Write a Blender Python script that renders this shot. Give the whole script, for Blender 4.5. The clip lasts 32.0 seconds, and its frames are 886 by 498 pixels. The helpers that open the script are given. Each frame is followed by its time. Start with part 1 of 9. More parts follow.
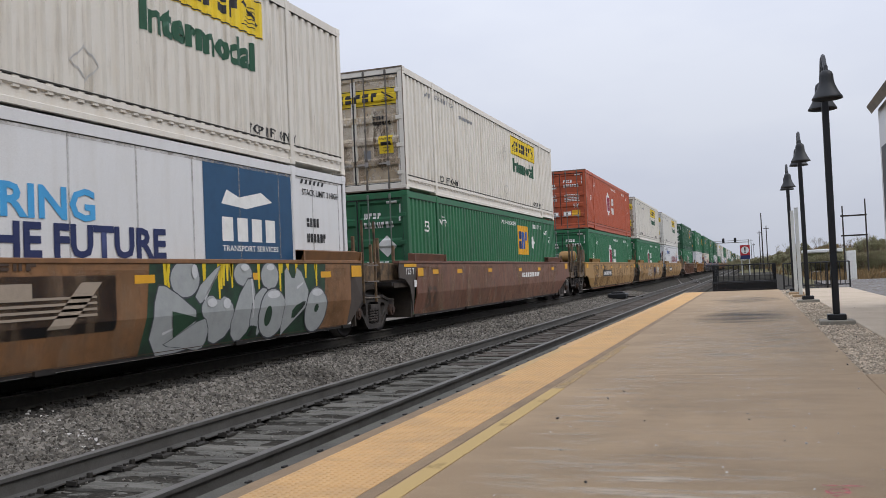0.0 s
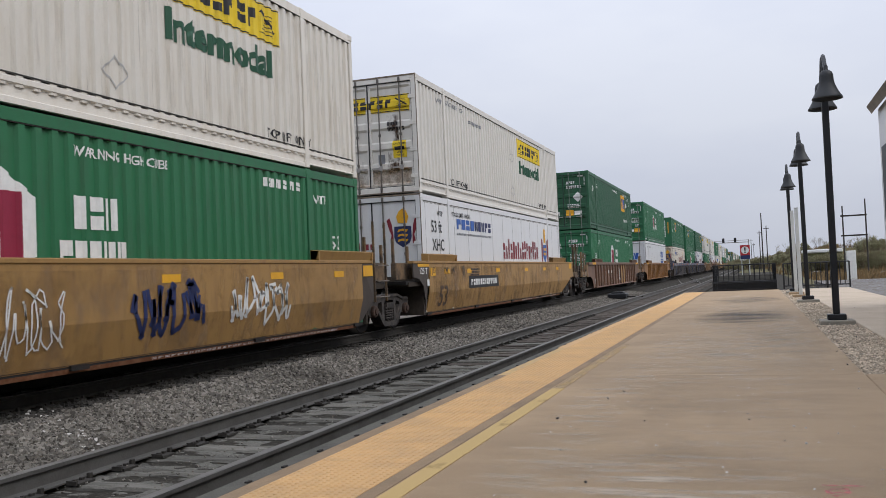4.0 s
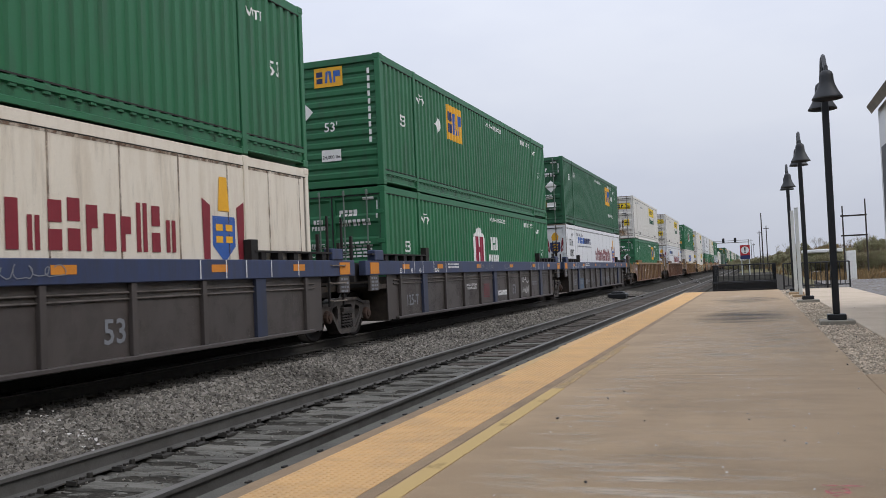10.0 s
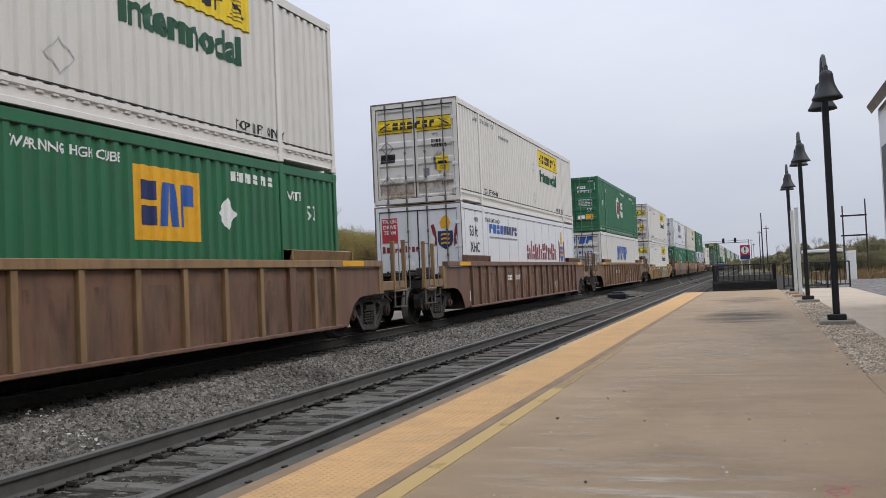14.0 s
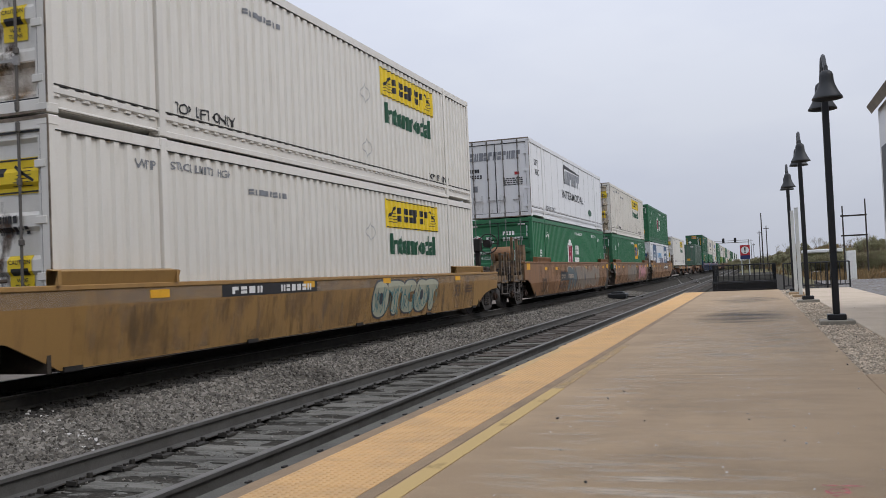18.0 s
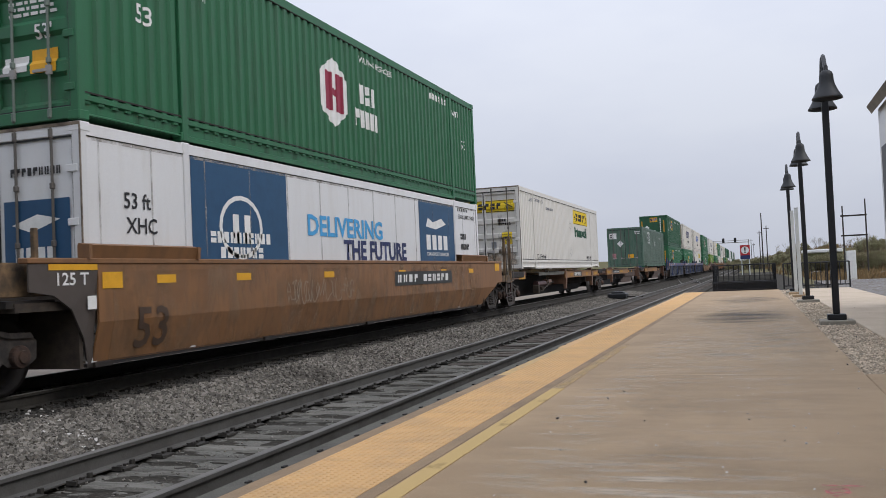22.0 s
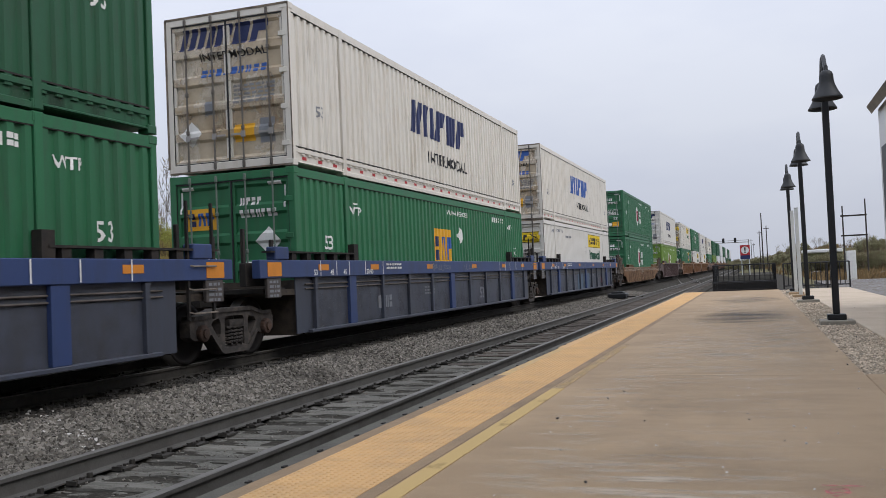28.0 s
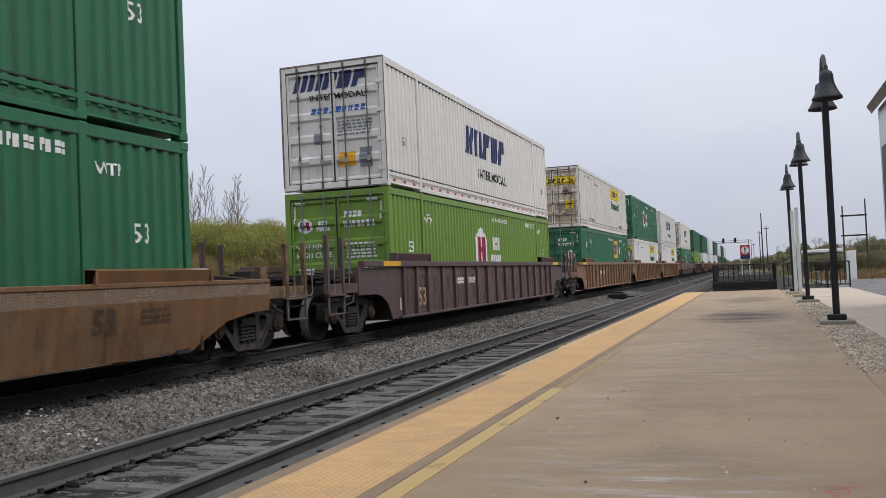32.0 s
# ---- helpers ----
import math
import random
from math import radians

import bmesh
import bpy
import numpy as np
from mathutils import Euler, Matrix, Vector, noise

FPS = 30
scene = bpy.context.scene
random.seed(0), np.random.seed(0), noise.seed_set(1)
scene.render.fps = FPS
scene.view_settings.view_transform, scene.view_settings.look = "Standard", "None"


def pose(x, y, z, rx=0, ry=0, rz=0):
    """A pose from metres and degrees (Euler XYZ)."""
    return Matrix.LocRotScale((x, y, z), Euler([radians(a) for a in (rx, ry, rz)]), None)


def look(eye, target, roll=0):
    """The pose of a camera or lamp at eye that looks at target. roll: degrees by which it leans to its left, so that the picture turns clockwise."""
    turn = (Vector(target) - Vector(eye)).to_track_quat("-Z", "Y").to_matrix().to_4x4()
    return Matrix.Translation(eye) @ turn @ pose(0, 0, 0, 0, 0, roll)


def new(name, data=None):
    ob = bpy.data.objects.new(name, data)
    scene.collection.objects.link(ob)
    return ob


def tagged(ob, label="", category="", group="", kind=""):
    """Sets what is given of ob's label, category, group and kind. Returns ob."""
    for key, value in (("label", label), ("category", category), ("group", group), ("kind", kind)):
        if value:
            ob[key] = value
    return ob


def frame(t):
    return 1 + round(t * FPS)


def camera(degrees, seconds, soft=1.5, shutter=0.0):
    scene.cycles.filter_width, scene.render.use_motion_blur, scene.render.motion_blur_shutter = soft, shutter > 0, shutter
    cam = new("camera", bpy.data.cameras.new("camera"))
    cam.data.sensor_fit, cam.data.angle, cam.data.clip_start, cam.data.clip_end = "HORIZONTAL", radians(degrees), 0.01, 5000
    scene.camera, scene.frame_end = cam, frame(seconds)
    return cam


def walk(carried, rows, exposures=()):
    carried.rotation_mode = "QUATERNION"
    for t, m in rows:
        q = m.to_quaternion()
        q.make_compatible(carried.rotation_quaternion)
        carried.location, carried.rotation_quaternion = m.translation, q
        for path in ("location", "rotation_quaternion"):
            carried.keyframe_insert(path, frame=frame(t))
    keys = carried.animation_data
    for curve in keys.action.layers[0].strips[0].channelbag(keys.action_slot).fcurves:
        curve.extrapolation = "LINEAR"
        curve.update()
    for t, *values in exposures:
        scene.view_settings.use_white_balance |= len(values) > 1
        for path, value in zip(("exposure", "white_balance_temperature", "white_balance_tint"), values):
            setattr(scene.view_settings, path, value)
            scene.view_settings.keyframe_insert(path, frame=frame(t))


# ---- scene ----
# One still camera on a station platform; a double-stack train passes at a steady pace.
# World: +Y runs along the tracks, +X to the platform side, z = 0 is the platform top.
EYE = Vector((0.0, 0.0, 1.0975))
YAW, PITCH, ROLL = radians(-19.279), radians(1.810), -2.497
AIM = EYE + Vector((math.sin(YAW) * math.cos(PITCH), math.cos(YAW) * math.cos(PITCH), math.sin(PITCH)))
cam = camera(53.31, 32.0, soft=0.48, shutter=0.03)
walk(cam, [(0, look(EYE, AIM, ROLL)), (32, look(EYE, AIM, ROLL))], exposures=[(0, 0.0), (17.2, 0.0), (18.0, -0.08), (19.2, -0.1), (19.8, 0.0), (22.4, 0.0), (23.0, -0.1), (25.4, -0.13), (27, 0.0), (32, 0.0)])

# ---- light: an overcast sky and a faint wide sun ----
SUN_EL, SUN_AZ = radians(44), radians(100)
world = bpy.data.worlds.new("overcast_sky")
scene.world = world
world.use_nodes = True
wn, wl = world.node_tree.nodes, world.node_tree.links
wn.clear()
w_out, w_bg = wn.new("ShaderNodeOutputWorld"), wn.new("ShaderNodeBackground")
w_sky = wn.new("ShaderNodeTexSky")
w_sky.sky_type, w_sky.sun_disc = "NISHITA", False
w_sky.sun_elevation, w_sky.sun_rotation = SUN_EL, SUN_AZ
w_sky.air_density, w_sky.dust_density = 1.0, 3.0
w_co = wn.new("ShaderNodeTexCoord")
w_map = wn.new("ShaderNodeMapping")
w_map.inputs["Scale"].default_value = (1.0, 1.0, 2.6)
w_noise = wn.new("ShaderNodeTexNoise")
w_noise.inputs["Scale"].default_value, w_noise.inputs["Detail"].default_value = 1.6, 5.0
w_noise.inputs["Roughness"].default_value = 0.55
w_ramp = wn.new("ShaderNodeValToRGB")
w_ramp.color_ramp.elements[0].position, w_ramp.color_ramp.elements[1].position = 0.33, 0.68
w_ramp.color_ramp.elements[0].color = (4.72, 5.06, 6.18, 1)
w_ramp.color_ramp.elements[1].color = (5.78, 6.06, 6.85, 1)
w_mix = wn.new("ShaderNodeMix")
w_mix.data_type = "RGBA"
w_mix.inputs["Factor"].default_value = 0.94
wl.new(w_co.outputs["Generated"], w_map.inputs["Vector"])
wl.new(w_map.outputs["Vector"], w_noise.inputs["Vector"])
wl.new(w_noise.outputs["Fac"], w_ramp.inputs["Fac"])
wl.new(w_sky.outputs["Color"], w_mix.inputs["A"])
wl.new(w_ramp.outputs["Color"], w_mix.inputs["B"])
# an overcast sky is brighter overhead than at the horizon
w_sep, w_el, w_gain = wn.new("ShaderNodeSeparateXYZ"), wn.new("ShaderNodeMapRange"), wn.new("ShaderNodeVectorMath")
w_el.inputs["From Min"].default_value, w_el.inputs["From Max"].default_value = 0.0, 1.0
w_el.inputs["To Min"].default_value, w_el.inputs["To Max"].default_value = 1.0, 2.55
w_gain.operation = "SCALE"
wl.new(w_co.outputs["Generated"], w_sep.inputs["Vector"])
wl.new(w_sep.outputs["Z"], w_el.inputs["Value"])
wl.new(w_mix.outputs["Result"], w_gain.inputs[0])
wl.new(w_el.outputs["Result"], w_gain.inputs["Scale"])
wl.new(w_gain.outputs["Vector"], w_bg.inputs["Color"])
w_bg.inputs["Strength"].default_value = 0.1
wl.new(w_bg.outputs["Background"], w_out.inputs["Surface"])

sun_data = bpy.data.lights.new("sun", "SUN")
sun_data.energy, sun_data.angle, sun_data.color = 1.35, radians(40), (1.0, 0.97, 0.93)
sun = new("sun", sun_data)
sun.matrix_world = look((50 * math.sin(SUN_AZ), 50 * math.cos(SUN_AZ), 50 * math.tan(SUN_EL)), (0, 0, 0))


# ---- materials ----


def lin(r, g, b):
    return (r, g, b, 1)


MATS = {}


def surface(name, base, second, scale=3.0, amount=0.6, rough=0.7, metal=0.0, bump=0.15, fine=60.0, streak=(1, 1, 1),
            lo=0.42, hi=0.68, third=None, vary=0.0, spec=0.4, island=False):
    """A worn surface: base colour, patches of a second one, fine grain, bump, and a tint per object."""
    if name in MATS:
        return MATS[name]
    m = bpy.data.materials.new(name)
    m.use_nodes = True
    n, l = m.node_tree.nodes, m.node_tree.links
    b = n["Principled BSDF"]
    b.inputs["Roughness"].default_value, b.inputs["Metallic"].default_value = rough, metal
    b.inputs["Specular IOR Level"].default_value = spec
    co, mp = n.new("ShaderNodeTexCoord"), n.new("ShaderNodeMapping")
    mp.inputs["Scale"].default_value = streak
    info = n.new("ShaderNodeObjectInfo")
    l.new(co.outputs["Object"], mp.inputs["Vector"])
    add = n.new("ShaderNodeVectorMath")
    add.operation = "ADD"
    mul = n.new("ShaderNodeMath")
    mul.operation = "MULTIPLY"
    mul.inputs[1].default_value = 37.0
    l.new(info.outputs["Random"], mul.inputs[0])
    l.new(mp.outputs["Vector"], add.inputs[0])
    l.new(mul.outputs[0], add.inputs[1])
    big, small = n.new("ShaderNodeTexNoise"), n.new("ShaderNodeTexNoise")
    big.inputs["Scale"].default_value, big.inputs["Detail"].default_value, big.inputs["Roughness"].default_value = scale, 6, 0.62
    small.inputs["Scale"].default_value, small.inputs["Detail"].default_value = fine, 3
    l.new(add.outputs[0], big.inputs["Vector"])
    l.new(co.outputs["Object"], small.inputs["Vector"])
    ramp = n.new("ShaderNodeMapRange")
    ramp.inputs["From Min"].default_value, ramp.inputs["From Max"].default_value = lo, hi
    ramp.inputs["To Max"].default_value = amount
    l.new(big.outputs["Fac"], ramp.inputs["Value"])
    mix = n.new("ShaderNodeMix")
    mix.data_type = "RGBA"
    mix.inputs["A"].default_value, mix.inputs["B"].default_value = base, second
    l.new(ramp.outputs["Result"], mix.inputs["Factor"])
    last = mix.outputs["Result"]
    if third:
        r3 = n.new("ShaderNodeMapRange")
        r3.inputs["From Min"].default_value, r3.inputs["From Max"].default_value = 0.52, 0.66
        l.new(small.outputs["Fac"], r3.inputs["Value"])
        m3 = n.new("ShaderNodeMix")
        m3.data_type = "RGBA"
        m3.inputs["B"].default_value = third
        l.new(last, m3.inputs["A"])
        l.new(r3.outputs["Result"], m3.inputs["Factor"])
        last = m3.outputs["Result"]
    # grain and tint
    hsv = n.new("ShaderNodeHueSaturation")
    g1 = n.new("ShaderNodeMapRange")
    g1.inputs["To Min"].default_value, g1.inputs["To Max"].default_value = 0.86, 1.14
    l.new(small.outputs["Fac"], g1.inputs["Value"])
    val = g1.outputs["Result"]
    if vary:
        src = info.outputs["Random"]
        if island:
            src = n.new("ShaderNodeNewGeometry").outputs["Random Per Island"]
        g2 = n.new("ShaderNodeMapRange")
        g2.inputs["To Min"].default_value, g2.inputs["To Max"].default_value = 1 - vary, 1 + vary
        l.new(src, g2.inputs["Value"])
        gm = n.new("ShaderNodeMath")
        gm.operation = "MULTIPLY"
        l.new(val, gm.inputs[0])
        l.new(g2.outputs["Result"], gm.inputs[1])
        val = gm.outputs[0]
    l.new(val, hsv.inputs["Value"])
    l.new(last, hsv.inputs["Color"])
    l.new(hsv.outputs["Color"], b.inputs["Base Color"])
    if bump:
        bp = n.new("ShaderNodeBump")
        bp.inputs["Strength"].default_value, bp.inputs["Distance"].default_value = bump, 0.02
        l.new(small.outputs["Fac"], bp.inputs["Height"])
        l.new(bp.outputs["Normal"], b.inputs["Normal"])
    MATS[name] = m
    return m


def paint(name, base, dirt, amount=0.55, rough=0.5, vary=0.06, lo=0.48, hi=0.72):
    """Weathered paint on steel, with streaks that run down."""
    return surface(name, base, dirt, scale=2.2, amount=amount, rough=rough, bump=0.05, fine=90, streak=(2.2, 2.2, 0.35),
                   lo=lo, hi=hi, vary=vary, spec=0.35)


def plain(name, col, rough=0.55, metal=0.0, spec=0.35):
    return surface(name, col, tuple(c * 0.72 for c in col[:3]) + (1,), scale=5, amount=0.45, rough=rough, metal=metal, bump=0.03, fine=80, spec=spec)


RUST = lin(0.14, 0.05, 0.02)
M_CONCRETE = surface("concrete", lin(0.352, 0.243, 0.138), lin(0.252, 0.17, 0.094), scale=1.3, amount=0.9, rough=0.74, bump=0.12, fine=110, third=lin(0.385, 0.285, 0.178), spec=0.4,
                     streak=(0.6, 1.25, 1), lo=0.40, hi=0.62)
M_CURB = surface("grey_edge_concrete", lin(0.10, 0.095, 0.08), lin(0.05, 0.047, 0.04), scale=3, amount=0.8, rough=0.9, bump=0.2, fine=80)
M_EDGE = surface("worn_edge_concrete", lin(0.285, 0.2, 0.12), lin(0.19, 0.135, 0.085), scale=3.5, amount=0.85, rough=0.9, bump=0.3, fine=90, streak=(1, 0.5, 1))
M_TACTILE = surface("tactile_yellow", lin(0.60, 0.365, 0.155), lin(0.43, 0.285, 0.145), scale=2.4, amount=0.6, rough=0.7, bump=0.1, fine=120, vary=0.03)
M_LINE = surface("worn_yellow_paint", lin(0.52, 0.345, 0.14), lin(0.37, 0.27, 0.165), scale=7, amount=0.9, rough=0.8, bump=0.2, fine=120)
M_BALLAST = surface("ballast_dust", lin(0.045, 0.041, 0.034), lin(0.025, 0.022, 0.019), scale=1.3, amount=0.8, rough=0.95, bump=0.9, fine=26,
                    third=lin(0.07, 0.064, 0.055), spec=0.1)
M_STONE = surface("ballast_stone", lin(0.186, 0.171, 0.148), lin(0.095, 0.086, 0.074), scale=0.7, amount=0.8, rough=0.9, bump=0.3, fine=40, vary=0.5, island=True, spec=0.2)
M_PEBBLE = surface("river_gravel", lin(0.52, 0.435, 0.33), lin(0.30, 0.24, 0.175), scale=1.5, amount=0.7, rough=0.9, bump=0.2, fine=60, vary=0.5, island=True)
M_LIMESTONE = surface("white_stone", lin(0.55, 0.53, 0.50), lin(0.35, 0.33, 0.31), scale=3, rough=0.9, fine=50, vary=0.2, island=True)
M_ROAD = surface("gravel_road", lin(0.225, 0.188, 0.15), lin(0.14, 0.115, 0.09), scale=0.5, amount=0.8, rough=0.95, bump=0.4, fine=20)
M_RAILTOP = surface("polished_rail", lin(0.16, 0.152, 0.14), lin(0.095, 0.088, 0.079), scale=4, amount=0.6, rough=0.62, metal=0.25, bump=0.02, fine=50)
M_RAILSIDE = surface("rusty_rail", lin(0.105, 0.10, 0.092), lin(0.064, 0.059, 0.052), scale=3, amount=0.7, rough=0.85, metal=0.1, bump=0.2, fine=60)
M_FILL = surface("muddy_fill", lin(0.138, 0.132, 0.116), lin(0.07, 0.066, 0.057), scale=3.5, amount=0.9, rough=0.95, bump=1.0, fine=38, third=lin(0.15, 0.147, 0.127))
M_WALK = surface("pale_concrete", lin(0.50, 0.41, 0.305), lin(0.39, 0.315, 0.235), scale=0.8, amount=0.7, rough=0.85, bump=0.2, fine=120)
M_FOOTING = surface("grey_footing", lin(0.30, 0.275, 0.225), lin(0.21, 0.19, 0.155), scale=3, amount=0.7, rough=0.9, bump=0.2, fine=80)
M_BRUSH = surface("dull_brush", lin(0.225, 0.22, 0.125), lin(0.205, 0.165, 0.105), scale=0.25, amount=0.9, rough=0.95, bump=0, fine=5, vary=0.2, island=True)
M_TIE = surface("weathered_tie", lin(0.158, 0.151, 0.132), lin(0.075, 0.071, 0.061), scale=2, amount=0.9, rough=0.95, bump=0.7, fine=30, streak=(0.5, 6, 6), vary=0.25)
M_GROUND = surface("rough_ground", lin(0.115, 0.10, 0.055), lin(0.07, 0.085, 0.03), scale=0.12, amount=0.9, rough=0.95, bump=0.6, fine=4, third=lin(0.14, 0.12, 0.065), spec=0.08)
M_LOT = surface("blue_grey_stone", lin(0.16, 0.142, 0.122), lin(0.085, 0.074, 0.062), scale=0.5, amount=0.9, rough=0.95, bump=0.8, fine=5, third=lin(0.30, 0.31, 0.33), spec=0.1)
M_DRYGRASS = surface("dry_grass_blades", lin(0.19, 0.118, 0.052), lin(0.10, 0.082, 0.042), scale=0.3, amount=0.9, rough=0.95, bump=0, fine=4, vary=0.35, island=True)
M_BLACK = plain("black_metal", lin(0.013, 0.014, 0.016), 0.45)
M_GALV = plain("pale_post", lin(0.55, 0.57, 0.55), 0.5)
M_DARK = surface("grimy_steel", lin(0.013, 0.011, 0.010), lin(0.032, 0.024, 0.018), scale=5, amount=0.7, rough=0.75, bump=0.15, fine=60, vary=0.2)
M_TRUCK = surface("truck_casting", lin(0.035, 0.031, 0.029), lin(0.092, 0.076, 0.064), scale=7, amount=0.8, rough=0.8, metal=0.1, bump=0.2, fine=60, vary=0.2)
# oil plus the train's shadow band, both put into the stone colour
M_OIL_SHADE = surface("oily_stone", lin(0.045, 0.042, 0.036), lin(0.022, 0.02, 0.018), scale=0.9, amount=0.8, rough=0.85, bump=0.3, fine=40, vary=0.6, island=True)
M_WHEEL = surface("wheel_steel", lin(0.017, 0.014, 0.013), lin(0.010, 0.008, 0.008), scale=6, amount=0.6, rough=0.6, metal=0.4, bump=0.1, fine=60)
M_TREAD = surface("wheel_tread", lin(0.20, 0.19, 0.18), lin(0.07, 0.06, 0.055), scale=6, amount=0.5, rough=0.5, metal=0.7, bump=0.02)
M_GREY_STEEL = plain("grey_steel", lin(0.30, 0.29, 0.28), 0.6)

WHITE = paint("white_paint", lin(0.62, 0.60, 0.555), lin(0.43, 0.385, 0.31), amount=0.25)
CREAM = paint("cream_paint", lin(0.63, 0.60, 0.54), lin(0.46, 0.39, 0.29), amount=0.35)
GREEN = paint("green_paint", lin(0.022, 0.125, 0.055), lin(0.035, 0.085, 0.05), amount=0.7)
GREEN_DARK = paint("dark_green_paint", lin(0.018, 0.09, 0.042), lin(0.03, 0.06, 0.035), amount=0.7)
GREEN_BRIGHT = paint("bright_green_paint", lin(0.022, 0.135, 0.058), lin(0.035, 0.095, 0.05), amount=0.6)
GREEN_LIGHT = paint("light_green_paint", lin(0.13, 0.23, 0.03), lin(0.12, 0.16, 0.05), amount=0.6)
GREEN_GREY = paint("weathered_green_paint", lin(0.05, 0.112, 0.075), lin(0.12, 0.155, 0.125), amount=0.8, lo=0.4, hi=0.65)
RED = paint("red_orange_paint", lin(0.40, 0.08, 0.03), lin(0.22, 0.05, 0.03), amount=0.6)
SMOOTH_WHITE = paint("smooth_white_panel", lin(0.62, 0.625, 0.63), lin(0.48, 0.46, 0.42), amount=0.28, rough=0.35)
SMOOTH_CREAM = paint("smooth_cream_panel", lin(0.66, 0.60, 0.50), lin(0.48, 0.40, 0.30), amount=0.6, rough=0.4)
BROWN = paint("brown_car_paint", lin(0.17, 0.075, 0.047), lin(0.085, 0.05, 0.036), amount=0.8, lo=0.4)
OXIDE = paint("oxide_car_paint", lin(0.17, 0.09, 0.056), lin(0.075, 0.05, 0.037), amount=0.9, lo=0.42)
GOLD = paint("ochre_car_paint", lin(0.315, 0.183, 0.062), lin(0.20, 0.11, 0.045), amount=0.6)
ORANGE_CAR = paint("orange_brown_car_paint", lin(0.25, 0.122, 0.04), lin(0.13, 0.065, 0.036), amount=0.7)
TAN_CAR = paint("tan_brown_car_paint", lin(0.218, 0.108, 0.046), lin(0.125, 0.068, 0.037), amount=0.75, lo=0.4)
DULL_OCHRE = paint("dull_ochre_paint", lin(0.25, 0.155, 0.075), lin(0.12, 0.075, 0.042), amount=0.9, lo=0.42)
RUSTY_CAR = paint("rusty_car_paint", lin(0.19, 0.098, 0.043), lin(0.105, 0.058, 0.03), amount=0.8, lo=0.4)
DULL_CAR = paint("dull_brown_car_paint", lin(0.20, 0.105, 0.052), lin(0.11, 0.06, 0.038), amount=0.7)
PLUM_CAR = paint("plum_car_paint", lin(0.092, 0.058, 0.054), lin(0.058, 0.042, 0.039), amount=0.8)
MAROON = paint("maroon_car_paint", lin(0.075, 0.035, 0.032), lin(0.05, 0.032, 0.030), amount=0.8)
BLUE_CAR = paint("blue_car_paint", lin(0.030, 0.052, 0.14), lin(0.03, 0.04, 0.07), amount=0.6)
BLUE_WORN = paint("worn_blue_car_paint", lin(0.033, 0.047, 0.105), lin(0.034, 0.038, 0.055), amount=0.8, lo=0.4)
BLUE_DULL = paint("dull_blue_car_paint", lin(0.032, 0.042, 0.078), lin(0.036, 0.036, 0.042), amount=0.9, lo=0.38)
BLUE_GREY = paint("blue_grey_car_paint", lin(0.05, 0.057, 0.078), lin(0.042, 0.042, 0.048), amount=0.7, lo=0.4)
GREY_CAR = paint("grey_car_paint", lin(0.068, 0.058, 0.053), lin(0.048, 0.041, 0.037), amount=0.5, lo=0.4)
D_YELLOW = plain("sign_yellow", lin(0.72, 0.52, 0.02))
D_REFLECT = plain("reflector_yellow", lin(0.70, 0.36, 0.02))
D_ORANGE = plain("reflector_orange", lin(0.60, 0.22, 0.025))
D_PALE = plain("faint_grey", lin(0.42, 0.42, 0.41))
D_NAVY = plain("sign_navy", lin(0.02, 0.03, 0.10))
D_BLUE = plain("sign_blue", lin(0.03, 0.10, 0.35))
D_SKYBLUE = plain("sign_sky_blue", lin(0.06, 0.32, 0.62))
D_PANEL = plain("panel_blue", lin(0.018, 0.07, 0.15))
D_WHITE = plain("sign_white", lin(0.72, 0.72, 0.70))
D_BLACK = plain("sign_black", lin(0.02, 0.02, 0.022))
D_RED = plain("sign_red", lin(0.42, 0.03, 0.035))
D_WINE = plain("sign_wine", lin(0.26, 0.02, 0.05))
D_CRIMSON = plain("sign_crimson", lin(0.20, 0.02, 0.03))
D_GREEN = plain("sign_green", lin(0.015, 0.075, 0.04))
D_GREY = plain("sign_grey", lin(0.20, 0.21, 0.23))
D_GRAFFITI = plain("spray_silver", lin(0.34, 0.36, 0.36))
D_GLINT = plain("spray_white", lin(0.55, 0.56, 0.57))
D_DIM = plain("worn_spray_lines", lin(0.135, 0.095, 0.062))
D_SLATE = plain("spray_slate", lin(0.085, 0.11, 0.115))
D_MUD = plain("spray_mud", lin(0.20, 0.165, 0.13))
D_MINT = plain("spray_mint", lin(0.36, 0.36, 0.27))
D_PINK = plain("spray_pink", lin(0.42, 0.20, 0.21))
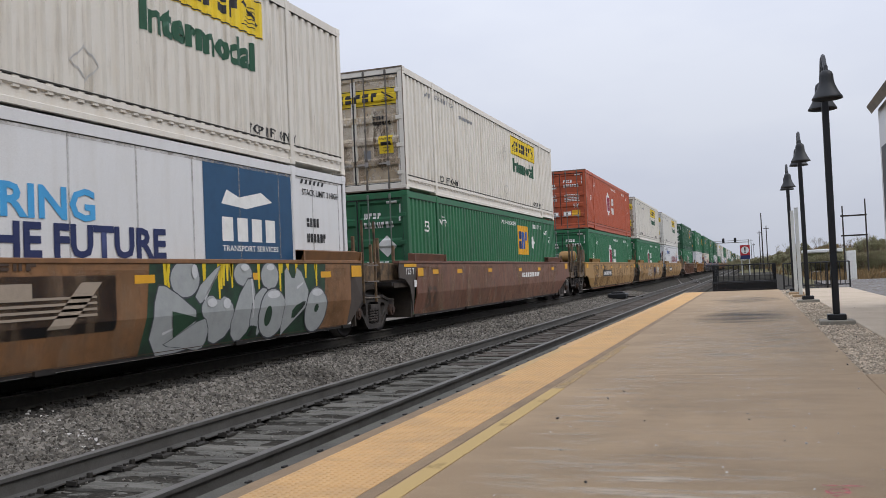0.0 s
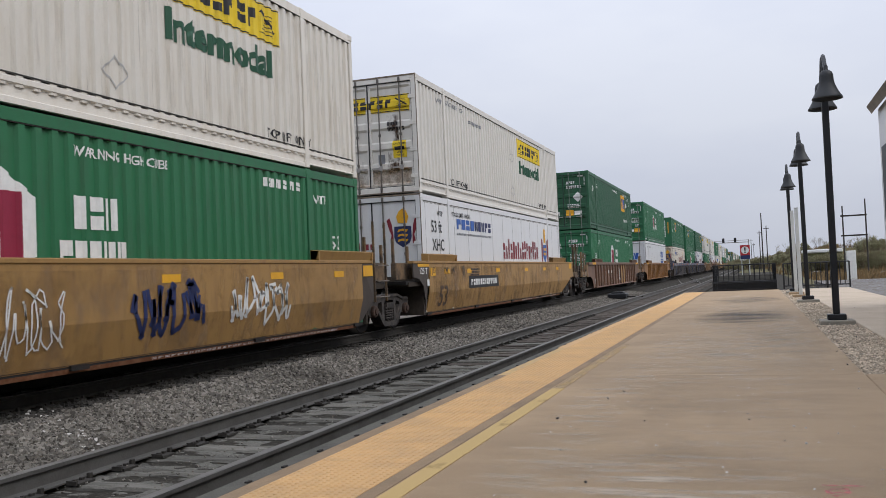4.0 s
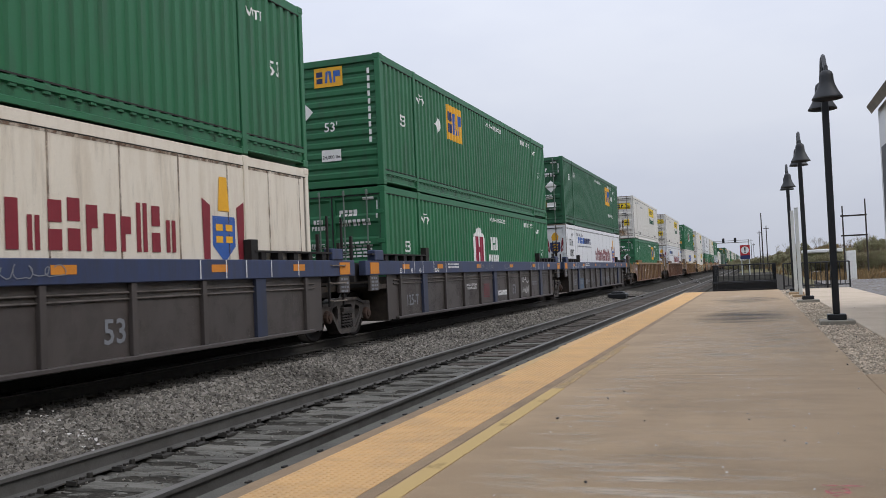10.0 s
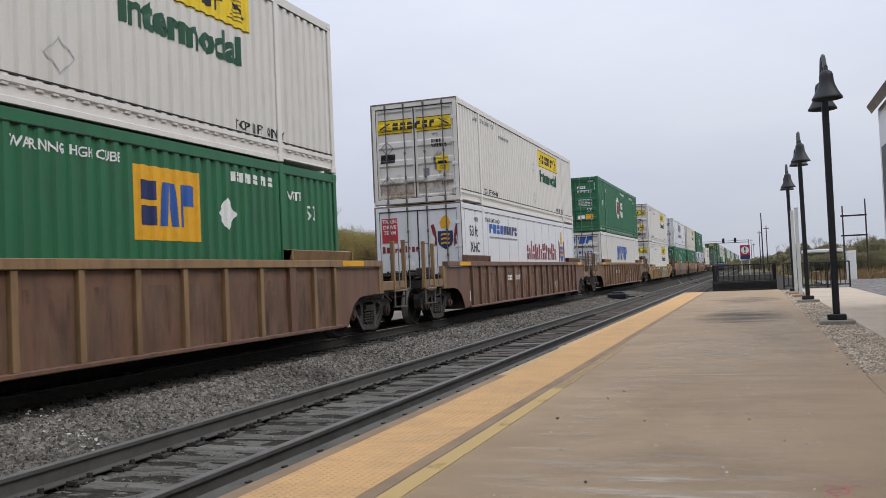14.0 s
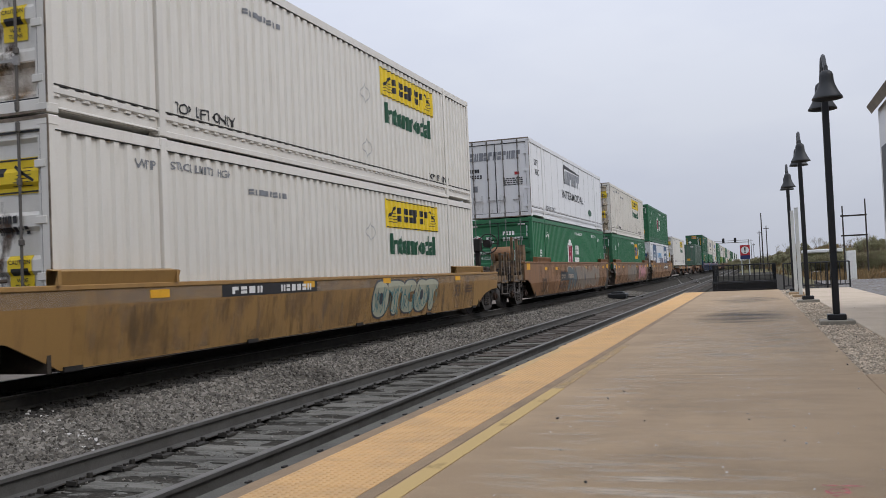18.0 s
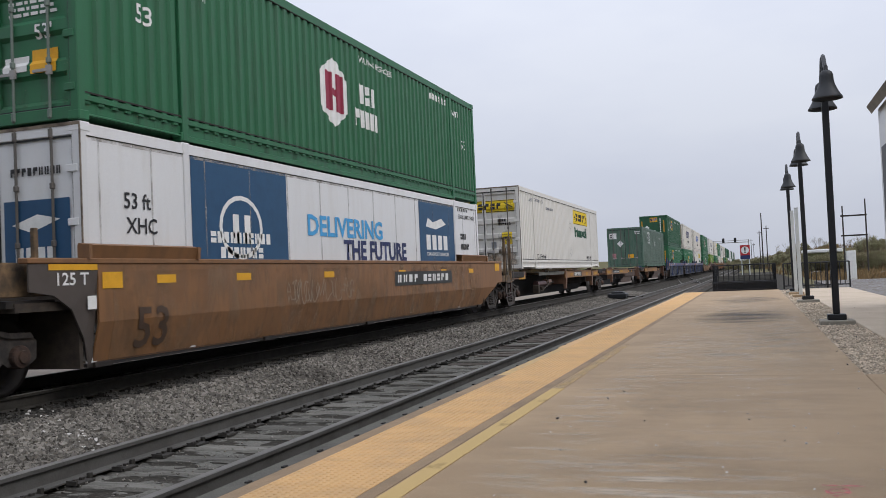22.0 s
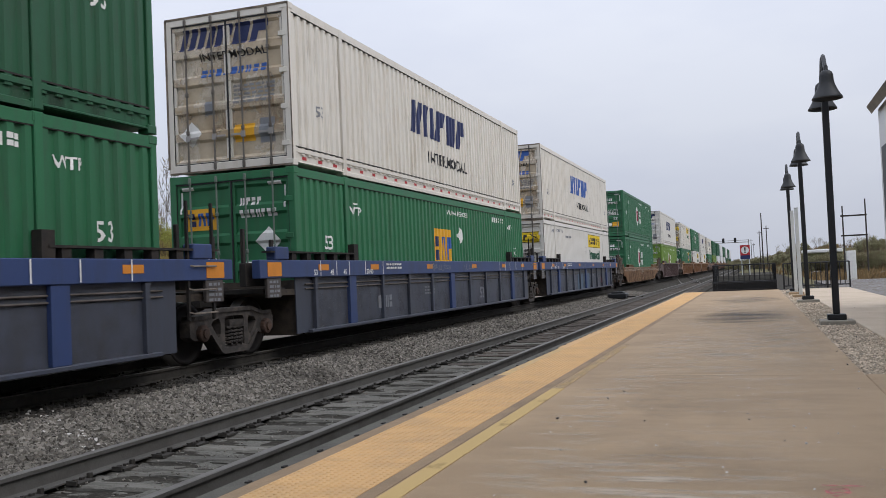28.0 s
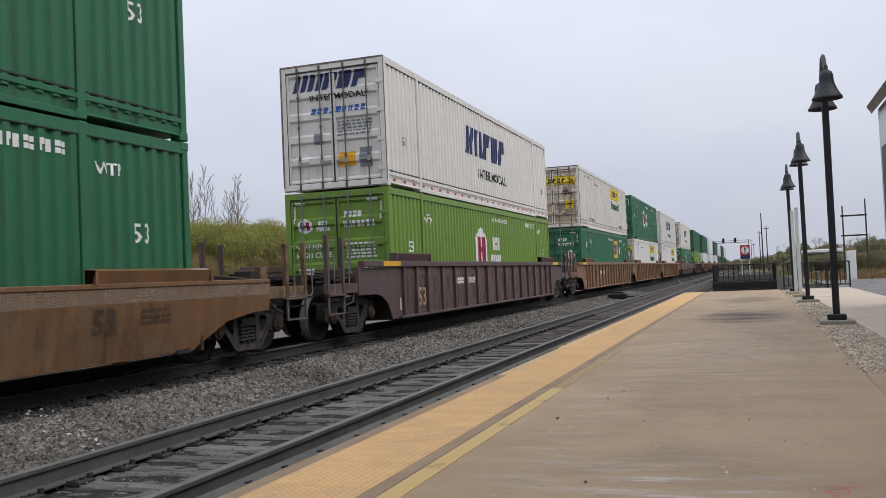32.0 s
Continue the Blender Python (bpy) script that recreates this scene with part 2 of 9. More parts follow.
def grime(name, col, lo=0.45, hi=0.62, top=0.85, scale=2.5, streak=(2.5, 2.5, 0.5), fade=False):
    """Rust and dirt that leave the paint bare between them; fade thins it out towards the rim of its patch."""
    m = bpy.data.materials.new(name)
    m.use_nodes = True
    n, l = m.node_tree.nodes, m.node_tree.links
    b = n["Principled BSDF"]
    b.inputs["Base Color"].default_value, b.inputs["Roughness"].default_value = col, 0.9
    co, mp, no, mr = n.new("ShaderNodeTexCoord"), n.new("ShaderNodeMapping"), n.new("ShaderNodeTexNoise"), n.new("ShaderNodeMapRange")
    info, add = n.new("ShaderNodeObjectInfo"), n.new("ShaderNodeVectorMath")
    mul = n.new("ShaderNodeMath")
    mul.operation, mul.inputs[1].default_value = "MULTIPLY", 41.0
    l.new(info.outputs["Random"], mul.inputs[0])
    mp.inputs["Scale"].default_value = streak
    no.inputs["Scale"].default_value, no.inputs["Detail"].default_value, no.inputs["Roughness"].default_value = scale, 7, 0.65
    mr.inputs["From Min"].default_value, mr.inputs["From Max"].default_value, mr.inputs["To Max"].default_value = lo, hi, top
    l.new(co.outputs["Object"], mp.inputs["Vector"])
    l.new(mp.outputs["Vector"], add.inputs[0])
    l.new(mul.outputs[0], add.inputs[1])
    l.new(add.outputs[0], no.inputs["Vector"])
    l.new(no.outputs["Fac"], mr.inputs["Value"])
    out = mr.outputs["Result"]
    if fade:
        dist, rim, both = n.new("ShaderNodeVectorMath"), n.new("ShaderNodeMapRange"), n.new("ShaderNodeMath")
        flat = n.new("ShaderNodeVectorMath")
        flat.operation, flat.inputs[1].default_value = "MULTIPLY", (1, 1, 0)
        dist.operation, dist.inputs[1].default_value = "DISTANCE", (0.5, 0.5, 0)
        l.new(co.outputs["Generated"], flat.inputs[0])
        l.new(flat.outputs[0], dist.inputs[0])
        l.new(dist.outputs["Value"], rim.inputs["Value"])
        rim.inputs["From Min"].default_value, rim.inputs["From Max"].default_value = 0.15, 0.5
        rim.inputs["To Min"].default_value, rim.inputs["To Max"].default_value = 1.0, 0.0
        both.operation = "MULTIPLY"
        l.new(out, both.inputs[0])
        l.new(rim.outputs["Result"], both.inputs[1])
        out = both.outputs[0]
    l.new(out, b.inputs["Alpha"])
    MATS[name] = m
    return m


G_RUST = grime("rust_streaks", lin(0.22, 0.105, 0.04), 0.53, 0.70, 0.85)
G_DUST = grime("pale_dust", lin(0.30, 0.205, 0.13), 0.47, 0.74, 0.55, scale=2.0, streak=(1.4, 1.4, 0.6))
G_BROWN = grime("brown_stain", lin(0.30, 0.185, 0.09), 0.36, 0.7, 0.75, scale=2.0, streak=(1, 1, 1))
G_DARKRUST = grime("dark_rust", lin(0.07, 0.038, 0.02), 0.47, 0.62, 0.85, scale=2.6, streak=(1.6, 1.6, 0.8))
G_SIDE = grime("side_dirt", lin(0.36, 0.28, 0.18), 0.52, 0.8, 0.32, scale=2.4, streak=(2.5, 2.5, 0.3))
G_FILM = grime("grey_film", lin(0.09, 0.08, 0.075), 0.5, 0.85, 0.4, scale=1.2, streak=(1, 1, 1))
G_OCHRE = grime("ochre_dirt", lin(0.15, 0.085, 0.035), 0.48, 0.85, 0.5, scale=0.8, streak=(1, 1, 1.6))
G_DIRT = grime("road_dirt", lin(0.20, 0.14, 0.085), 0.52, 0.78, 0.5)
G_SOOT = grime("soot_marks", lin(0.03, 0.027, 0.024), 0.5, 0.78, 0.7, scale=1.6)
G_SEAM = grime("seam_rust", lin(0.16, 0.10, 0.065), 0.3, 0.6, 0.8, scale=3.0, streak=(2, 2, 1.4))
G_CREAM = grime("yellowed_paint", lin(0.60, 0.485, 0.33), 0.2, 0.66, 0.6, scale=1.2, streak=(1, 1, 1))
G_SEAM_PALE = grime("seam_dirt", lin(0.36, 0.34, 0.31), 0.3, 0.62, 0.55, scale=3.0, streak=(2, 2, 1.4))
G_PALE_BAND = grime("faded_paint", lin(0.27, 0.225, 0.18), 0.3, 0.7, 0.62, scale=1.2, streak=(1, 0.6, 2))
GRIMES = ("rust_streaks", "brown_stain", "dark_rust", "side_dirt", "road_dirt", "soot_marks", "seam_rust", "seam_dirt", "yellowed_paint")
D_BEIGE = plain("spray_beige", lin(0.33, 0.27, 0.21))
D_TEAL = plain("spray_teal", lin(0.06, 0.20, 0.22))
D_RUST = surface("rust_stain", RUST, lin(0.24, 0.12, 0.06), scale=8, amount=0.8, rough=0.9, fine=40)


# ---- mesh helpers ----
def mesh_of(bm, name, mat):
    me = bpy.data.meshes.new(name)
    bm.to_mesh(me)
    bm.free()
    if mat:
        me.materials.append(mat)
    return me


def part(name, bm, material, parent, label=""):
    """Links a bmesh, or a ready mesh, as one object under a thing or a part."""
    me = bm if isinstance(bm, bpy.types.Mesh) else mesh_of(bm, name, material)
    ob = new(name, me)
    ob.parent = parent
    return tagged(ob, label)


def thing(name, label, category, group="", kind=""):
    return tagged(new(name), label, category, group, kind)


def box(bm, x0, x1, y0, y1, z0, z1):
    vs = [bm.verts.new(c) for c in ((x0, y0, z0), (x1, y0, z0), (x1, y1, z0), (x0, y1, z0), (x0, y0, z1), (x1, y0, z1), (x1, y1, z1), (x0, y1, z1))]
    for f in ((3, 2, 1, 0), (4, 5, 6, 7), (0, 1, 5, 4), (1, 2, 6, 5), (2, 3, 7, 6), (3, 0, 4, 7)):
        bm.faces.new([vs[i] for i in f])
    return vs


def boxes(*dims, bevel=0.0):
    bm = bmesh.new()
    for d in dims:
        box(bm, *d)
    if bevel:
        bmesh.ops.bevel(bm, geom=bm.edges[:], offset=bevel, segments=1, affect="EDGES")
    return bm


def tube(bm, pts, r, sides=8):
    """A round bar along points."""
    pts = [Vector(p) for p in pts]
    rings = []
    for i, p in enumerate(pts):
        d = (pts[min(i + 1, len(pts) - 1)] - pts[max(i - 1, 0)]).normalized()
        a = d.orthogonal().normalized()
        if rings:
            a = (ref - d * ref.dot(d)).normalized()
        ref = a
        b = d.cross(a)
        rings.append([bm.verts.new(p + (a * math.cos(k * math.tau / sides) + b * math.sin(k * math.tau / sides)) * r) for k in range(sides)])
    for q, w in zip(rings, rings[1:]):
        for k in range(sides):
            bm.faces.new((q[k], q[(k + 1) % sides], w[(k + 1) % sides], w[k]))
    bm.faces.new(rings[0][::-1])
    bm.faces.new(rings[-1])
    return bm


def tubes(paths, r, sides=6):
    bm = bmesh.new()
    for p in paths:
        tube(bm, p, r, sides)
    return bm


def lathe(profile, sides=20, axis="z", centre=(0, 0, 0)):
    """A turned body from (radius, height) pairs."""
    bm = bmesh.new()
    rings = []
    for r, h in profile:
        ring = []
        for k in range(sides):
            a = k * math.tau / sides
            c = (r * math.cos(a), r * math.sin(a), h)
            if axis == "x":
                c = (h, r * math.cos(a), r * math.sin(a))
            ring.append(bm.verts.new(Vector(c) + Vector(centre)))
        rings.append(ring)
    for q, w in zip(rings, rings[1:]):
        for k in range(sides):
            bm.faces.new((q[k], q[(k + 1) % sides], w[(k + 1) % sides], w[k]))
    bm.faces.new(rings[0][::-1])
    bm.faces.new(rings[-1])
    return bm


def prism(bm, outline, x0, x1):
    """A (y, z) outline made solid from x0 to x1."""
    a = [bm.verts.new((x0, y, z)) for y, z in outline]
    b = [bm.verts.new((x1, y, z)) for y, z in outline]
    bm.faces.new(a[::-1])
    bm.faces.new(b)
    n = len(outline)
    for i in range(n):
        bm.faces.new((a[i], a[(i + 1) % n], b[(i + 1) % n], b[i]))
    bmesh.ops.recalc_face_normals(bm, faces=bm.faces[:])
    return bm


CACHE = {}


def cached(key, make):
    if key not in CACHE:
        CACHE[key] = make()
    return CACHE[key]


# ---- flat markings: shapes in (u, v), later laid on a side or an end ----
def shapes(*polys):
    bm = bmesh.new()
    for p in polys:
        if len(p) == 4 and not isinstance(p[0], tuple):
            u0, u1, v0, v1 = p
            p = ((u0, v0), (u1, v0), (u1, v1), (u0, v1))
        f = bm.faces.new([bm.verts.new((u, v, 0)) for u, v in p])
        f.normal_update()
        if f.normal.z < 0:
            f.normal_flip()
    return bm


def words(text, u, v, size, width=0.0, centred=False, bold=0.02):
    """Letters of Blender's own font as a flat mesh; v is the baseline, size the capital height."""
    cu = bpy.data.curves.new("words", "FONT")
    cu.body, cu.size, cu.fill_mode = text, size / 0.69, "FRONT"
    cu.resolution_u, cu.offset = 2, bold * size
    if centred:
        cu.align_x = "CENTER"
    ob = bpy.data.objects.new("words", cu)
    scene.collection.objects.link(ob)
    bpy.context.view_layer.update()
    me = bpy.data.meshes.new_from_object(ob.evaluated_get(bpy.context.evaluated_depsgraph_get()))
    bm = bmesh.new()
    bm.from_mesh(me)
    bpy.data.objects.remove(ob)
    bpy.data.meshes.remove(me)
    k = 1.0
    if width:
        us = [w.co.x for w in bm.verts]
        k = width / (max(us) - min(us))
    for w in bm.verts:
        w.co.x, w.co.y, w.co.z = u + w.co.x * k, v + w.co.y, 0
    for f in bm.faces:
        f.normal_update()
        if f.normal.z < 0:
            f.normal_flip()
    return bm


def bars(u, v, length, height, n, gap=0.28, seed=1, slant=0.0, vary=0.0):
    """A line of plain bars, some split, that stands for writing or a wordmark."""
    rnd = random.Random(seed)
    cell = length / n
    out = []
    for i in range(n):
        a, b = u + i * cell, u + (i + 1) * cell - cell * gap * rnd.uniform(0.7, 1.3)
        h = height * (1 - vary * rnd.random())
        cut = rnd.choice((0, 1, 2, 3))
        quads = [(0, 1, 0, 1)]
        if cut == 1:
            quads = [(0, 1, 0, 0.42), (0, 1, 0.56, 1)]
        elif cut == 2:
            quads = [(0, 0.4, 0, 1), (0.6, 1, 0, 1)]
        elif cut == 3:
            quads = [(0, 0.45, 0, 1), (0.45, 1, 0.5, 1)]
        for p, q, s, t in quads:
            x0, x1, z0, z1 = a + (b - a) * p, a + (b - a) * q, h * s, h * t
            out.append(((x0 + slant * z0, v + z0), (x1 + slant * z0, v + z0), (x1 + slant * z1, v + z1), (x0 + slant * z1, v + z1)))
    return shapes(*out)


def disc(u, v, r, n=16, ry=None):
    return tuple((u + r * math.cos(k * math.tau / n), v + (ry or r) * math.sin(k * math.tau / n)) for k in range(n))


def diamond(u, v, r):
    return ((u, v - r), (u + r, v), (u, v + r), (u - r, v))


# ---- corrugated steel ----
WAVE, DEEP = 0.25, 0.038
BREAKS = (0.0, 0.095, 0.127, 0.218)
LONG, WIDE, TALL = 16.154, 2.591, 2.896
HALF = WIDE / 2
POSTS = (2.1, 14.054)


def dent(y):
    q = (y - 0.12) % WAVE
    if q <= 0.095:
        return 0.0
    if q < 0.127:
        return DEEP * (q - 0.095) / 0.032
    if q <= 0.218:
        return DEEP
    return DEEP * (WAVE - q) / 0.032


def break_points(a, b):
    out = [a]
    k = math.floor((a - 0.12) / WAVE)
    while 0.12 + k * WAVE < b:
        for q in BREAKS:
            y = 0.12 + k * WAVE + q
            if a + 1e-4 < y < b - 1e-4:
                out.append(y)
        k += 1
    return out + [b]


def lay_on_side(bm, wavy, proud=0.005):
    """Moves a flat marking onto the platform-side wall, into the dents of the sheet."""
    if wavy:
        us = [w.co.x for w in bm.verts]
        for y in break_points(min(us), max(us))[1:-1]:
            bmesh.ops.bisect_plane(bm, geom=bm.verts[:] + bm.edges[:] + bm.faces[:], plane_co=(y, 0, 0), plane_no=(1, 0, 0), dist=1e-5)
    for w in bm.verts:
        u, v = w.co.x, w.co.y
        w.co = (HALF - 0.012 - (dent(u) if wavy else 0) + proud, u, v)
    return bm


DOOR_Z0, DOOR_Z1 = 0.17, 2.736


def door_dent(z):
    step = (DOOR_Z1 - DOOR_Z0) / 5
    q = (z - DOOR_Z0) % step
    if q < 0.05 or q > step - 0.08:
        return 0.0
    if q < 0.10:
        return 0.045 * (q - 0.05) / 0.05
    if q > step - 0.13:
        return 0.045 * (step - 0.08 - q) / 0.05
    return 0.045


def lay_on_end(bm, y=0.027, pressed=False):
    """Moves a flat marking onto the near end, into the pressed panels of the doors."""
    if pressed:
        vs = [w.co.y for w in bm.verts]
        step = (DOOR_Z1 - DOOR_Z0) / 5
        for i in range(5):
            for q in (0.05, 0.10, step - 0.13, step - 0.08):
                z = DOOR_Z0 + i * step + q
                if min(vs) < z < max(vs):
                    bmesh.ops.bisect_plane(bm, geom=bm.verts[:] + bm.edges[:] + bm.faces[:], plane_co=(0, z, 0), plane_no=(0, 1, 0), dist=1e-5)
    for w in bm.verts:
        w.co = (w.co.x, y + (door_dent(w.co.y) if pressed else 0), w.co.y)
    return bm


def lay_on_rail(bm):
    for w in bm.verts:
        w.co = (HALF - 0.034, w.co.x, w.co.y)
    return bm


def wavy_wall(x, sign):
    bm = bmesh.new()
    low, top = [], []
    for y in break_points(0.11, LONG - 0.11):
        px = sign * (x - dent(y))
        low.append(bm.verts.new((px, y, 0.2)))
        top.append(bm.verts.new((px, y, TALL - 0.10)))
    for i in range(len(low) - 1):
        f = (low[i], low[i + 1], top[i + 1], top[i])
        bm.faces.new(f if sign > 0 else f[::-1])
    return bm


def rail_channel(a, b, s):
    """Bottom side rail: a pressed channel with a recessed web, raised at the load-bearing middle."""
    bm = bmesh.new()
    inner, outer = (a, b) if s > 0 else (b, a)
    web = outer - s * 0.038
    prof = [(inner, 0.0), (outer, 0.0), (outer, 0.07), (web, 0.09), (web, 0.22), (outer, 0.24), (outer, 0.30), (inner, 0.34)]
    rings = []
    for y in (0.1, POSTS[0] - 0.01, POSTS[0], POSTS[1], POSTS[1] + 0.01, LONG - 0.1):
        up = 0.055 if y < POSTS[0] or y > POSTS[1] else 0.0
        rings.append([bm.verts.new((x, y, max(z, up))) for x, z in prof])
    n = len(prof)
    for p, q in zip(rings, rings[1:]):
        for i in range(n):
            bm.faces.new((p[i], p[(i + 1) % n], q[(i + 1) % n], q[i]))
    bmesh.ops.recalc_face_normals(bm, faces=bm.faces[:])
    return bm


def smooth_wall(x, sign):
    bm = bmesh.new()
    ys = [0.11]
    while ys[-1] < LONG - 0.4:
        e = min(ys[-1] + 1.22, LONG - 0.11)
        ys += [e - 0.016, e - 0.01, e - 0.004, e] if e < LONG - 0.2 else [e]
    rows = []
    for i, y in enumerate(ys):
        dx = 0.008 if i % 4 in (2, 3) and y < LONG - 0.2 else 0.0
        rows.append((bm.verts.new((sign * (x - dx), y, 0.2)), bm.verts.new((sign * (x - dx), y, TALL - 0.1))))
    for (a, b), (c, d) in zip(rows, rows[1:]):
        f = (a, c, d, b)
        bm.faces.new(f if sign > 0 else f[::-1])
    return bm


def door_sheet(x0, x1, ribs, y=0.035, deep=0.045):
    """A door leaf pressed into horizontal panels, one folded sheet."""
    bm = bmesh.new()
    z0, z1 = 0.17, TALL - 0.16
    x0, x1 = x0 + 0.012, x1 - 0.012
    prof = [(y + 0.05, z0), (y, z0)]
    step = (z1 - z0) / ribs
    if ribs > 1:
        for i in range(ribs):
            a, b = z0 + i * step, z0 + (i + 1) * step
            prof += [(y, a + 0.05), (y + deep, a + 0.10), (y + deep, b - 0.13), (y, b - 0.08)]
    prof += [(y, z1), (y + 0.05, z1)]
    a = [bm.verts.new((x0, p, q)) for p, q in prof]
    b = [bm.verts.new((x1, p, q)) for p, q in prof]
    for i in range(len(prof) - 1):
        bm.faces.new((a[i], b[i], b[i + 1], a[i + 1]))
    bm.faces.new(a[::-1])
    bm.faces.new(b)
    # upright stiles close the pressed panels at both edges
    if ribs > 1:
        for u, v in ((x0 - 0.001, x0 + 0.05), (x1 - 0.05, x1 + 0.001)):
            box(bm, u, v, y - 0.001, y + 0.07, z0, z1)
    bmesh.ops.recalc_face_normals(bm, faces=bm.faces[:])
    bmesh.ops.triangulate(bm, faces=[f for f in bm.faces if len(f.verts) > 4])
    return bm


def flat_end(kind):
    bm = bmesh.new()
    if kind == "ribbed":
        box(bm, -1.17, 1.17, 0.06, 0.09, 0.15, TALL - 0.12)
        n = 11
        for i in range(n):
            z = 0.18 + i * (TALL - 0.34) / n
            prism_x = ((0.06, z), (0.025, z + 0.04), (0.025, z + 0.13), (0.06, z + 0.17))
            prism(bm, prism_x, -1.17, 1.17)
    else:
        box(bm, -1.17, 1.17, 0.03, 0.09, 0.15, TALL - 0.12)
        box(bm, -0.78, -0.77, 0.026, 0.032, 0.15, TALL - 0.12)
        box(bm, 0.77, 0.78, 0.026, 0.032, 0.15, TALL - 0.12)
    return bm


def shell_parts(kind, end):
    """Name, maker and whether it takes the body colour, for the parts of a container."""
    wall = wavy_wall if kind == "wavy" else smooth_wall
    flush = 0.012 if kind != "frame" else 0.012
    out = [
        ("side_wall", lambda: wall(HALF - flush, 1)),
        ("side_wall", lambda: wall(HALF - flush, -1)),
        ("roof", lambda: boxes((-HALF + 0.05, HALF - 0.05, 0.06, LONG - 0.06, TALL - 0.06, TALL - 0.02))),
        ("floor", lambda: boxes((-HALF + 0.05, HALF - 0.05, 0.1, LONG - 0.06, 0.05, 0.14))),
        ("rear_wall", lambda: boxes((-1.18, 1.18, LONG - 0.09, LONG - 0.03, 0.14, TALL - 0.1))),
        ("end_header", lambda: boxes((-1.18, 1.18, 0.0, 0.12, TALL - 0.15, TALL - 0.005), bevel=0.008)),
        ("end_sill", lambda: boxes((-1.18, 1.18, 0.0, 0.12, 0.01, 0.16), bevel=0.008)),
    ]
    for s in (1, -1):
        a, b = sorted((s * (HALF - 0.06), s * HALF))
        out.append(("top_rail", lambda a=a, b=b: boxes((a, b, 0.1, LONG - 0.1, TALL - 0.15, TALL - 0.005))))
        out.append(("bottom_rail", lambda a=a, b=b, s=s: rail_channel(a, b, s)))
        for y in (0.0, LONG - 0.12):
            c, d = sorted((s * (HALF - 0.13), s * (HALF + 0.001)))
            out.append(("corner_post", lambda c=c, d=d, y=y: boxes((c, d, y, y + 0.12, 0.0, TALL), bevel=0.012)))
        for y in POSTS if s > 0 else ():
            c, d = sorted((s * (HALF - 0.09), s * (HALF + 0.012)))
            out.append(("lifting_post", lambda c=c, d=d, y=y: boxes((c, d, y - 0.065, y + 0.065, -0.005, TALL + 0.004), bevel=0.01)))
    if end == "doors":
        n = 5 if kind == "wavy" else 1
        out.append(("door", lambda: door_sheet(-1.17, 0.0, n)))
        out.append(("door", lambda: door_sheet(0.0, 1.17, n)))
    else:
        out.append(("front_wall", lambda: flat_end(end)))
    return out


def castings(parent, key, mat):
    for x in (HALF - 0.17,):
        for y in (-0.004, LONG - 0.17, POSTS[0] - 0.09, POSTS[1] - 0.09):
            for z in (-0.008, TALL - 0.11):
                me = cached(("casting", key), lambda: mesh_of(boxes((0, 0.178, 0, 0.18, 0, 0.122), bevel=0.012), "corner_casting", mat))
                ob = part("corner_casting", me, None, parent)
                ob.location = (x, y, z)


M_RAIL_SHADOW = plain("dark_sealant", lin(0.03, 0.028, 0.025), 0.8)
M_DOOR_EDGE = surface("scuffed_edge", lin(0.20, 0.16, 0.12), lin(0.05, 0.04, 0.032), scale=5, amount=0.9, rough=0.85, fine=60)
M_CHALK = paint("chalky_green_paint", lin(0.17, 0.205, 0.175), lin(0.06, 0.12, 0.085), amount=0.7)
M_ROD = plain("galvanised_rod", lin(0.15, 0.185, 0.16), 0.55, 0.3)
M_ROD_DARK = plain("dirty_rod", lin(0.11, 0.10, 0.09), 0.7)


def lock_rod(x, mat):
    """A door bar with cam keepers and brackets as swellings along it."""
    prof = [(0.018, 0.03), (0.035, 0.05), (0.035, 0.15), (0.018, 0.16)]
    for z in (0.75, 1.45, 2.15):
        prof += [(0.018, z - 0.04), (0.034, z - 0.03), (0.034, z + 0.03), (0.018, z + 0.04)]
    prof += [(0.018, TALL - 0.17), (0.035, TALL - 0.16), (0.035, TALL - 0.06), (0.018, TALL - 0.04)]
    return mesh_of(lathe(prof, 6, centre=(x, 0.005, 0)), "lock_rod", mat)


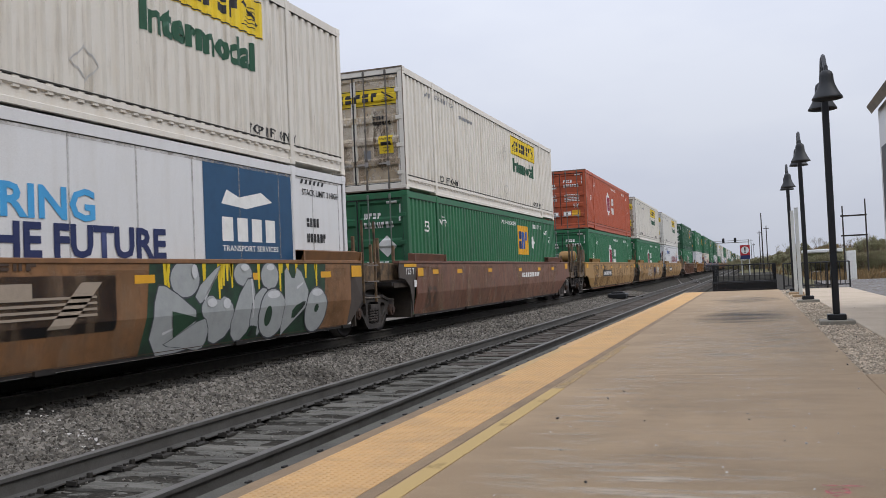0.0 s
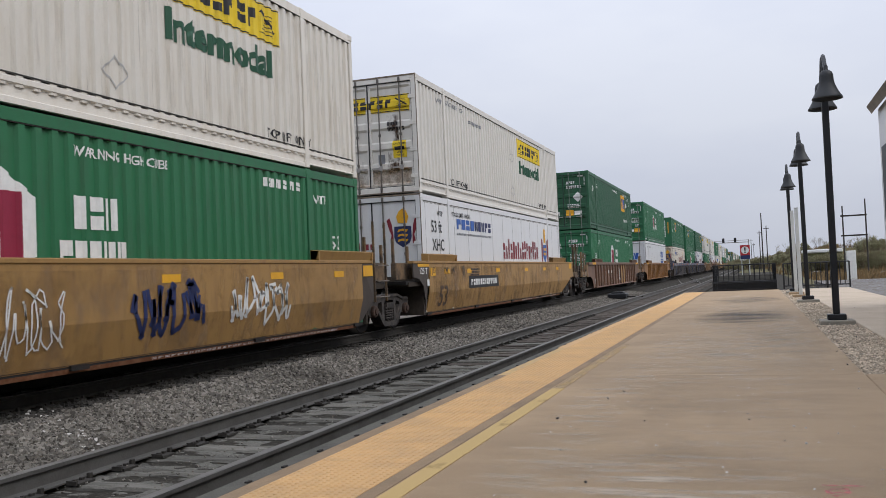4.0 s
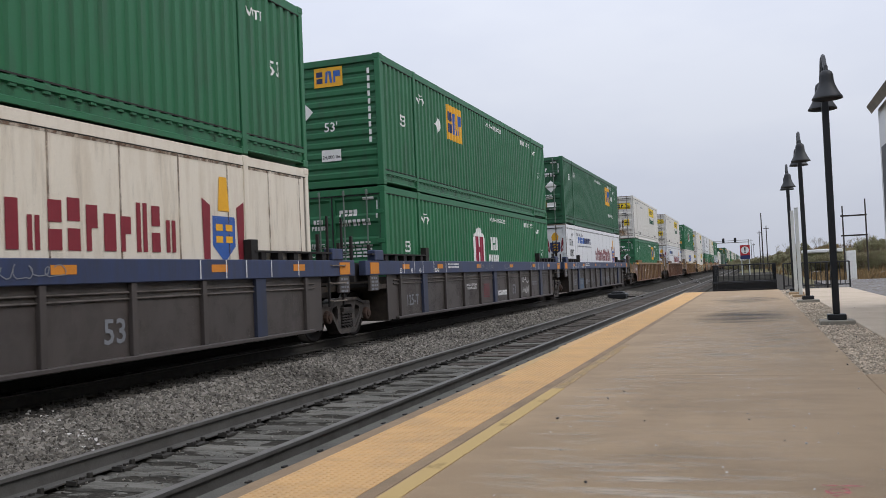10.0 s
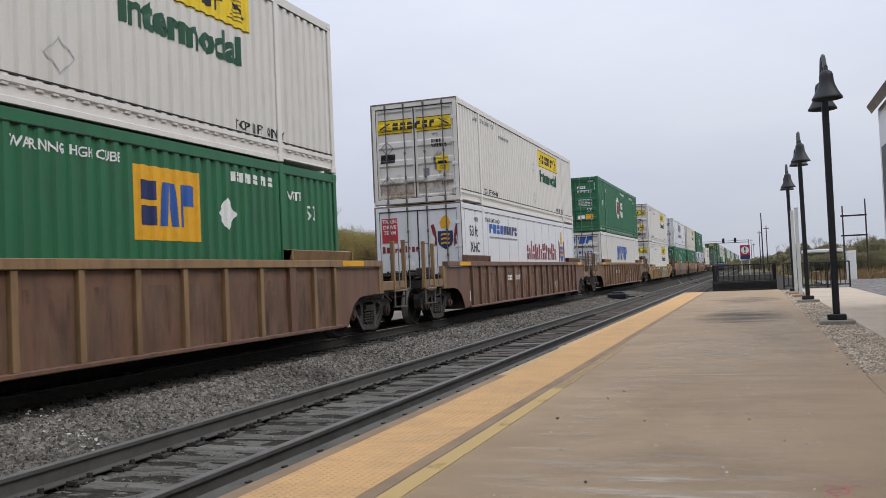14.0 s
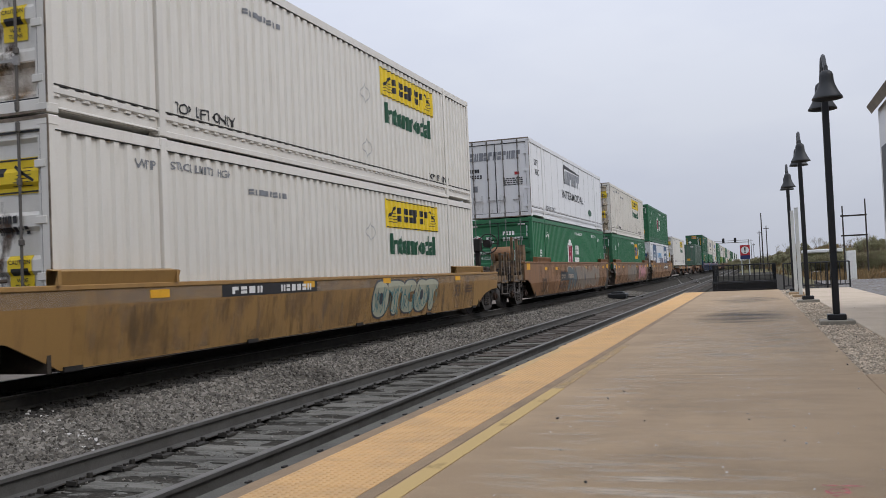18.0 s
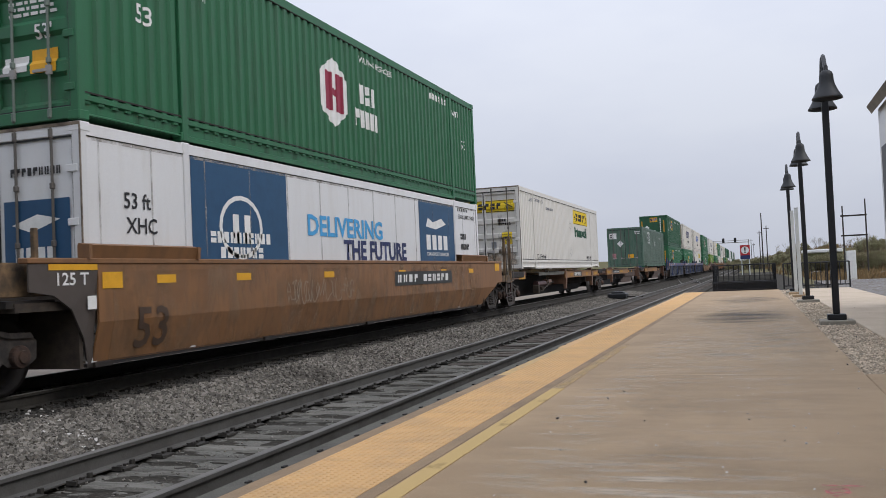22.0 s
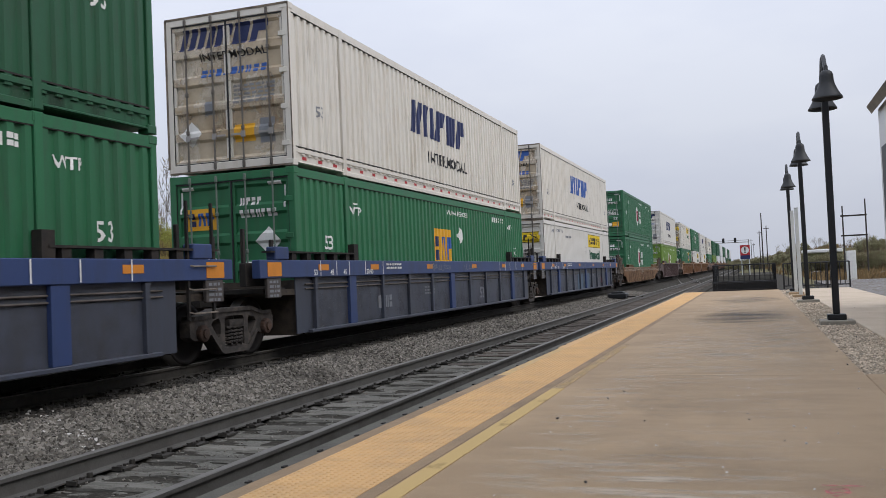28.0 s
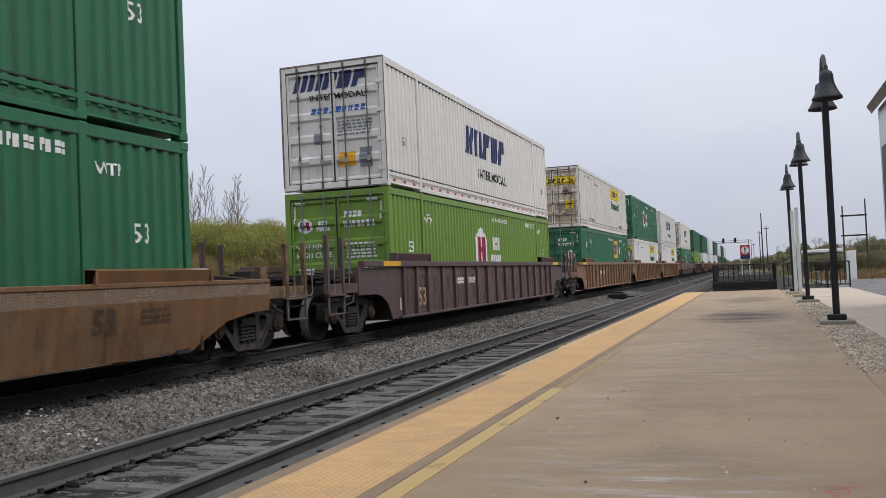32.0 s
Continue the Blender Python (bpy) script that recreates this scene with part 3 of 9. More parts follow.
def container(kind, end, body, label, marks, group, full=True, frame_mat=None):
    """A 53 ft container; its origin is the near lower edge, on the centre line."""
    c = thing("shipping_container", label, "container", group)
    frame_mat = frame_mat or body
    seen = {}
    for name, make in shell_parts(kind, end):
        if not full and name in ("floor", "end_sill"):
            continue
        i = seen[name] = seen.get(name, -1) + 1
        me = cached((kind, end, name, i, body.name), lambda: mesh_of(make(), name, body))
        ob = part(name, me, None, c)
        if name == "door" and full:
            side = -1 if i == 0 else 1
            for x in (0.30, 0.86):
                rod_mat = M_ROD if kind == "wavy" and body.name.find("green") >= 0 else M_ROD_DARK
                rod = cached(("rod", side, x, rod_mat.name), lambda: lock_rod(side * x, rod_mat))
                part("lock_rod", rod, None, ob)
                hand = cached(("lever", side, x), lambda: mesh_of(boxes((min(side * x, side * (x - 0.24)), max(side * x, side * (x - 0.24)), -0.014, 0.004, 0.62, 0.655), (side * x - 0.04, side * x + 0.04, -0.012, 0.02, 0.58, 0.69)), "door_handle", M_GREY_STEEL))
                part("door_handle", hand, None, ob)
            for z in (0.35, 1.0, 1.65, 2.3) if side > 0 else ():
                hinge = part("hinge", cached(("hinge", body.name), lambda: mesh_of(boxes((1.09, 1.25, -0.012, 0.03, 0, 0.09), bevel=0.006), "hinge", body)), None, ob)
                hinge.location.z = z
    if body is GREEN_GREY:
        me = cached("hat_post", lambda: mesh_of(prism(bmesh.new(), [(-0.05, 0.21), (0.05, 0.21), (0.05, TALL - 0.15), (-0.05, TALL - 0.15)], HALF - 0.02, HALF + 0.012), "side_post", M_CHALK))
        for i in range(25):
            o = part("side_post", me, None, c)
            o.location.y = 0.72 + i * 0.613
    if full:
        castings(c, frame_mat.name, frame_mat)
    if full:
        # thin dark strips paint the shadow lines where the rails stand proud
        def seam():
            return mesh_of(boxes((HALF - 0.05, HALF - 0.008, 0.12, LONG - 0.12, 0.33, 0.35), (HALF - 0.05, HALF - 0.004, 0.12, LONG - 0.12, TALL - 0.164, TALL - 0.152)), "rail_seam", M_RAIL_SHADOW)
        part("rail_seam", cached("rail_seam", seam), None, c, "painted shadow line along the rails")
    if full and end == "doors":
        def seal():
            return mesh_of(boxes((-0.014, 0.014, 0.012, 0.03, 0.17, TALL - 0.16), (-1.175, -1.158, 0.014, 0.034, 0.17, TALL - 0.16), (1.158, 1.175, 0.014, 0.034, 0.17, TALL - 0.16), (-1.17, 1.17, 0.014, 0.034, TALL - 0.172, TALL - 0.152), (-1.17, 1.17, 0.014, 0.034, 0.158, 0.178)), "door_seal", M_BLACK)
        part("door_seal", cached("door_seal", seal), None, c, "black rubber door seal")
    if full and end == "doors" and body.name.find("green") < 0:
        def edge():
            return mesh_of(boxes((-1.3, 1.3, -0.006, 0.014, TALL - 0.035, TALL + 0.006), (-1.302, -1.26, -0.006, 0.012, 0.1, TALL - 0.036), (1.284, 1.302, -0.006, 0.01, 0.1, TALL - 0.036), (-1.26, 1.284, -0.005, 0.01, 0.0, 0.03)), "worn_edge", M_DOOR_EDGE)
        part("worn_edge", cached("worn_edge", edge), None, c, "dark mottled edge round the doors")
    if marks and kind == "smooth" and body is not GREEN_GREY:
        seam_mat = G_SEAM if body is SMOOTH_CREAM else G_SEAM_PALE
        marks = [("side", "seams", seam_mat, lambda: shapes(*[(y - 0.016, y + 0.016, 0.36, 2.72) for y in (0.32, 1.33, 2.55, 3.77, 4.99, 6.21, 7.43, 8.65, 9.87, 11.09, 12.31, 13.53, 14.75, 15.8)]), "rust-stained panel seams"),
                 ("side", "underline", seam_mat, lambda: shapes((0.2, 15.9, 0.355, 0.4), (0.2, 15.9, 2.69, 2.735)), "grime along the rails")] + list(marks)
    if marks and end == "doors":
        marks = list(marks) + [("end", "lowdirt", G_DIRT, lambda: shapes((-1.15, 1.15, 0.2, 0.85)), "dirt thrown up on the doors")]
    if marks and body.name.find("cream") >= 0:
        marks = list(marks) + [("end", "grime_cream", G_CREAM, lambda: shapes((-1.15, 1.15, 0.19, 2.72)), "yellowed paint on the doors"), ("end", "highdirt", G_RUST, lambda: shapes((-1.15, 1.15, 0.86, 2.7)), "rust streaks on the doors"), ("end", "midbrown", G_BROWN, lambda: shapes((-1.12, 1.12, 0.62, 1.2)), "brown stain on the doors"), ("side", "sidedirt", G_SIDE, lambda: shapes((0.3, LONG - 0.3, 0.36, 2.72)), "dirt streaks down the ribs")]
    if marks and body.name.find("green") >= 0:
        marks = list(marks) + [("rail", "railsoot", G_SOOT, lambda: shapes((0.2, 15.9, 0.092, 0.218)), "soot along the bottom rail")]
    if marks and body.name.find("dark_green") >= 0:
        marks = list(marks) + [("end", "soot", G_SOOT, lambda: shapes((0.35, 1.05, 0.5, 2.1)), "soot on the doors")]
    if marks:
        for place, key, mat, make, *rest in marks:
            lay = (lambda b: lay_on_end(b, pressed=kind == "wavy" and end == "doors")) if place == "end" else (lambda b: lay_on_side(b, kind == "wavy"))
            if place == "rail":
                lay = lambda b: lay_on_rail(b)
            me = cached((place, kind, end, key, mat.name), lambda: mesh_of(lay(make()), "marking", mat))
            ob = part("marking", me, None, c, rest[0] if rest else "")
            film = mat.name in GRIMES
            if place == "end" and film:
                ob.location.y = -0.0015 - 0.0003 * len(key) / 10
            elif place == "side" and film:
                ob.location.x = 0.002
            elif place == "end":
                ob.location.y = -0.003 if "panel" in key else -0.0055
            elif place == "side" and "panel" not in key:
                ob.location.x = 0.004
    return c


# ---- markings by livery ----


def small_print(u, v, w, rows, seed=3):
    def make():
        bm = bmesh.new()
        rnd = random.Random(seed)
        for r in range(rows):
            x = u
            while x < u + w - 0.05:
                l = rnd.uniform(0.04, 0.14)
                z = v - r * 0.075
                bm.faces.new([bm.verts.new(c) for c in ((x, z, 0), (min(x + l, u + w), z, 0), (min(x + l, u + w), z + 0.042, 0), (x, z + 0.042, 0))])
                x += l + 0.03
        return bm
    return make


def common_marks(ink, fifty=True, high=1.46):
    out = [("side", "wtp", ink, lambda: words("WTP", 2.32, 2.16, 0.17)), ("side", "wtp_bar", ink, lambda: shapes((2.4, 2.62, 2.38, 2.41))),
           ("side", "wtp_far", ink, lambda: words("WTP", 14.3, 2.3, 0.15)),
           ("side", "id_far", ink, lambda: bars(12.55, 2.47, 1.3, 0.15, 11, gap=0.34, seed=5)),
           ("side", "warn_high", ink, lambda: words("WARNING HIGH CUBE", 8.2, 2.48, 0.12))]
    if fifty:
        out += [("side", "53_near%.2f" % high, ink, lambda: words("53", 1.1, high, 0.25)), ("side", "53_far%.2f" % high, ink, lambda: words("53", 14.95, high, 0.25))]
    return out


def green_marks(ink=None, high=1.46):
    ink = ink or D_WHITE
    return common_marks(ink, True, high)


def square_logo(u, v, s, end=False, box_mat=None):
    """Yellow square with dark and blue block shapes."""
    place = "end" if end else "side"
    k = "%s_%.2f_%.2f_%.2f" % (place, u, v, s)
    w = 1.6 if end else 1.42
    return [
        (place, "panel_sq" + k, box_mat or D_REFLECT, lambda: shapes((u, u + s * w, v, v + s)), "square yellow emblem panel"),
        (place, "sq1" + k, D_NAVY, lambda: shapes((u + 0.08 * s * w, u + 0.3 * s * w, v + 0.2 * s, v + 0.46 * s), (u + 0.08 * s * w, u + 0.3 * s * w, v + 0.54 * s, v + 0.8 * s))),
        (place, "sq2" + k, D_BLUE, lambda: shapes(((u + 0.38 * s * w, v + 0.2 * s), (u + 0.46 * s * w, v + 0.2 * s), (u + 0.5 * s * w, v + 0.8 * s), (u + 0.42 * s * w, v + 0.8 * s)), ((u + 0.56 * s * w, v + 0.2 * s), (u + 0.64 * s * w, v + 0.2 * s), (u + 0.6 * s * w, v + 0.8 * s), (u + 0.5 * s * w, v + 0.8 * s)), (u + 0.68 * s * w, u + 0.75 * s * w, v + 0.2 * s, v + 0.8 * s), (u + 0.75 * s * w, u + 0.92 * s * w, v + 0.5 * s, v + 0.8 * s))),
    ]


def hex_logo(u, v, s, end=False, field=None, bar=None):
    """White hexagon with two upright bars, and plain blocks beside it."""
    place = "end" if end else "side"
    field, bar = field or D_WHITE, bar or D_WINE
    k = "%s_%.2f_%.2f_%.2f" % (place, u, v, s)
    q = s * (1.0 if end else 0.86)
    out = [
        (place, "panel_hex" + k, field, lambda: shapes(((u, v + 0.26 * s), (u + q / 2, v), (u + q, v + 0.26 * s), (u + q, v + 0.74 * s), (u + q / 2, v + s), (u, v + 0.74 * s))), "hexagonal emblem"),
        (place, "hexbar" + k, bar, lambda: shapes((u + 0.18 * q, u + 0.42 * q, v + 0.23 * s, v + 0.77 * s), (u + 0.58 * q, u + 0.82 * q, v + 0.23 * s, v + 0.77 * s), (u + 0.42 * q, u + 0.58 * q, v + 0.45 * s, v + 0.55 * s))),
    ]
    h = 0.26 * s
    out.append((place, "hexw1" + k, field, lambda: bars(u + q * 1.47, v + 0.5 * s, q * 0.68, h * 1.1, 3, gap=0.2, seed=2)))
    out.append((place, "hexw2" + k, field, lambda: bars(u + q * 1.27, v + 0.14 * s, q * 1.02, h * 1.0, 5, gap=0.2, seed=4)))
    return out


def yellow_band(u, v, length, h, end=False):
    """Yellow band with dark blocks and a scroll shape at each end."""
    place = "end" if end else "side"
    k = "%s_%.2f_%.2f" % (place, u, v)
    return [
        (place, "panel_band" + k, D_YELLOW, lambda: shapes((u, u + length, v, v + h)), "yellow band with dark blocks"),
        (place, "band1" + k, D_BLACK, lambda: bars(u + length * 0.21, v + h * 0.25, length * 0.6, h * 0.5, 6, gap=0.3, seed=8)),
        (place, "band2" + k, D_BLACK, lambda: shapes((u + 0.015, u + length - 0.015, v + 0.01, v + 0.03), (u + 0.015, u + length - 0.015, v + h - 0.03, v + h - 0.01),
                                                     *[(u + length * (0.05 + 0.012 * q), u + length * (0.19 - 0.01 * q), v + h * (0.2 + 0.1 * q), v + h * (0.225 + 0.1 * q)) for q in range(6)], *[(u + length * (0.82 + 0.012 * q), u + length * 0.95, v + h * (0.2 + 0.1 * q), v + h * (0.225 + 0.1 * q)) for q in range(6)],
                                                     ((u + length * 0.82, v + h * 0.75), (u + length * 0.96, v + h * 0.3), (u + length * 0.97, v + h * 0.36), (u + length * 0.83, v + h * 0.82)),
                                                     ((u + length * 0.04, v + h * 0.3), (u + length * 0.17, v + h * 0.7), (u + length * 0.16, v + h * 0.78), (u + length * 0.03, v + h * 0.38)))),
    ]


def caution(u, v):
    return [("end", "panel_caution%.2f" % u, D_YELLOW, lambda: shapes((u, u + 0.36, v, v + 0.42)), "yellow caution label"),
            ("end", "caution1%.2f" % u, D_BLACK, lambda: words("CAUTION", u + 0.18, v + 0.32, 0.05, centred=True)),
            ("end", "caution2%.2f" % u, D_BLACK, lambda: words("WIDE", u + 0.18, v + 0.11, 0.045, centred=True)),
            ("end", "caution3%.2f" % u, D_BLACK, lambda: words("TURNS", u + 0.18, v + 0.04, 0.045, centred=True)),
            ("end", "caution4%.2f" % u, D_BLACK, lambda: shapes((u + 0.05, u + 0.31, v + 0.19, v + 0.27)))]


def placard(u, v, mat=None, r=0.2):
    return [("end", "panel_placard%.2f_%.2f" % (u, v), mat or D_WHITE, lambda: shapes(diamond(u, v, r)), "diamond placard holder")]


def white_band_marks(rusty=False):
    """White box: yellow bands on the end and side, green words beneath."""
    out = yellow_band(-1.12, 2.02, 2.24, 0.42, end=True) + caution(0.62, 0.88)
    out += yellow_band(9.85, 1.98, 3.35, 0.64)
    out += [
            ("side", "jint", D_GREEN, lambda: words("Intermodal", 10.05, 1.42, 0.42, width=2.85, bold=0.06)),
            ("side", "jtop1", D_BLACK, lambda: words("TOP LIFT ONLY", 2.4, 0.38, 0.15)),
            ("side", "jtop2", D_BLACK, lambda: words("TOP LIFT ONLY", 12.7, 0.38, 0.15)),
            ("side", "jdia1", D_PALE, lambda: shapes(*outline_diamond(9.0, 1.85, 0.24), *outline_diamond(9.0, 0.7, 0.24))),
            ("end", "jdiaA", D_GREY, lambda: shapes(*outline_diamond(-0.85, 1.62, 0.2), *outline_diamond(-0.85, 0.62, 0.2))),
            ("end", "jplate", D_BLACK, lambda: shapes((-1.06, -0.62, 1.2, 1.45)), "black printed plate"),
            ("end", "jplate_print", D_GREY, small_print(-1.02, 1.38, 0.36, 3, 12)),
            ("end", "jbrown", G_BROWN, lambda: shapes((-1.12, 1.12, 0.19, 0.62)), "brown stain along the lower doors"),
            ("end", "jid", D_BLACK, lambda: bars(0.5, 1.68, 0.3, 0.09, 4, seed=9)),
            ("end", "jid4", D_BLACK, lambda: bars(0.5, 1.55, 0.46, 0.09, 6, seed=12)),
            ("end", "jdark", G_DARKRUST, lambda: shapes((0.48, 0.78, 0.5, 1.95)), "dark rust streak down a door"),
            ("end", "jgrey", D_GREY, lambda: shapes((0.22, 0.4, 0.75, 0.98))),
            ("side", "jid2", D_GREY, lambda: words("STACK LIMIT 3 HIGH", 2.3, 2.5, 0.11)),
            ("side", "jid5", D_GREY, lambda: bars(4.3, 2.3, 1.2, 0.09, 8, seed=9)),
            ("side", "jid3", D_GREY, lambda: words("WTP", 1.55, 2.45, 0.12))]
    if rusty:
        out += [("end", "rusty_patch", G_RUST, lambda: shapes((0.45, 1.02, 0.55, 1.9)), "rust streaks"), ("end", "rusty_patch2", G_RUST, lambda: shapes((-0.95, -0.45, 0.9, 1.9)), "rust streaks")]
    return out


def outline_diamond(u, v, r, t=0.03):
    a, b = diamond(u, v, r), diamond(u, v, r - t)
    return [(a[i], a[(i + 1) % 4], b[(i + 1) % 4], b[i]) for i in range(4)]


def end_prints(seed, ink=None):
    ink = ink or D_WHITE
    return [("end", "eid1_%d" % seed, ink, lambda: bars(0.16, 2.28, 0.46, 0.14, 4, seed=seed)),
            ("end", "eid2_%d" % seed, ink, lambda: bars(0.16, 2.06, 0.78, 0.14, 7, seed=seed + 1)),
            ("end", "eprint", ink, small_print(0.2, 1.66, 0.75, 5)),
            ("end", "estrip", ink, lambda: shapes((-1.05, -0.8, 2.62, 2.68), (0.75, 1.02, 2.62, 2.68), (1.06, 1.1, 2.2, 2.6), (-1.1, -1.06, 2.2, 2.6)))]


def hub_marks(strips=False):
    out = green_marks() + hex_logo(6.4, 0.9, 1.4)
    out += hex_logo(-1.0, 1.95, 0.36, end=True) + end_prints(11)
    out += [("end", "hwarn1", D_WHITE, lambda: words("WARNING", -0.62, 1.58, 0.12, centred=True)),
            ("end", "hwarn2", D_WHITE, lambda: words("HIGH CUBE", -0.62, 1.40, 0.12, centred=True)),
            ("end", "h53", D_WHITE, lambda: words("53'", 0.62, 1.05, 0.17)),
            ("end", "panel_hy", D_REFLECT, lambda: shapes((0.55, 0.95, 0.62, 0.92)), "yellow label"),
            ("end", "panel_hw", D_WHITE, lambda: shapes((0.12, 0.5, 0.66, 0.86), (-1.0, -0.6, 0.98, 1.16), (-0.36, -0.14, 0.62, 0.84)))]
    if strips:
        out.append(("rail", "hdash", D_WHITE, lambda: shapes(*[(0.4 + i * 0.95, 0.75 + i * 0.95, 0.12, 0.18) for i in range(16)]), "row of white reflector strips"))
    return out


def emp_marks(where=10.25):
    out = green_marks(None, 1.98 if where > 9 else 1.46) + square_logo(where, 1.5 if where > 9 else 1.08, 1.0)
    out += square_logo(-0.98, 1.88, 0.39, end=True) + [m for m in end_prints(21) if m[1] != "eprint"] + [("end", "eprint_low", D_WHITE, small_print(0.2, 1.22, 0.6, 3))] + placard(0.72, 1.62, r=0.26)
    out += [("side", "panel_ediam%.1f" % where, D_WHITE, lambda: shapes(diamond(where + 2.15, 1.95, 0.25))),
            ("side", "etop", D_WHITE, lambda: words("TOP LIFT ONLY", 12.3, 0.85, 0.17)),
            ("end", "e53", D_WHITE, lambda: words("53", -0.6, 1.18, 0.18)),
            ("end", "panel_ey", D_REFLECT, lambda: shapes((0.1, 0.48, 0.7, 0.98)), "yellow label"),
            ("end", "panel_ew", D_WHITE, lambda: shapes((0.52, 0.9, 0.72, 0.92), (-0.98, -0.76, 0.72, 0.92), (-0.5, -0.24, 0.7, 0.92)))]
    return out


def emp_front_marks(weathered=False):
    """The plain front wall with a yellow emblem and tall side strips."""
    out = green_marks() + square_logo(4.5, 1.6, 0.95)
    out += square_logo(-0.32, 2.28, 0.44, end=True) + placard(-0.62, 1.75, r=0.24)
    out += [("side", "panel_fdiam", D_WHITE, lambda: shapes(diamond(3.8, 1.86, 0.22))),
            ("end", "panel_strip", D_REFLECT, lambda: shapes((-1.12, -1.02, 1.3, 2.4), (0.92, 1.02, 1.3, 2.4))),
            ("end", "strip_ink", D_BLACK, lambda: shapes(*[(-1.09, -1.05, 1.36 + i * 0.17, 1.46 + i * 0.17) for i in range(6)], *[(0.95, 0.99, 1.36 + i * 0.17, 1.46 + i * 0.17) for i in range(6)])),
            ("end", "f53", D_WHITE, lambda: words("53'", -0.12, 1.27, 0.2)),
            ("end", "panel_flb", D_WHITE, lambda: shapes((-0.2, 0.28, 0.6, 0.86)), "white weight label"),
            ("end", "flb", D_BLACK, lambda: words("24,000 lbs", 0.04, 0.66, 0.075, centred=True)),
            ("end", "fcol%d" % weathered, D_WHITE, lambda: shapes(*[(0.98, 1.04, 0.95 + i * 0.17, 1.07 + i * 0.17) for i in range(10)] if weathered else [(0.6, 0.7, 0.95 + i * 0.17, 1.07 + i * 0.17) for i in range(10)]))]
    if weathered:
        out = [m for m in out if m[1] not in ("panel_strip", "strip_ink")]
    return out


def swift_marks(ink, lower=False):
    v = 1.42
    out = [("side", "sw_%s" % ink.name, ink, lambda: bars(5.85, v, 4.3, 0.8, 5, gap=0.2, slant=0.15, seed=12), "row of slanted blocks"),
           ("side", "sw53a", D_GREY, lambda: words("53", 1.0, 1.0, 0.2)), ("side", "sw53b", D_GREY, lambda: words("53", 15.1, 0.9, 0.2)),
           ("end", "swend_%s" % ink.name, ink, lambda: bars(-1.02, 2.28, 1.85, 0.38, 5, gap=0.15, slant=0.3, seed=12)),
           ("end", "swint", D_BLACK, lambda: words("INTERMODAL", 0.12, 2.05, 0.13, width=1.4, centred=True)),
           ("end", "swid", D_BLUE, lambda: bars(-0.55, 1.74, 1.4, 0.14, 9, seed=13)),
           ("end", "swprint", D_GREY, small_print(0.1, 1.5, 0.85, 5)),
           ("end", "panel_swy", D_REFLECT, lambda: shapes((0.1, 0.52, 0.5, 0.82)), "yellow label"),
           ("end", "panel_swg", D_GREY, lambda: shapes((0.62, 0.92, 0.45, 0.9), (-0.5, -0.3, 1.05, 1.3)))] + placard(-0.82, 0.72, r=0.24)
    if lower:
        out.insert(0, ("side", "panel_swshadow", D_YELLOW, lambda: bars(5.9, v - 0.06, 4.3, 0.8, 5, gap=0.2, slant=0.15, seed=12)))
    if not lower:
        out += [("side", "swint2", D_BLACK, lambda: words("INTERMODAL", 7.0, 0.8, 0.28, width=3.1)),
                ("rail", "swrust", D_RED, lambda: shapes(*[(0.4 + i * 0.62, 0.56 + i * 0.62, 0.12, 0.18) for i in range(25)]), "row of red reflector strips")]
    return out


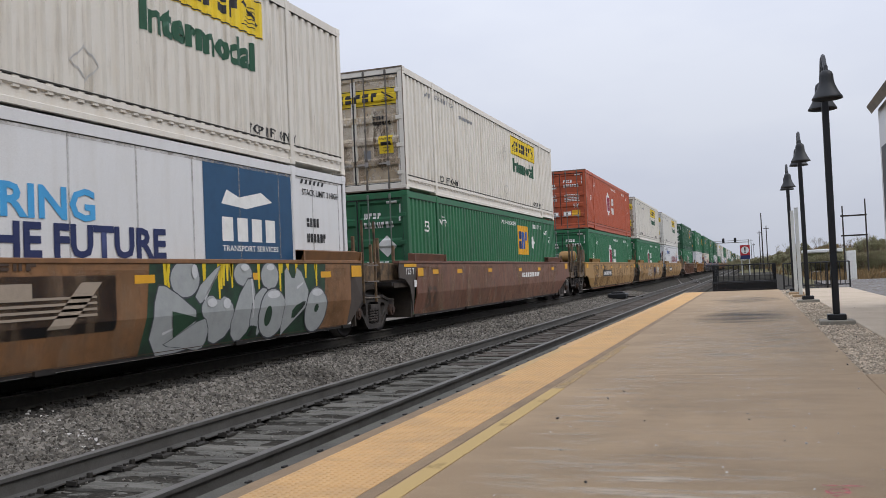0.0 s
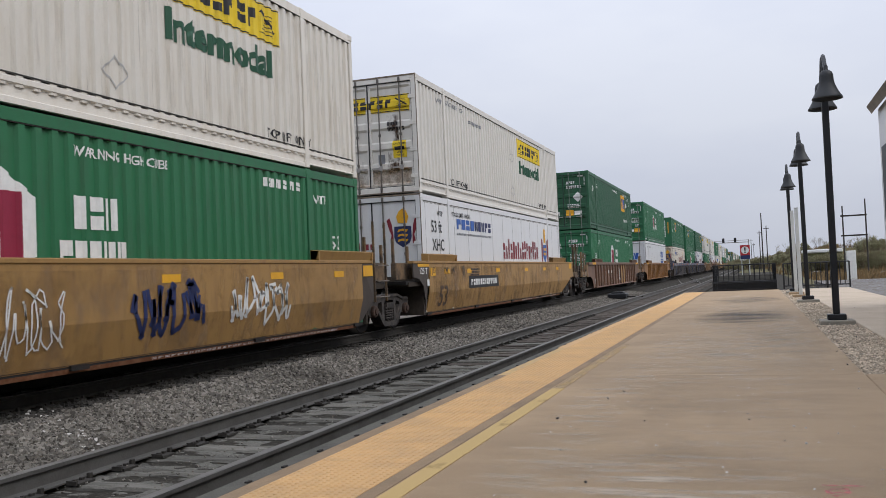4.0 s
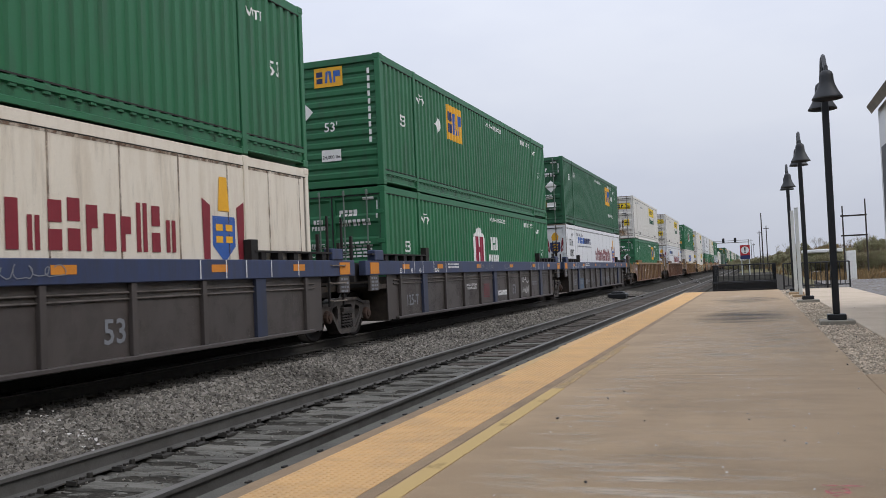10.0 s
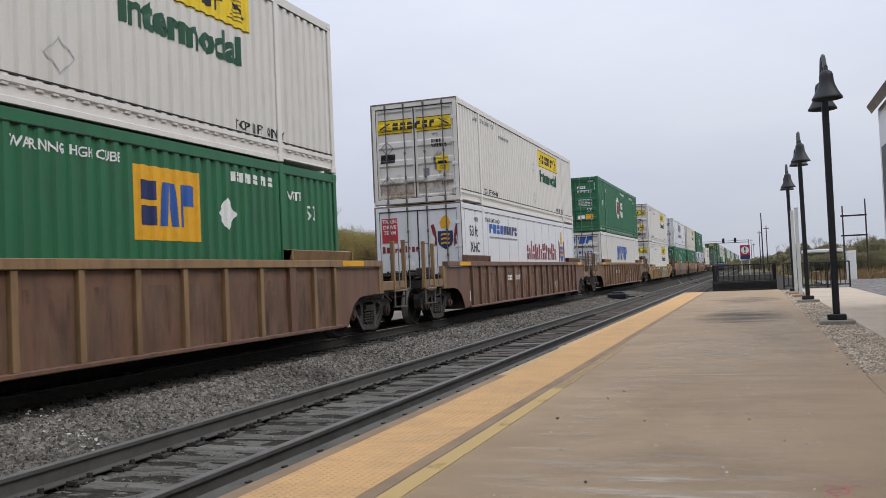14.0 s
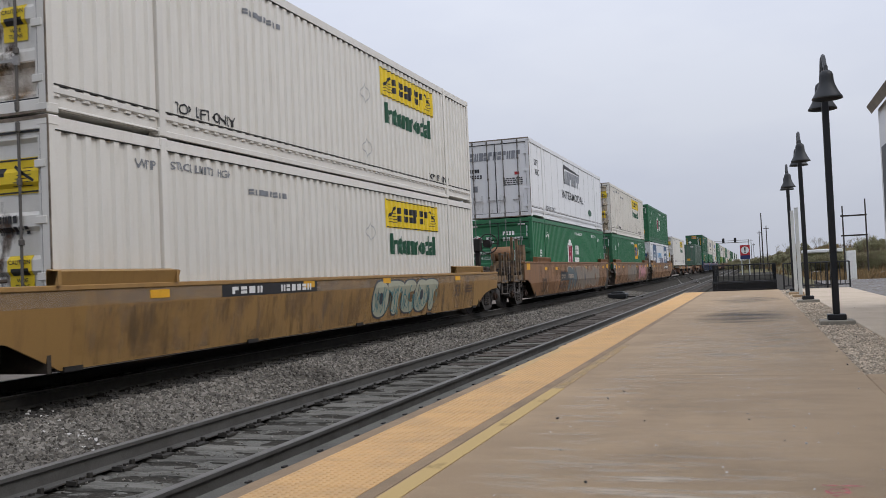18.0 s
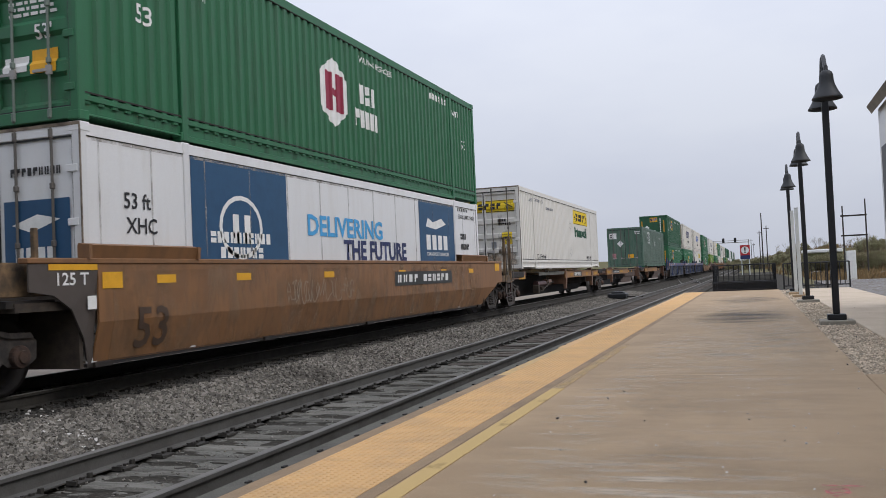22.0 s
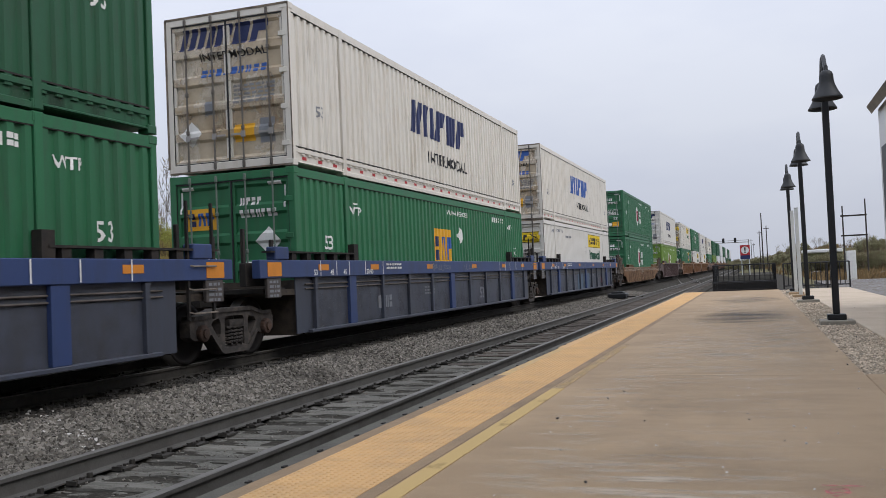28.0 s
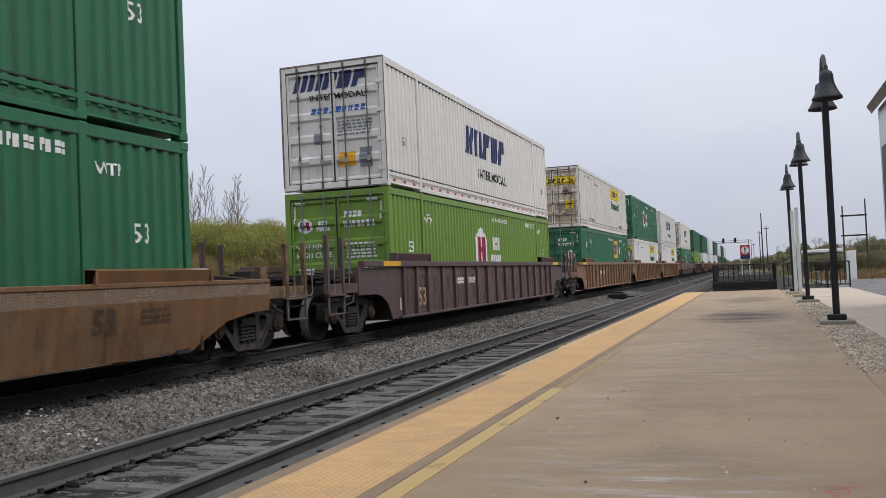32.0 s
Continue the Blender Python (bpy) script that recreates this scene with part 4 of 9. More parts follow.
def england_marks():
    return [("side", "te1", D_BLUE, lambda: bars(2.75, 2.12, 1.65, 0.28, 4, gap=0.22, seed=31)),
            ("side", "te2", D_NAVY, lambda: bars(4.4, 2.12, 1.7, 0.28, 5, gap=0.22, seed=32)),
            ("side", "te3", D_GREY, lambda: bars(2.75, 1.96, 3.35, 0.06, 24, seed=33)),
            ("side", "en1", D_CRIMSON, lambda: bars(7.4, 1.34, 4.9, 0.68, 16, gap=0.34, seed=34, vary=0.45)),
            ("side", "panel_crest", D_BLUE, lambda: shapes(((13.1, 1.9), (13.7, 1.9), (13.7, 1.45), (13.4, 1.2), (13.1, 1.45))), "shield shape in blue"),
            ("side", "crest2", D_REFLECT, lambda: shapes((13.18, 13.36, 1.68, 1.78), (13.44, 13.62, 1.68, 1.78), (13.18, 13.36, 1.5, 1.6), (13.44, 13.62, 1.5, 1.6), ((13.25, 1.98), (13.55, 1.98), (13.5, 2.5), (13.3, 2.5)))),
            ("side", "crest3", D_CRIMSON, lambda: shapes(((12.86, 1.25), (13.02, 1.25), (13.05, 2.05), (12.84, 2.15)), ((13.78, 1.25), (13.94, 1.25), (13.96, 2.15), (13.75, 2.05)))),
            ("side", "stk", D_BLACK, lambda: words("STACK LIMIT 3 HIGH", 2.35, 2.45, 0.12)),
            ("side", "wtp2", D_BLACK, lambda: words("WTP", 1.2, 2.4, 0.13)),
            ("side", "53x1", D_BLACK, lambda: words("53 ft", 0.72, 1.98, 0.29)), ("side", "53x2", D_BLACK, lambda: words("XHC", 0.76, 1.52, 0.29)),
            ("end", "panel_crestE", D_NAVY, lambda: shapes(((0.58, 2.12), (1.02, 2.12), (1.03, 1.85), (0.98, 1.72), (0.8, 1.6), (0.62, 1.72), (0.57, 1.85))), "shield shape in blue"),
            ("end", "crestE2", D_REFLECT, lambda: shapes(((0.68, 2.2), (0.92, 2.2), (0.96, 2.36), (0.9, 2.5), (0.82, 2.56), (0.72, 2.5), (0.64, 2.36)), *[((0.66, z), (0.76, z + 0.03), (0.9, z), (0.94, z + 0.06), (0.78, z + 0.08), (0.68, z + 0.06)) for z in (1.98, 1.86, 1.74)])),
            ("end", "crestE3", D_CRIMSON, lambda: shapes(*[tuple((0.8 + k * u, z) for u, z in ((0.25, 1.68), (0.33, 1.75), (0.3, 1.92), (0.36, 2.05), (0.42, 2.28), (0.34, 2.34), (0.28, 2.16), (0.25, 1.9))[::k]) for k in (1, -1)])),
            ("end", "panel_train", D_RED, lambda: shapes((-1.1, -0.62, 1.86, 2.56)), "red printed panel"),
            ("end", "train1", D_WHITE, lambda: words("TRAIN", -0.86, 2.42, 0.105, centred=True)), ("end", "train2", D_WHITE, lambda: words("DRIVE", -0.86, 2.26, 0.105, centred=True)),
            ("end", "train3", D_WHITE, lambda: words("TEAM", -0.86, 2.10, 0.105, centred=True)),
            ("end", "een", D_CRIMSON, lambda: bars(-1.1, 1.58, 1.15, 0.19, 9, gap=0.3, seed=37, vary=0.4)),
            ("end", "eenid", D_BLACK, lambda: bars(-1.0, 0.92, 0.95, 0.14, 9, seed=38))] + placard(-0.3, 1.25, r=0.2)


def reefer_blue_marks(first=False):
    u = 2.1
    out = [("side", "panel_kb1", D_PANEL, lambda: shapes((11.35, 13.96, 0.34, 2.74)), "dark blue panel with white shapes"),
           ("side", "kb2", D_WHITE, lambda: shapes(*[((11.8 + 0.42 * i, 1.53), (12.1 + 0.42 * i, 1.53), (12.1 + 0.42 * i, 1.9), (11.8 + 0.42 * i, 1.9)) for i in range(4)], ((11.8, 2.1), (12.5, 2.05), (13.3, 2.2), (12.95, 2.34), (12.3, 2.22), (11.95, 2.32)))),
           ("side", "kb3", D_WHITE, lambda: words("TRANSPORT SERVICES", 11.8, 1.38, 0.085, width=1.65)),
           ("side", "kd", D_SKYBLUE, lambda: words("DELIVERING", 5.65, 1.71, 0.36, width=3.4, bold=0.04)),
           ("side", "kf", D_NAVY, lambda: words("THE FUTURE", 7.15, 1.27, 0.37, width=3.3, bold=0.05)),
           ("side", "kst", D_BLACK, lambda: words("STACK LIMIT 3 HIGH", 14.35, 2.42, 0.11)),
           ("side", "kid", D_BLACK, lambda: bars(14.5, 1.85, 0.5, 0.16, 4, seed=41)), ("side", "kid2", D_BLACK, lambda: bars(14.5, 1.57, 0.75, 0.16, 6, seed=42)),
           ("side", "k53", D_BLACK, lambda: words("53 ft", 0.75, 1.9, 0.2)), ("side", "kx", D_BLACK, lambda: words("XHC", 0.8, 1.58, 0.2)),
           ("side", "panel_kb4", D_PANEL, lambda: shapes((2.2, 4.95, 0.34, 2.74)), "dark blue panel with a white ring"),
           ("side", "kb5", D_WHITE, lambda: shapes(*[((3.5 + 0.62 * math.cos(a), 1.75 + 0.5 * math.sin(a)), (3.5 + 0.62 * math.cos(b), 1.75 + 0.5 * math.sin(b)), (3.5 + 0.54 * math.cos(b), 1.75 + 0.43 * math.sin(b)), (3.5 + 0.54 * math.cos(a), 1.75 + 0.43 * math.sin(a))) for a, b in [(k * math.tau / 20, (k + 1) * math.tau / 20) for k in range(20)]], (3.25, 3.42, 1.5, 1.95), (3.58, 3.75, 1.5, 1.95))),
           ("side", "kb6", D_WHITE, lambda: bars(2.65, 1.5, 1.75, 0.17, 10, seed=43)), ("side", "kb7", D_WHITE, lambda: bars(2.9, 1.27, 1.25, 0.17, 7, seed=44)),
           ("end", "panel_ke1", D_PANEL, lambda: shapes((-1.1, -0.1, 0.9, 2.0), (0.08, 1.1, 0.9, 2.0)), "blue panel"),
           ("end", "ke2", D_WHITE, lambda: bars(0.25, 1.2, 0.65, 0.22, 4, seed=45)), ("end", "ke3", D_WHITE, lambda: bars(-0.95, 1.1, 0.7, 0.12, 9, seed=46)),
           ("end", "ke4", D_WHITE, lambda: shapes(disc(-0.6, 1.6, 0.17), ((0.2, 1.7), (0.5, 1.6), (0.95, 1.75), (0.6, 1.82)))),
           ("end", "ke5", D_BLACK, lambda: bars(0.2, 2.3, 0.8, 0.1, 9, seed=47)),
           ("side", "pad", D_BLACK, lambda: shapes(*[((14.3 + 0.16 * i, 2.62), (14.38 + 0.16 * i, 2.62), (14.42 + 0.16 * i, 2.7), (14.34 + 0.16 * i, 2.7)) for i in range(6)]))]
    return out


def marten_marks():
    return [("side", "ma1", D_BLUE, lambda: bars(11.3, 1.72, 1.95, 0.5, 6, gap=0.2, slant=0.15, seed=51), "row of slanted blue blocks"),
            ("side", "ma2", D_BLUE, lambda: shapes((11.3, 13.3, 1.46, 1.56), (11.3, 13.3, 1.2, 1.4))),
            ("side", "mst", D_BLACK, lambda: words("STACK LIMIT 3 HIGH", 2.35, 2.42, 0.12)),
            ("side", "mw", D_BLACK, lambda: words("WTP", 1.35, 2.38, 0.13)),
            ("end", "ma3", D_BLUE, lambda: bars(-0.85, 1.52, 1.55, 0.5, 6, gap=0.15, slant=0.25, seed=51)),
            ("end", "mid", D_BLACK, lambda: bars(-1.0, 1.05, 0.45, 0.13, 4, seed=52)), ("end", "mid2", D_BLACK, lambda: bars(-1.0, 0.82, 0.6, 0.13, 6, seed=53))]


def prime_marks():
    return [("side", "pr1", D_GREY, lambda: bars(6.5, 1.72, 3.4, 0.58, 7, gap=0.2, slant=0.1, seed=61), "row of dark blocks"),
            ("side", "pr1b", D_BLACK, lambda: shapes(((6.25, 2.55), (9.95, 2.4), (9.95, 2.34), (6.25, 2.38)), ((6.25, 1.7), (6.42, 1.7), (6.42, 2.38), (6.25, 2.38)))),
            ("side", "pr2", D_BLACK, lambda: words("INTERMODAL", 5.7, 1.08, 0.33, width=5.0)),
            ("side", "pr3", D_BLACK, lambda: words("TOP LIFT ONLY", 2.5, 0.35, 0.17)),
            ("side", "pr4", D_BLACK, lambda: words("53FT", 0.75, 1.95, 0.22)), ("side", "pr5", D_BLACK, lambda: words("XHC", 0.85, 1.6, 0.22)),
            ("side", "pr6", D_GREEN, lambda: shapes(disc(12.4, 0.75, 0.5, ry=0.16)), "green leaf shape"),
            ("end", "pr7", D_GREY, lambda: bars(-0.98, 2.15, 1.95, 0.3, 11, gap=0.2, slant=0.1, seed=62)),
            ("end", "pr8", D_BLACK, lambda: bars(-1.02, 1.72, 0.42, 0.13, 4, seed=63)), ("end", "pr9", D_BLACK, lambda: bars(-1.02, 1.5, 0.5, 0.13, 5, seed=64)),
            ("end", "pr10", D_GREY, lambda: shapes((-0.9, -0.72, 1.0, 1.22))), ("end", "pr11", D_BLACK, small_print(0.3, 1.4, 0.72, 4)),
            ("end", "panel_prr", D_RED, lambda: shapes((0.72, 0.9, 1.55, 1.66)))]


def old_green_marks():
    out = [("side", "panel_og", D_WHITE, lambda: shapes((3.3, 4.8, 1.72, 2.62)), "pale emblem panel"),
           ("side", "og1", D_BLACK, lambda: shapes((3.4, 3.72, 1.85, 2.12), (3.4, 3.72, 2.2, 2.48))),
           ("side", "og2", D_GREY, lambda: shapes((3.95, 4.1, 1.85, 2.48), (4.25, 4.35, 1.85, 2.48), (4.5, 4.68, 2.1, 2.48))),
           ("side", "panel_ogd", D_WHITE, lambda: shapes(diamond(8.4, 1.77, 0.24))), ("side", "ogid", D_WHITE, lambda: bars(11.9, 2.2, 1.6, 0.16, 8, seed=71)),
           ("end", "panel_oge", D_WHITE, lambda: shapes((-1.12, -0.6, 2.08, 2.5)), "pale emblem panel"),
           ("end", "oge1", D_BLACK, lambda: shapes((-1.06, -0.94, 2.16, 2.27), (-1.06, -0.94, 2.31, 2.42))),
           ("end", "ogey", D_REFLECT, lambda: shapes((0.2, 0.6, 0.62, 0.9))), ("end", "ogew", D_PINK, lambda: shapes((-0.95, -0.68, 0.6, 1.0))),
           ("end", "ogeid", D_WHITE, lambda: bars(0.72, 2.5, 0.4, 0.09, 6, seed=72)), ("end", "ogeid2", D_WHITE, lambda: bars(0.74, 2.36, 0.36, 0.09, 4, seed=73))] + placard(-0.35, 1.72, r=0.24)
    return out


# livery: wall kind, end kind, material, label, markings
LIVERY = {
    "jb": ("wavy", "doors", WHITE, "white corrugated steel container with a yellow band and dark blocks", white_band_marks),
    "jbr": ("wavy", "doors", CREAM, "dirty cream corrugated steel container with rust stains and yellow band", lambda: white_band_marks(True)),
    "emp": ("wavy", "doors", GREEN, "green corrugated steel container with a square yellow emblem", emp_marks),
    "empv": ("wavy", "doors", GREEN_BRIGHT, "bright green corrugated steel container with a square yellow emblem", lambda: emp_marks(7.15)),
    "empm": ("wavy", "doors", GREEN_DARK, "dark green corrugated container with soot-stained doors", lambda: emp_marks(11.6)),
    "empf": ("wavy", "flat", GREEN, "green corrugated container seen by its plain front wall", emp_front_marks),
    "empd": ("wavy", "flat", GREEN_DARK, "dark green corrugated container seen by its plain front wall", emp_front_marks),
    "empr": ("wavy", "ribbed", GREEN, "green corrugated container with a ribbed front wall", lambda: emp_front_marks(True)),
    "hub": ("wavy", "doors", GREEN, "green corrugated steel container with a white hexagon emblem", hub_marks),
    "hubd": ("wavy", "doors", GREEN_BRIGHT, "green corrugated container with a white hexagon and white strips", lambda: hub_marks(True)),
    "hubl": ("wavy", "doors", GREEN_BRIGHT, "green corrugated container with a white hexagon, sunk in the well", lambda: hub_marks()),
    "hublt": ("wavy", "doors", GREEN_LIGHT, "faded light green corrugated container with a white hexagon", lambda: hub_marks()),
    "red": ("wavy", "doors", RED, "red-orange corrugated steel container with a white hexagon", hub_marks),
    "swift": ("wavy", "doors", CREAM, "dirty cream corrugated container with slanted navy blocks", lambda: swift_marks(D_NAVY)),
    "swiftb": ("wavy", "doors", CREAM, "dirty cream corrugated container with slanted blue blocks", lambda: swift_marks(D_BLUE)),
    "swiftw": ("wavy", "doors", WHITE, "white corrugated container with large slanted blue blocks", lambda: swift_marks(D_BLUE, True)),
    "swiftn": ("wavy", "doors", WHITE, "white corrugated container with slanted navy blocks", lambda: swift_marks(D_NAVY)),
    "eng": ("smooth", "doors", SMOOTH_WHITE, "white smooth-sided refrigerated container with crimson blocks and a crest", england_marks),
    "engc": ("smooth", "doors", SMOOTH_CREAM, "yellowed cream smooth-sided container with crimson blocks and a crest", england_marks),
    "kllm": ("smooth", "doors", SMOOTH_WHITE, "white smooth-sided refrigerated container with dark blue panels", reefer_blue_marks),
    "marten": ("smooth", "doors", SMOOTH_WHITE, "white smooth-sided refrigerated container with slanted blue blocks", marten_marks),
    "prime": ("smooth", "doors", SMOOTH_WHITE, "clean white smooth-sided container with dark grey blocks", prime_marks),
    "old": ("smooth", "doors", GREEN_GREY, "weathered grey-green container with chalky ribs", old_green_marks),
    "greenp": ("wavy", "doors", GREEN_DARK, "dark green corrugated container far down the train", None),
    "whitep": ("smooth", "doors", SMOOTH_WHITE, "white smooth-sided container far down the train", None),
}


# ---- rail cars; origin at rail-top level on the centre line, y = 0 at the near end of the load ----
WHEEL_R = 0.46


# grimy fittings; also the car insides, whose shade it puts into the colour
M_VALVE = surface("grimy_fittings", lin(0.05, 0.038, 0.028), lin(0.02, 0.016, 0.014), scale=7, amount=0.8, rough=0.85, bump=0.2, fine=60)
M_RUSTCAP = surface("rusty_bearing", lin(0.07, 0.04, 0.028), lin(0.022, 0.017, 0.015), scale=9, amount=0.9, rough=0.85, bump=0.2, fine=60, vary=0.3)
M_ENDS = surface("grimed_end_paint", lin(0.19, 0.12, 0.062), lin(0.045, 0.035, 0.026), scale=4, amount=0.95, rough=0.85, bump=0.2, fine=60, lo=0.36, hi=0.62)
M_IRON = surface("worn_grab_iron", lin(0.20, 0.17, 0.14), lin(0.08, 0.06, 0.05), scale=6, amount=0.8, rough=0.75, fine=60)
M_STEP = surface("grimy_step", lin(0.11, 0.095, 0.085), lin(0.04, 0.035, 0.03), scale=6, amount=0.8, rough=0.85, fine=60)


def truck(parent, y, car_mat):
    """A two-axle truck: side frames with springs, bolster; the wheelsets belong to the car."""
    t = part("truck", cached("bolster", lambda: mesh_of(boxes((-0.95, 0.95, -0.2, 0.2, 0.42, 0.72), (-0.3, 0.3, -0.3, 0.3, 0.7, 0.86), bevel=0.02), "truck", M_TRUCK)), None, parent, "grimy cast steel truck")
    t.location = (0, y, 0)

    def frame_mesh():
        # one casting: a deep bow between the axle boxes, with a lightening hole each side of the spring nest
        edge = [(-1.16, 0.42), (-1.17, 0.62), (-1.06, 0.7), (-0.76, 0.71), (-0.46, 0.79), (0.46, 0.79), (0.76, 0.71), (1.06, 0.7), (1.17, 0.62), (1.16, 0.42), (1.06, 0.36),
                (0.74, 0.36), (0.66, 0.42), (0.42, 0.16), (0.34, 0.12), (-0.34, 0.12), (-0.42, 0.16), (-0.66, 0.42), (-0.74, 0.36), (-1.06, 0.36)]
        holes = [[(s * y, z) for y, z in ((0.42, 0.66), (0.58, 0.63), (0.63, 0.57), (0.52, 0.44), (0.44, 0.36), (0.39, 0.42), (0.38, 0.58))] for s in (-1, 1)]
        holes.append([(-0.27, 0.22), (0.27, 0.22), (0.27, 0.64), (0.22, 0.68), (-0.22, 0.68), (-0.27, 0.64)])
        bm = bmesh.new()
        rims = []
        for ring in [edge] + holes:
            vs = [bm.verts.new((-0.09, y, z)) for y, z in ring]
            rims += [bm.edges.new((vs[i], vs[(i + 1) % len(vs)])) for i in range(len(vs))]
        bmesh.ops.triangle_fill(bm, edges=rims, use_beauty=True)
        more = bmesh.ops.extrude_face_region(bm, geom=bm.faces[:])["geom"]
        for v in more:
            if isinstance(v, bmesh.types.BMVert):
                v.co.x = 0.09
        bmesh.ops.recalc_face_normals(bm, faces=bm.faces[:])
        bmesh.ops.dissolve_limit(bm, angle_limit=0.02, verts=bm.verts[:], edges=bm.edges[:])
        # raised flanges along the top and the bow
        prism(bm, [(-1.1, 0.66), (-0.76, 0.67), (-0.46, 0.75), (0.46, 0.75), (0.76, 0.67), (1.1, 0.66), (1.06, 0.72), (0.76, 0.73), (0.46, 0.81), (-0.46, 0.81), (-0.76, 0.73), (-1.06, 0.72)], -0.12, 0.12)
        prism(bm, [(-0.66, 0.42), (-0.42, 0.16), (-0.34, 0.11), (0.34, 0.11), (0.42, 0.16), (0.66, 0.42), (0.6, 0.44), (0.36, 0.2), (-0.36, 0.2), (-0.6, 0.44)], -0.12, 0.12)
        bmesh.ops.triangulate(bm, faces=[f for f in bm.faces if len(f.verts) > 4])
        return mesh_of(bm, "side_frame", M_TRUCK)

    def springs():
        bm = bmesh.new()
        for s in (-0.14, 0.0, 0.14):
            path = [(0.03 + 0.06 * math.cos(a * math.tau / 8), s + 0.068 * math.sin(a * math.tau / 8), 0.23 + 0.27 * a / 40) for a in range(41)]
            tube(bm, path, 0.02, 5)
        box(bm, -0.08, 0.1, -0.26, 0.26, 0.5, 0.53)
        box(bm, -0.06, 0.11, -0.2, 0.2, 0.53, 0.62)
        return mesh_of(bm, "spring", M_TRUCK)

    for s in (-1, 1):
        f = part("side_frame", cached("side_frame", frame_mesh), None, t)
        f.location = (s * 1.0, 0, 0)
        q = part("spring", cached("springs", springs), None, t)
        q.location = (s * 1.02, 0, 0)
        for a in (-0.89, 0.89):
            cap = part("bearing_cap", cached("bearing", lambda: mesh_of(lathe([(0.125, -0.1), (0.13, 0.1), (0.12, 0.12), (0.075, 0.13), (0.07, 0.155), (0.02, 0.16)], 14, "x"), "bearing_cap", M_RUSTCAP)), None, t)
            cap.location = (s * 1.04, a, WHEEL_R)
            if s < 0:
                cap.rotation_euler = (0, 0, math.pi)
    return t


def wheelset(parent, y):
    def wheel_mesh():
        bm = lathe([(0.09, 0.11), (0.11, 0.06), (0.15, 0.055), (0.22, 0.02), (0.37, 0.02), (0.40, 0.065), (WHEEL_R, 0.065), (WHEEL_R + 0.004, -0.06), (WHEEL_R + 0.028, -0.075), (WHEEL_R + 0.022, -0.10), (0.40, -0.1), (0.37, -0.03), (0.2, -0.03), (0.12, -0.08)], 32, "x")
        me = mesh_of(bm, "wheel", M_WHEEL)
        me.materials.append(M_TREAD)
        for p in me.polygons:
            c = p.center
            if math.hypot(c.y, c.z) > WHEEL_R - 0.008:
                p.material_index = 1
        for p in me.polygons:
            p.use_smooth = True
        return me

    ws = part("wheelset", cached("axle", lambda: mesh_of(lathe([(0.085, -1.0), (0.085, 1.0)], 12, "x"), "wheelset", M_WHEEL)), None, parent)
    ws.location = (0, y, WHEEL_R)
    for s in (1, -1):
        w = part("wheel", cached("wheel", wheel_mesh), None, ws)
        w.location = (s * 0.755, 0, 0)
        if s < 0:
            w.rotation_euler = (0, 0, math.pi)
    return ws


def arch_outline(top, low, cut):
    """Half of a side plate's outline towards the near end, as (y, z)."""
    if cut == "arch":
        return [(-1.74, top), (-1.74, 0.84), (-1.0, 0.84), (-0.72, 0.79), (-0.45, 0.66), (-0.28, 0.46), (-0.17, low)]
    return [(-0.22, top), (-0.2, low)]


def side_plate(top, low, cut, x, thick=0.02):
    half = arch_outline(top, low, cut)
    outline = half + [(LONG - a, b) for a, b in half[::-1]]
    bm = bmesh.new()
    prism(bm, outline, x - thick, x)
    bmesh.ops.triangulate(bm, faces=[f for f in bm.faces if len(f.verts) > 4])
    return bm


def folded_side(s, top=1.53, fold=0.78, low=0.26, slope=0.13, ends=(True, True)):
    """A smooth side that slopes in below a fold line; end units reach out over the truck."""
    reach = [(-1.92, top), (-1.92, top * 0.6), (-1.42, top * 0.585), (-0.75, 0.62), (-0.06, low + 0.06), (0.06, low)]
    near = reach if ends[0] else [(0.1, top), (0.1, low)]
    far = [(LONG - a, b) for a, b in reach[::-1]] if ends[1] else [(LONG - 0.2, low), (LONG - 0.2, top)]
    bm = bmesh.new()
    prism(bm, near + far, s * 1.42 - (0.03 if s > 0 else 0), s * 1.42 + (0 if s > 0 else 0.03))
    bmesh.ops.triangulate(bm, faces=[f for f in bm.faces if len(f.verts) > 4])
    bmesh.ops.bisect_plane(bm, geom=bm.verts[:] + bm.edges[:] + bm.faces[:], plane_co=(0, 0, fold), plane_no=(0, 0, 1), dist=1e-5)
    for v in bm.verts:
        v.co.x -= s * slope * max(0.0, fold - v.co.z) / (fold - low)
    return bm


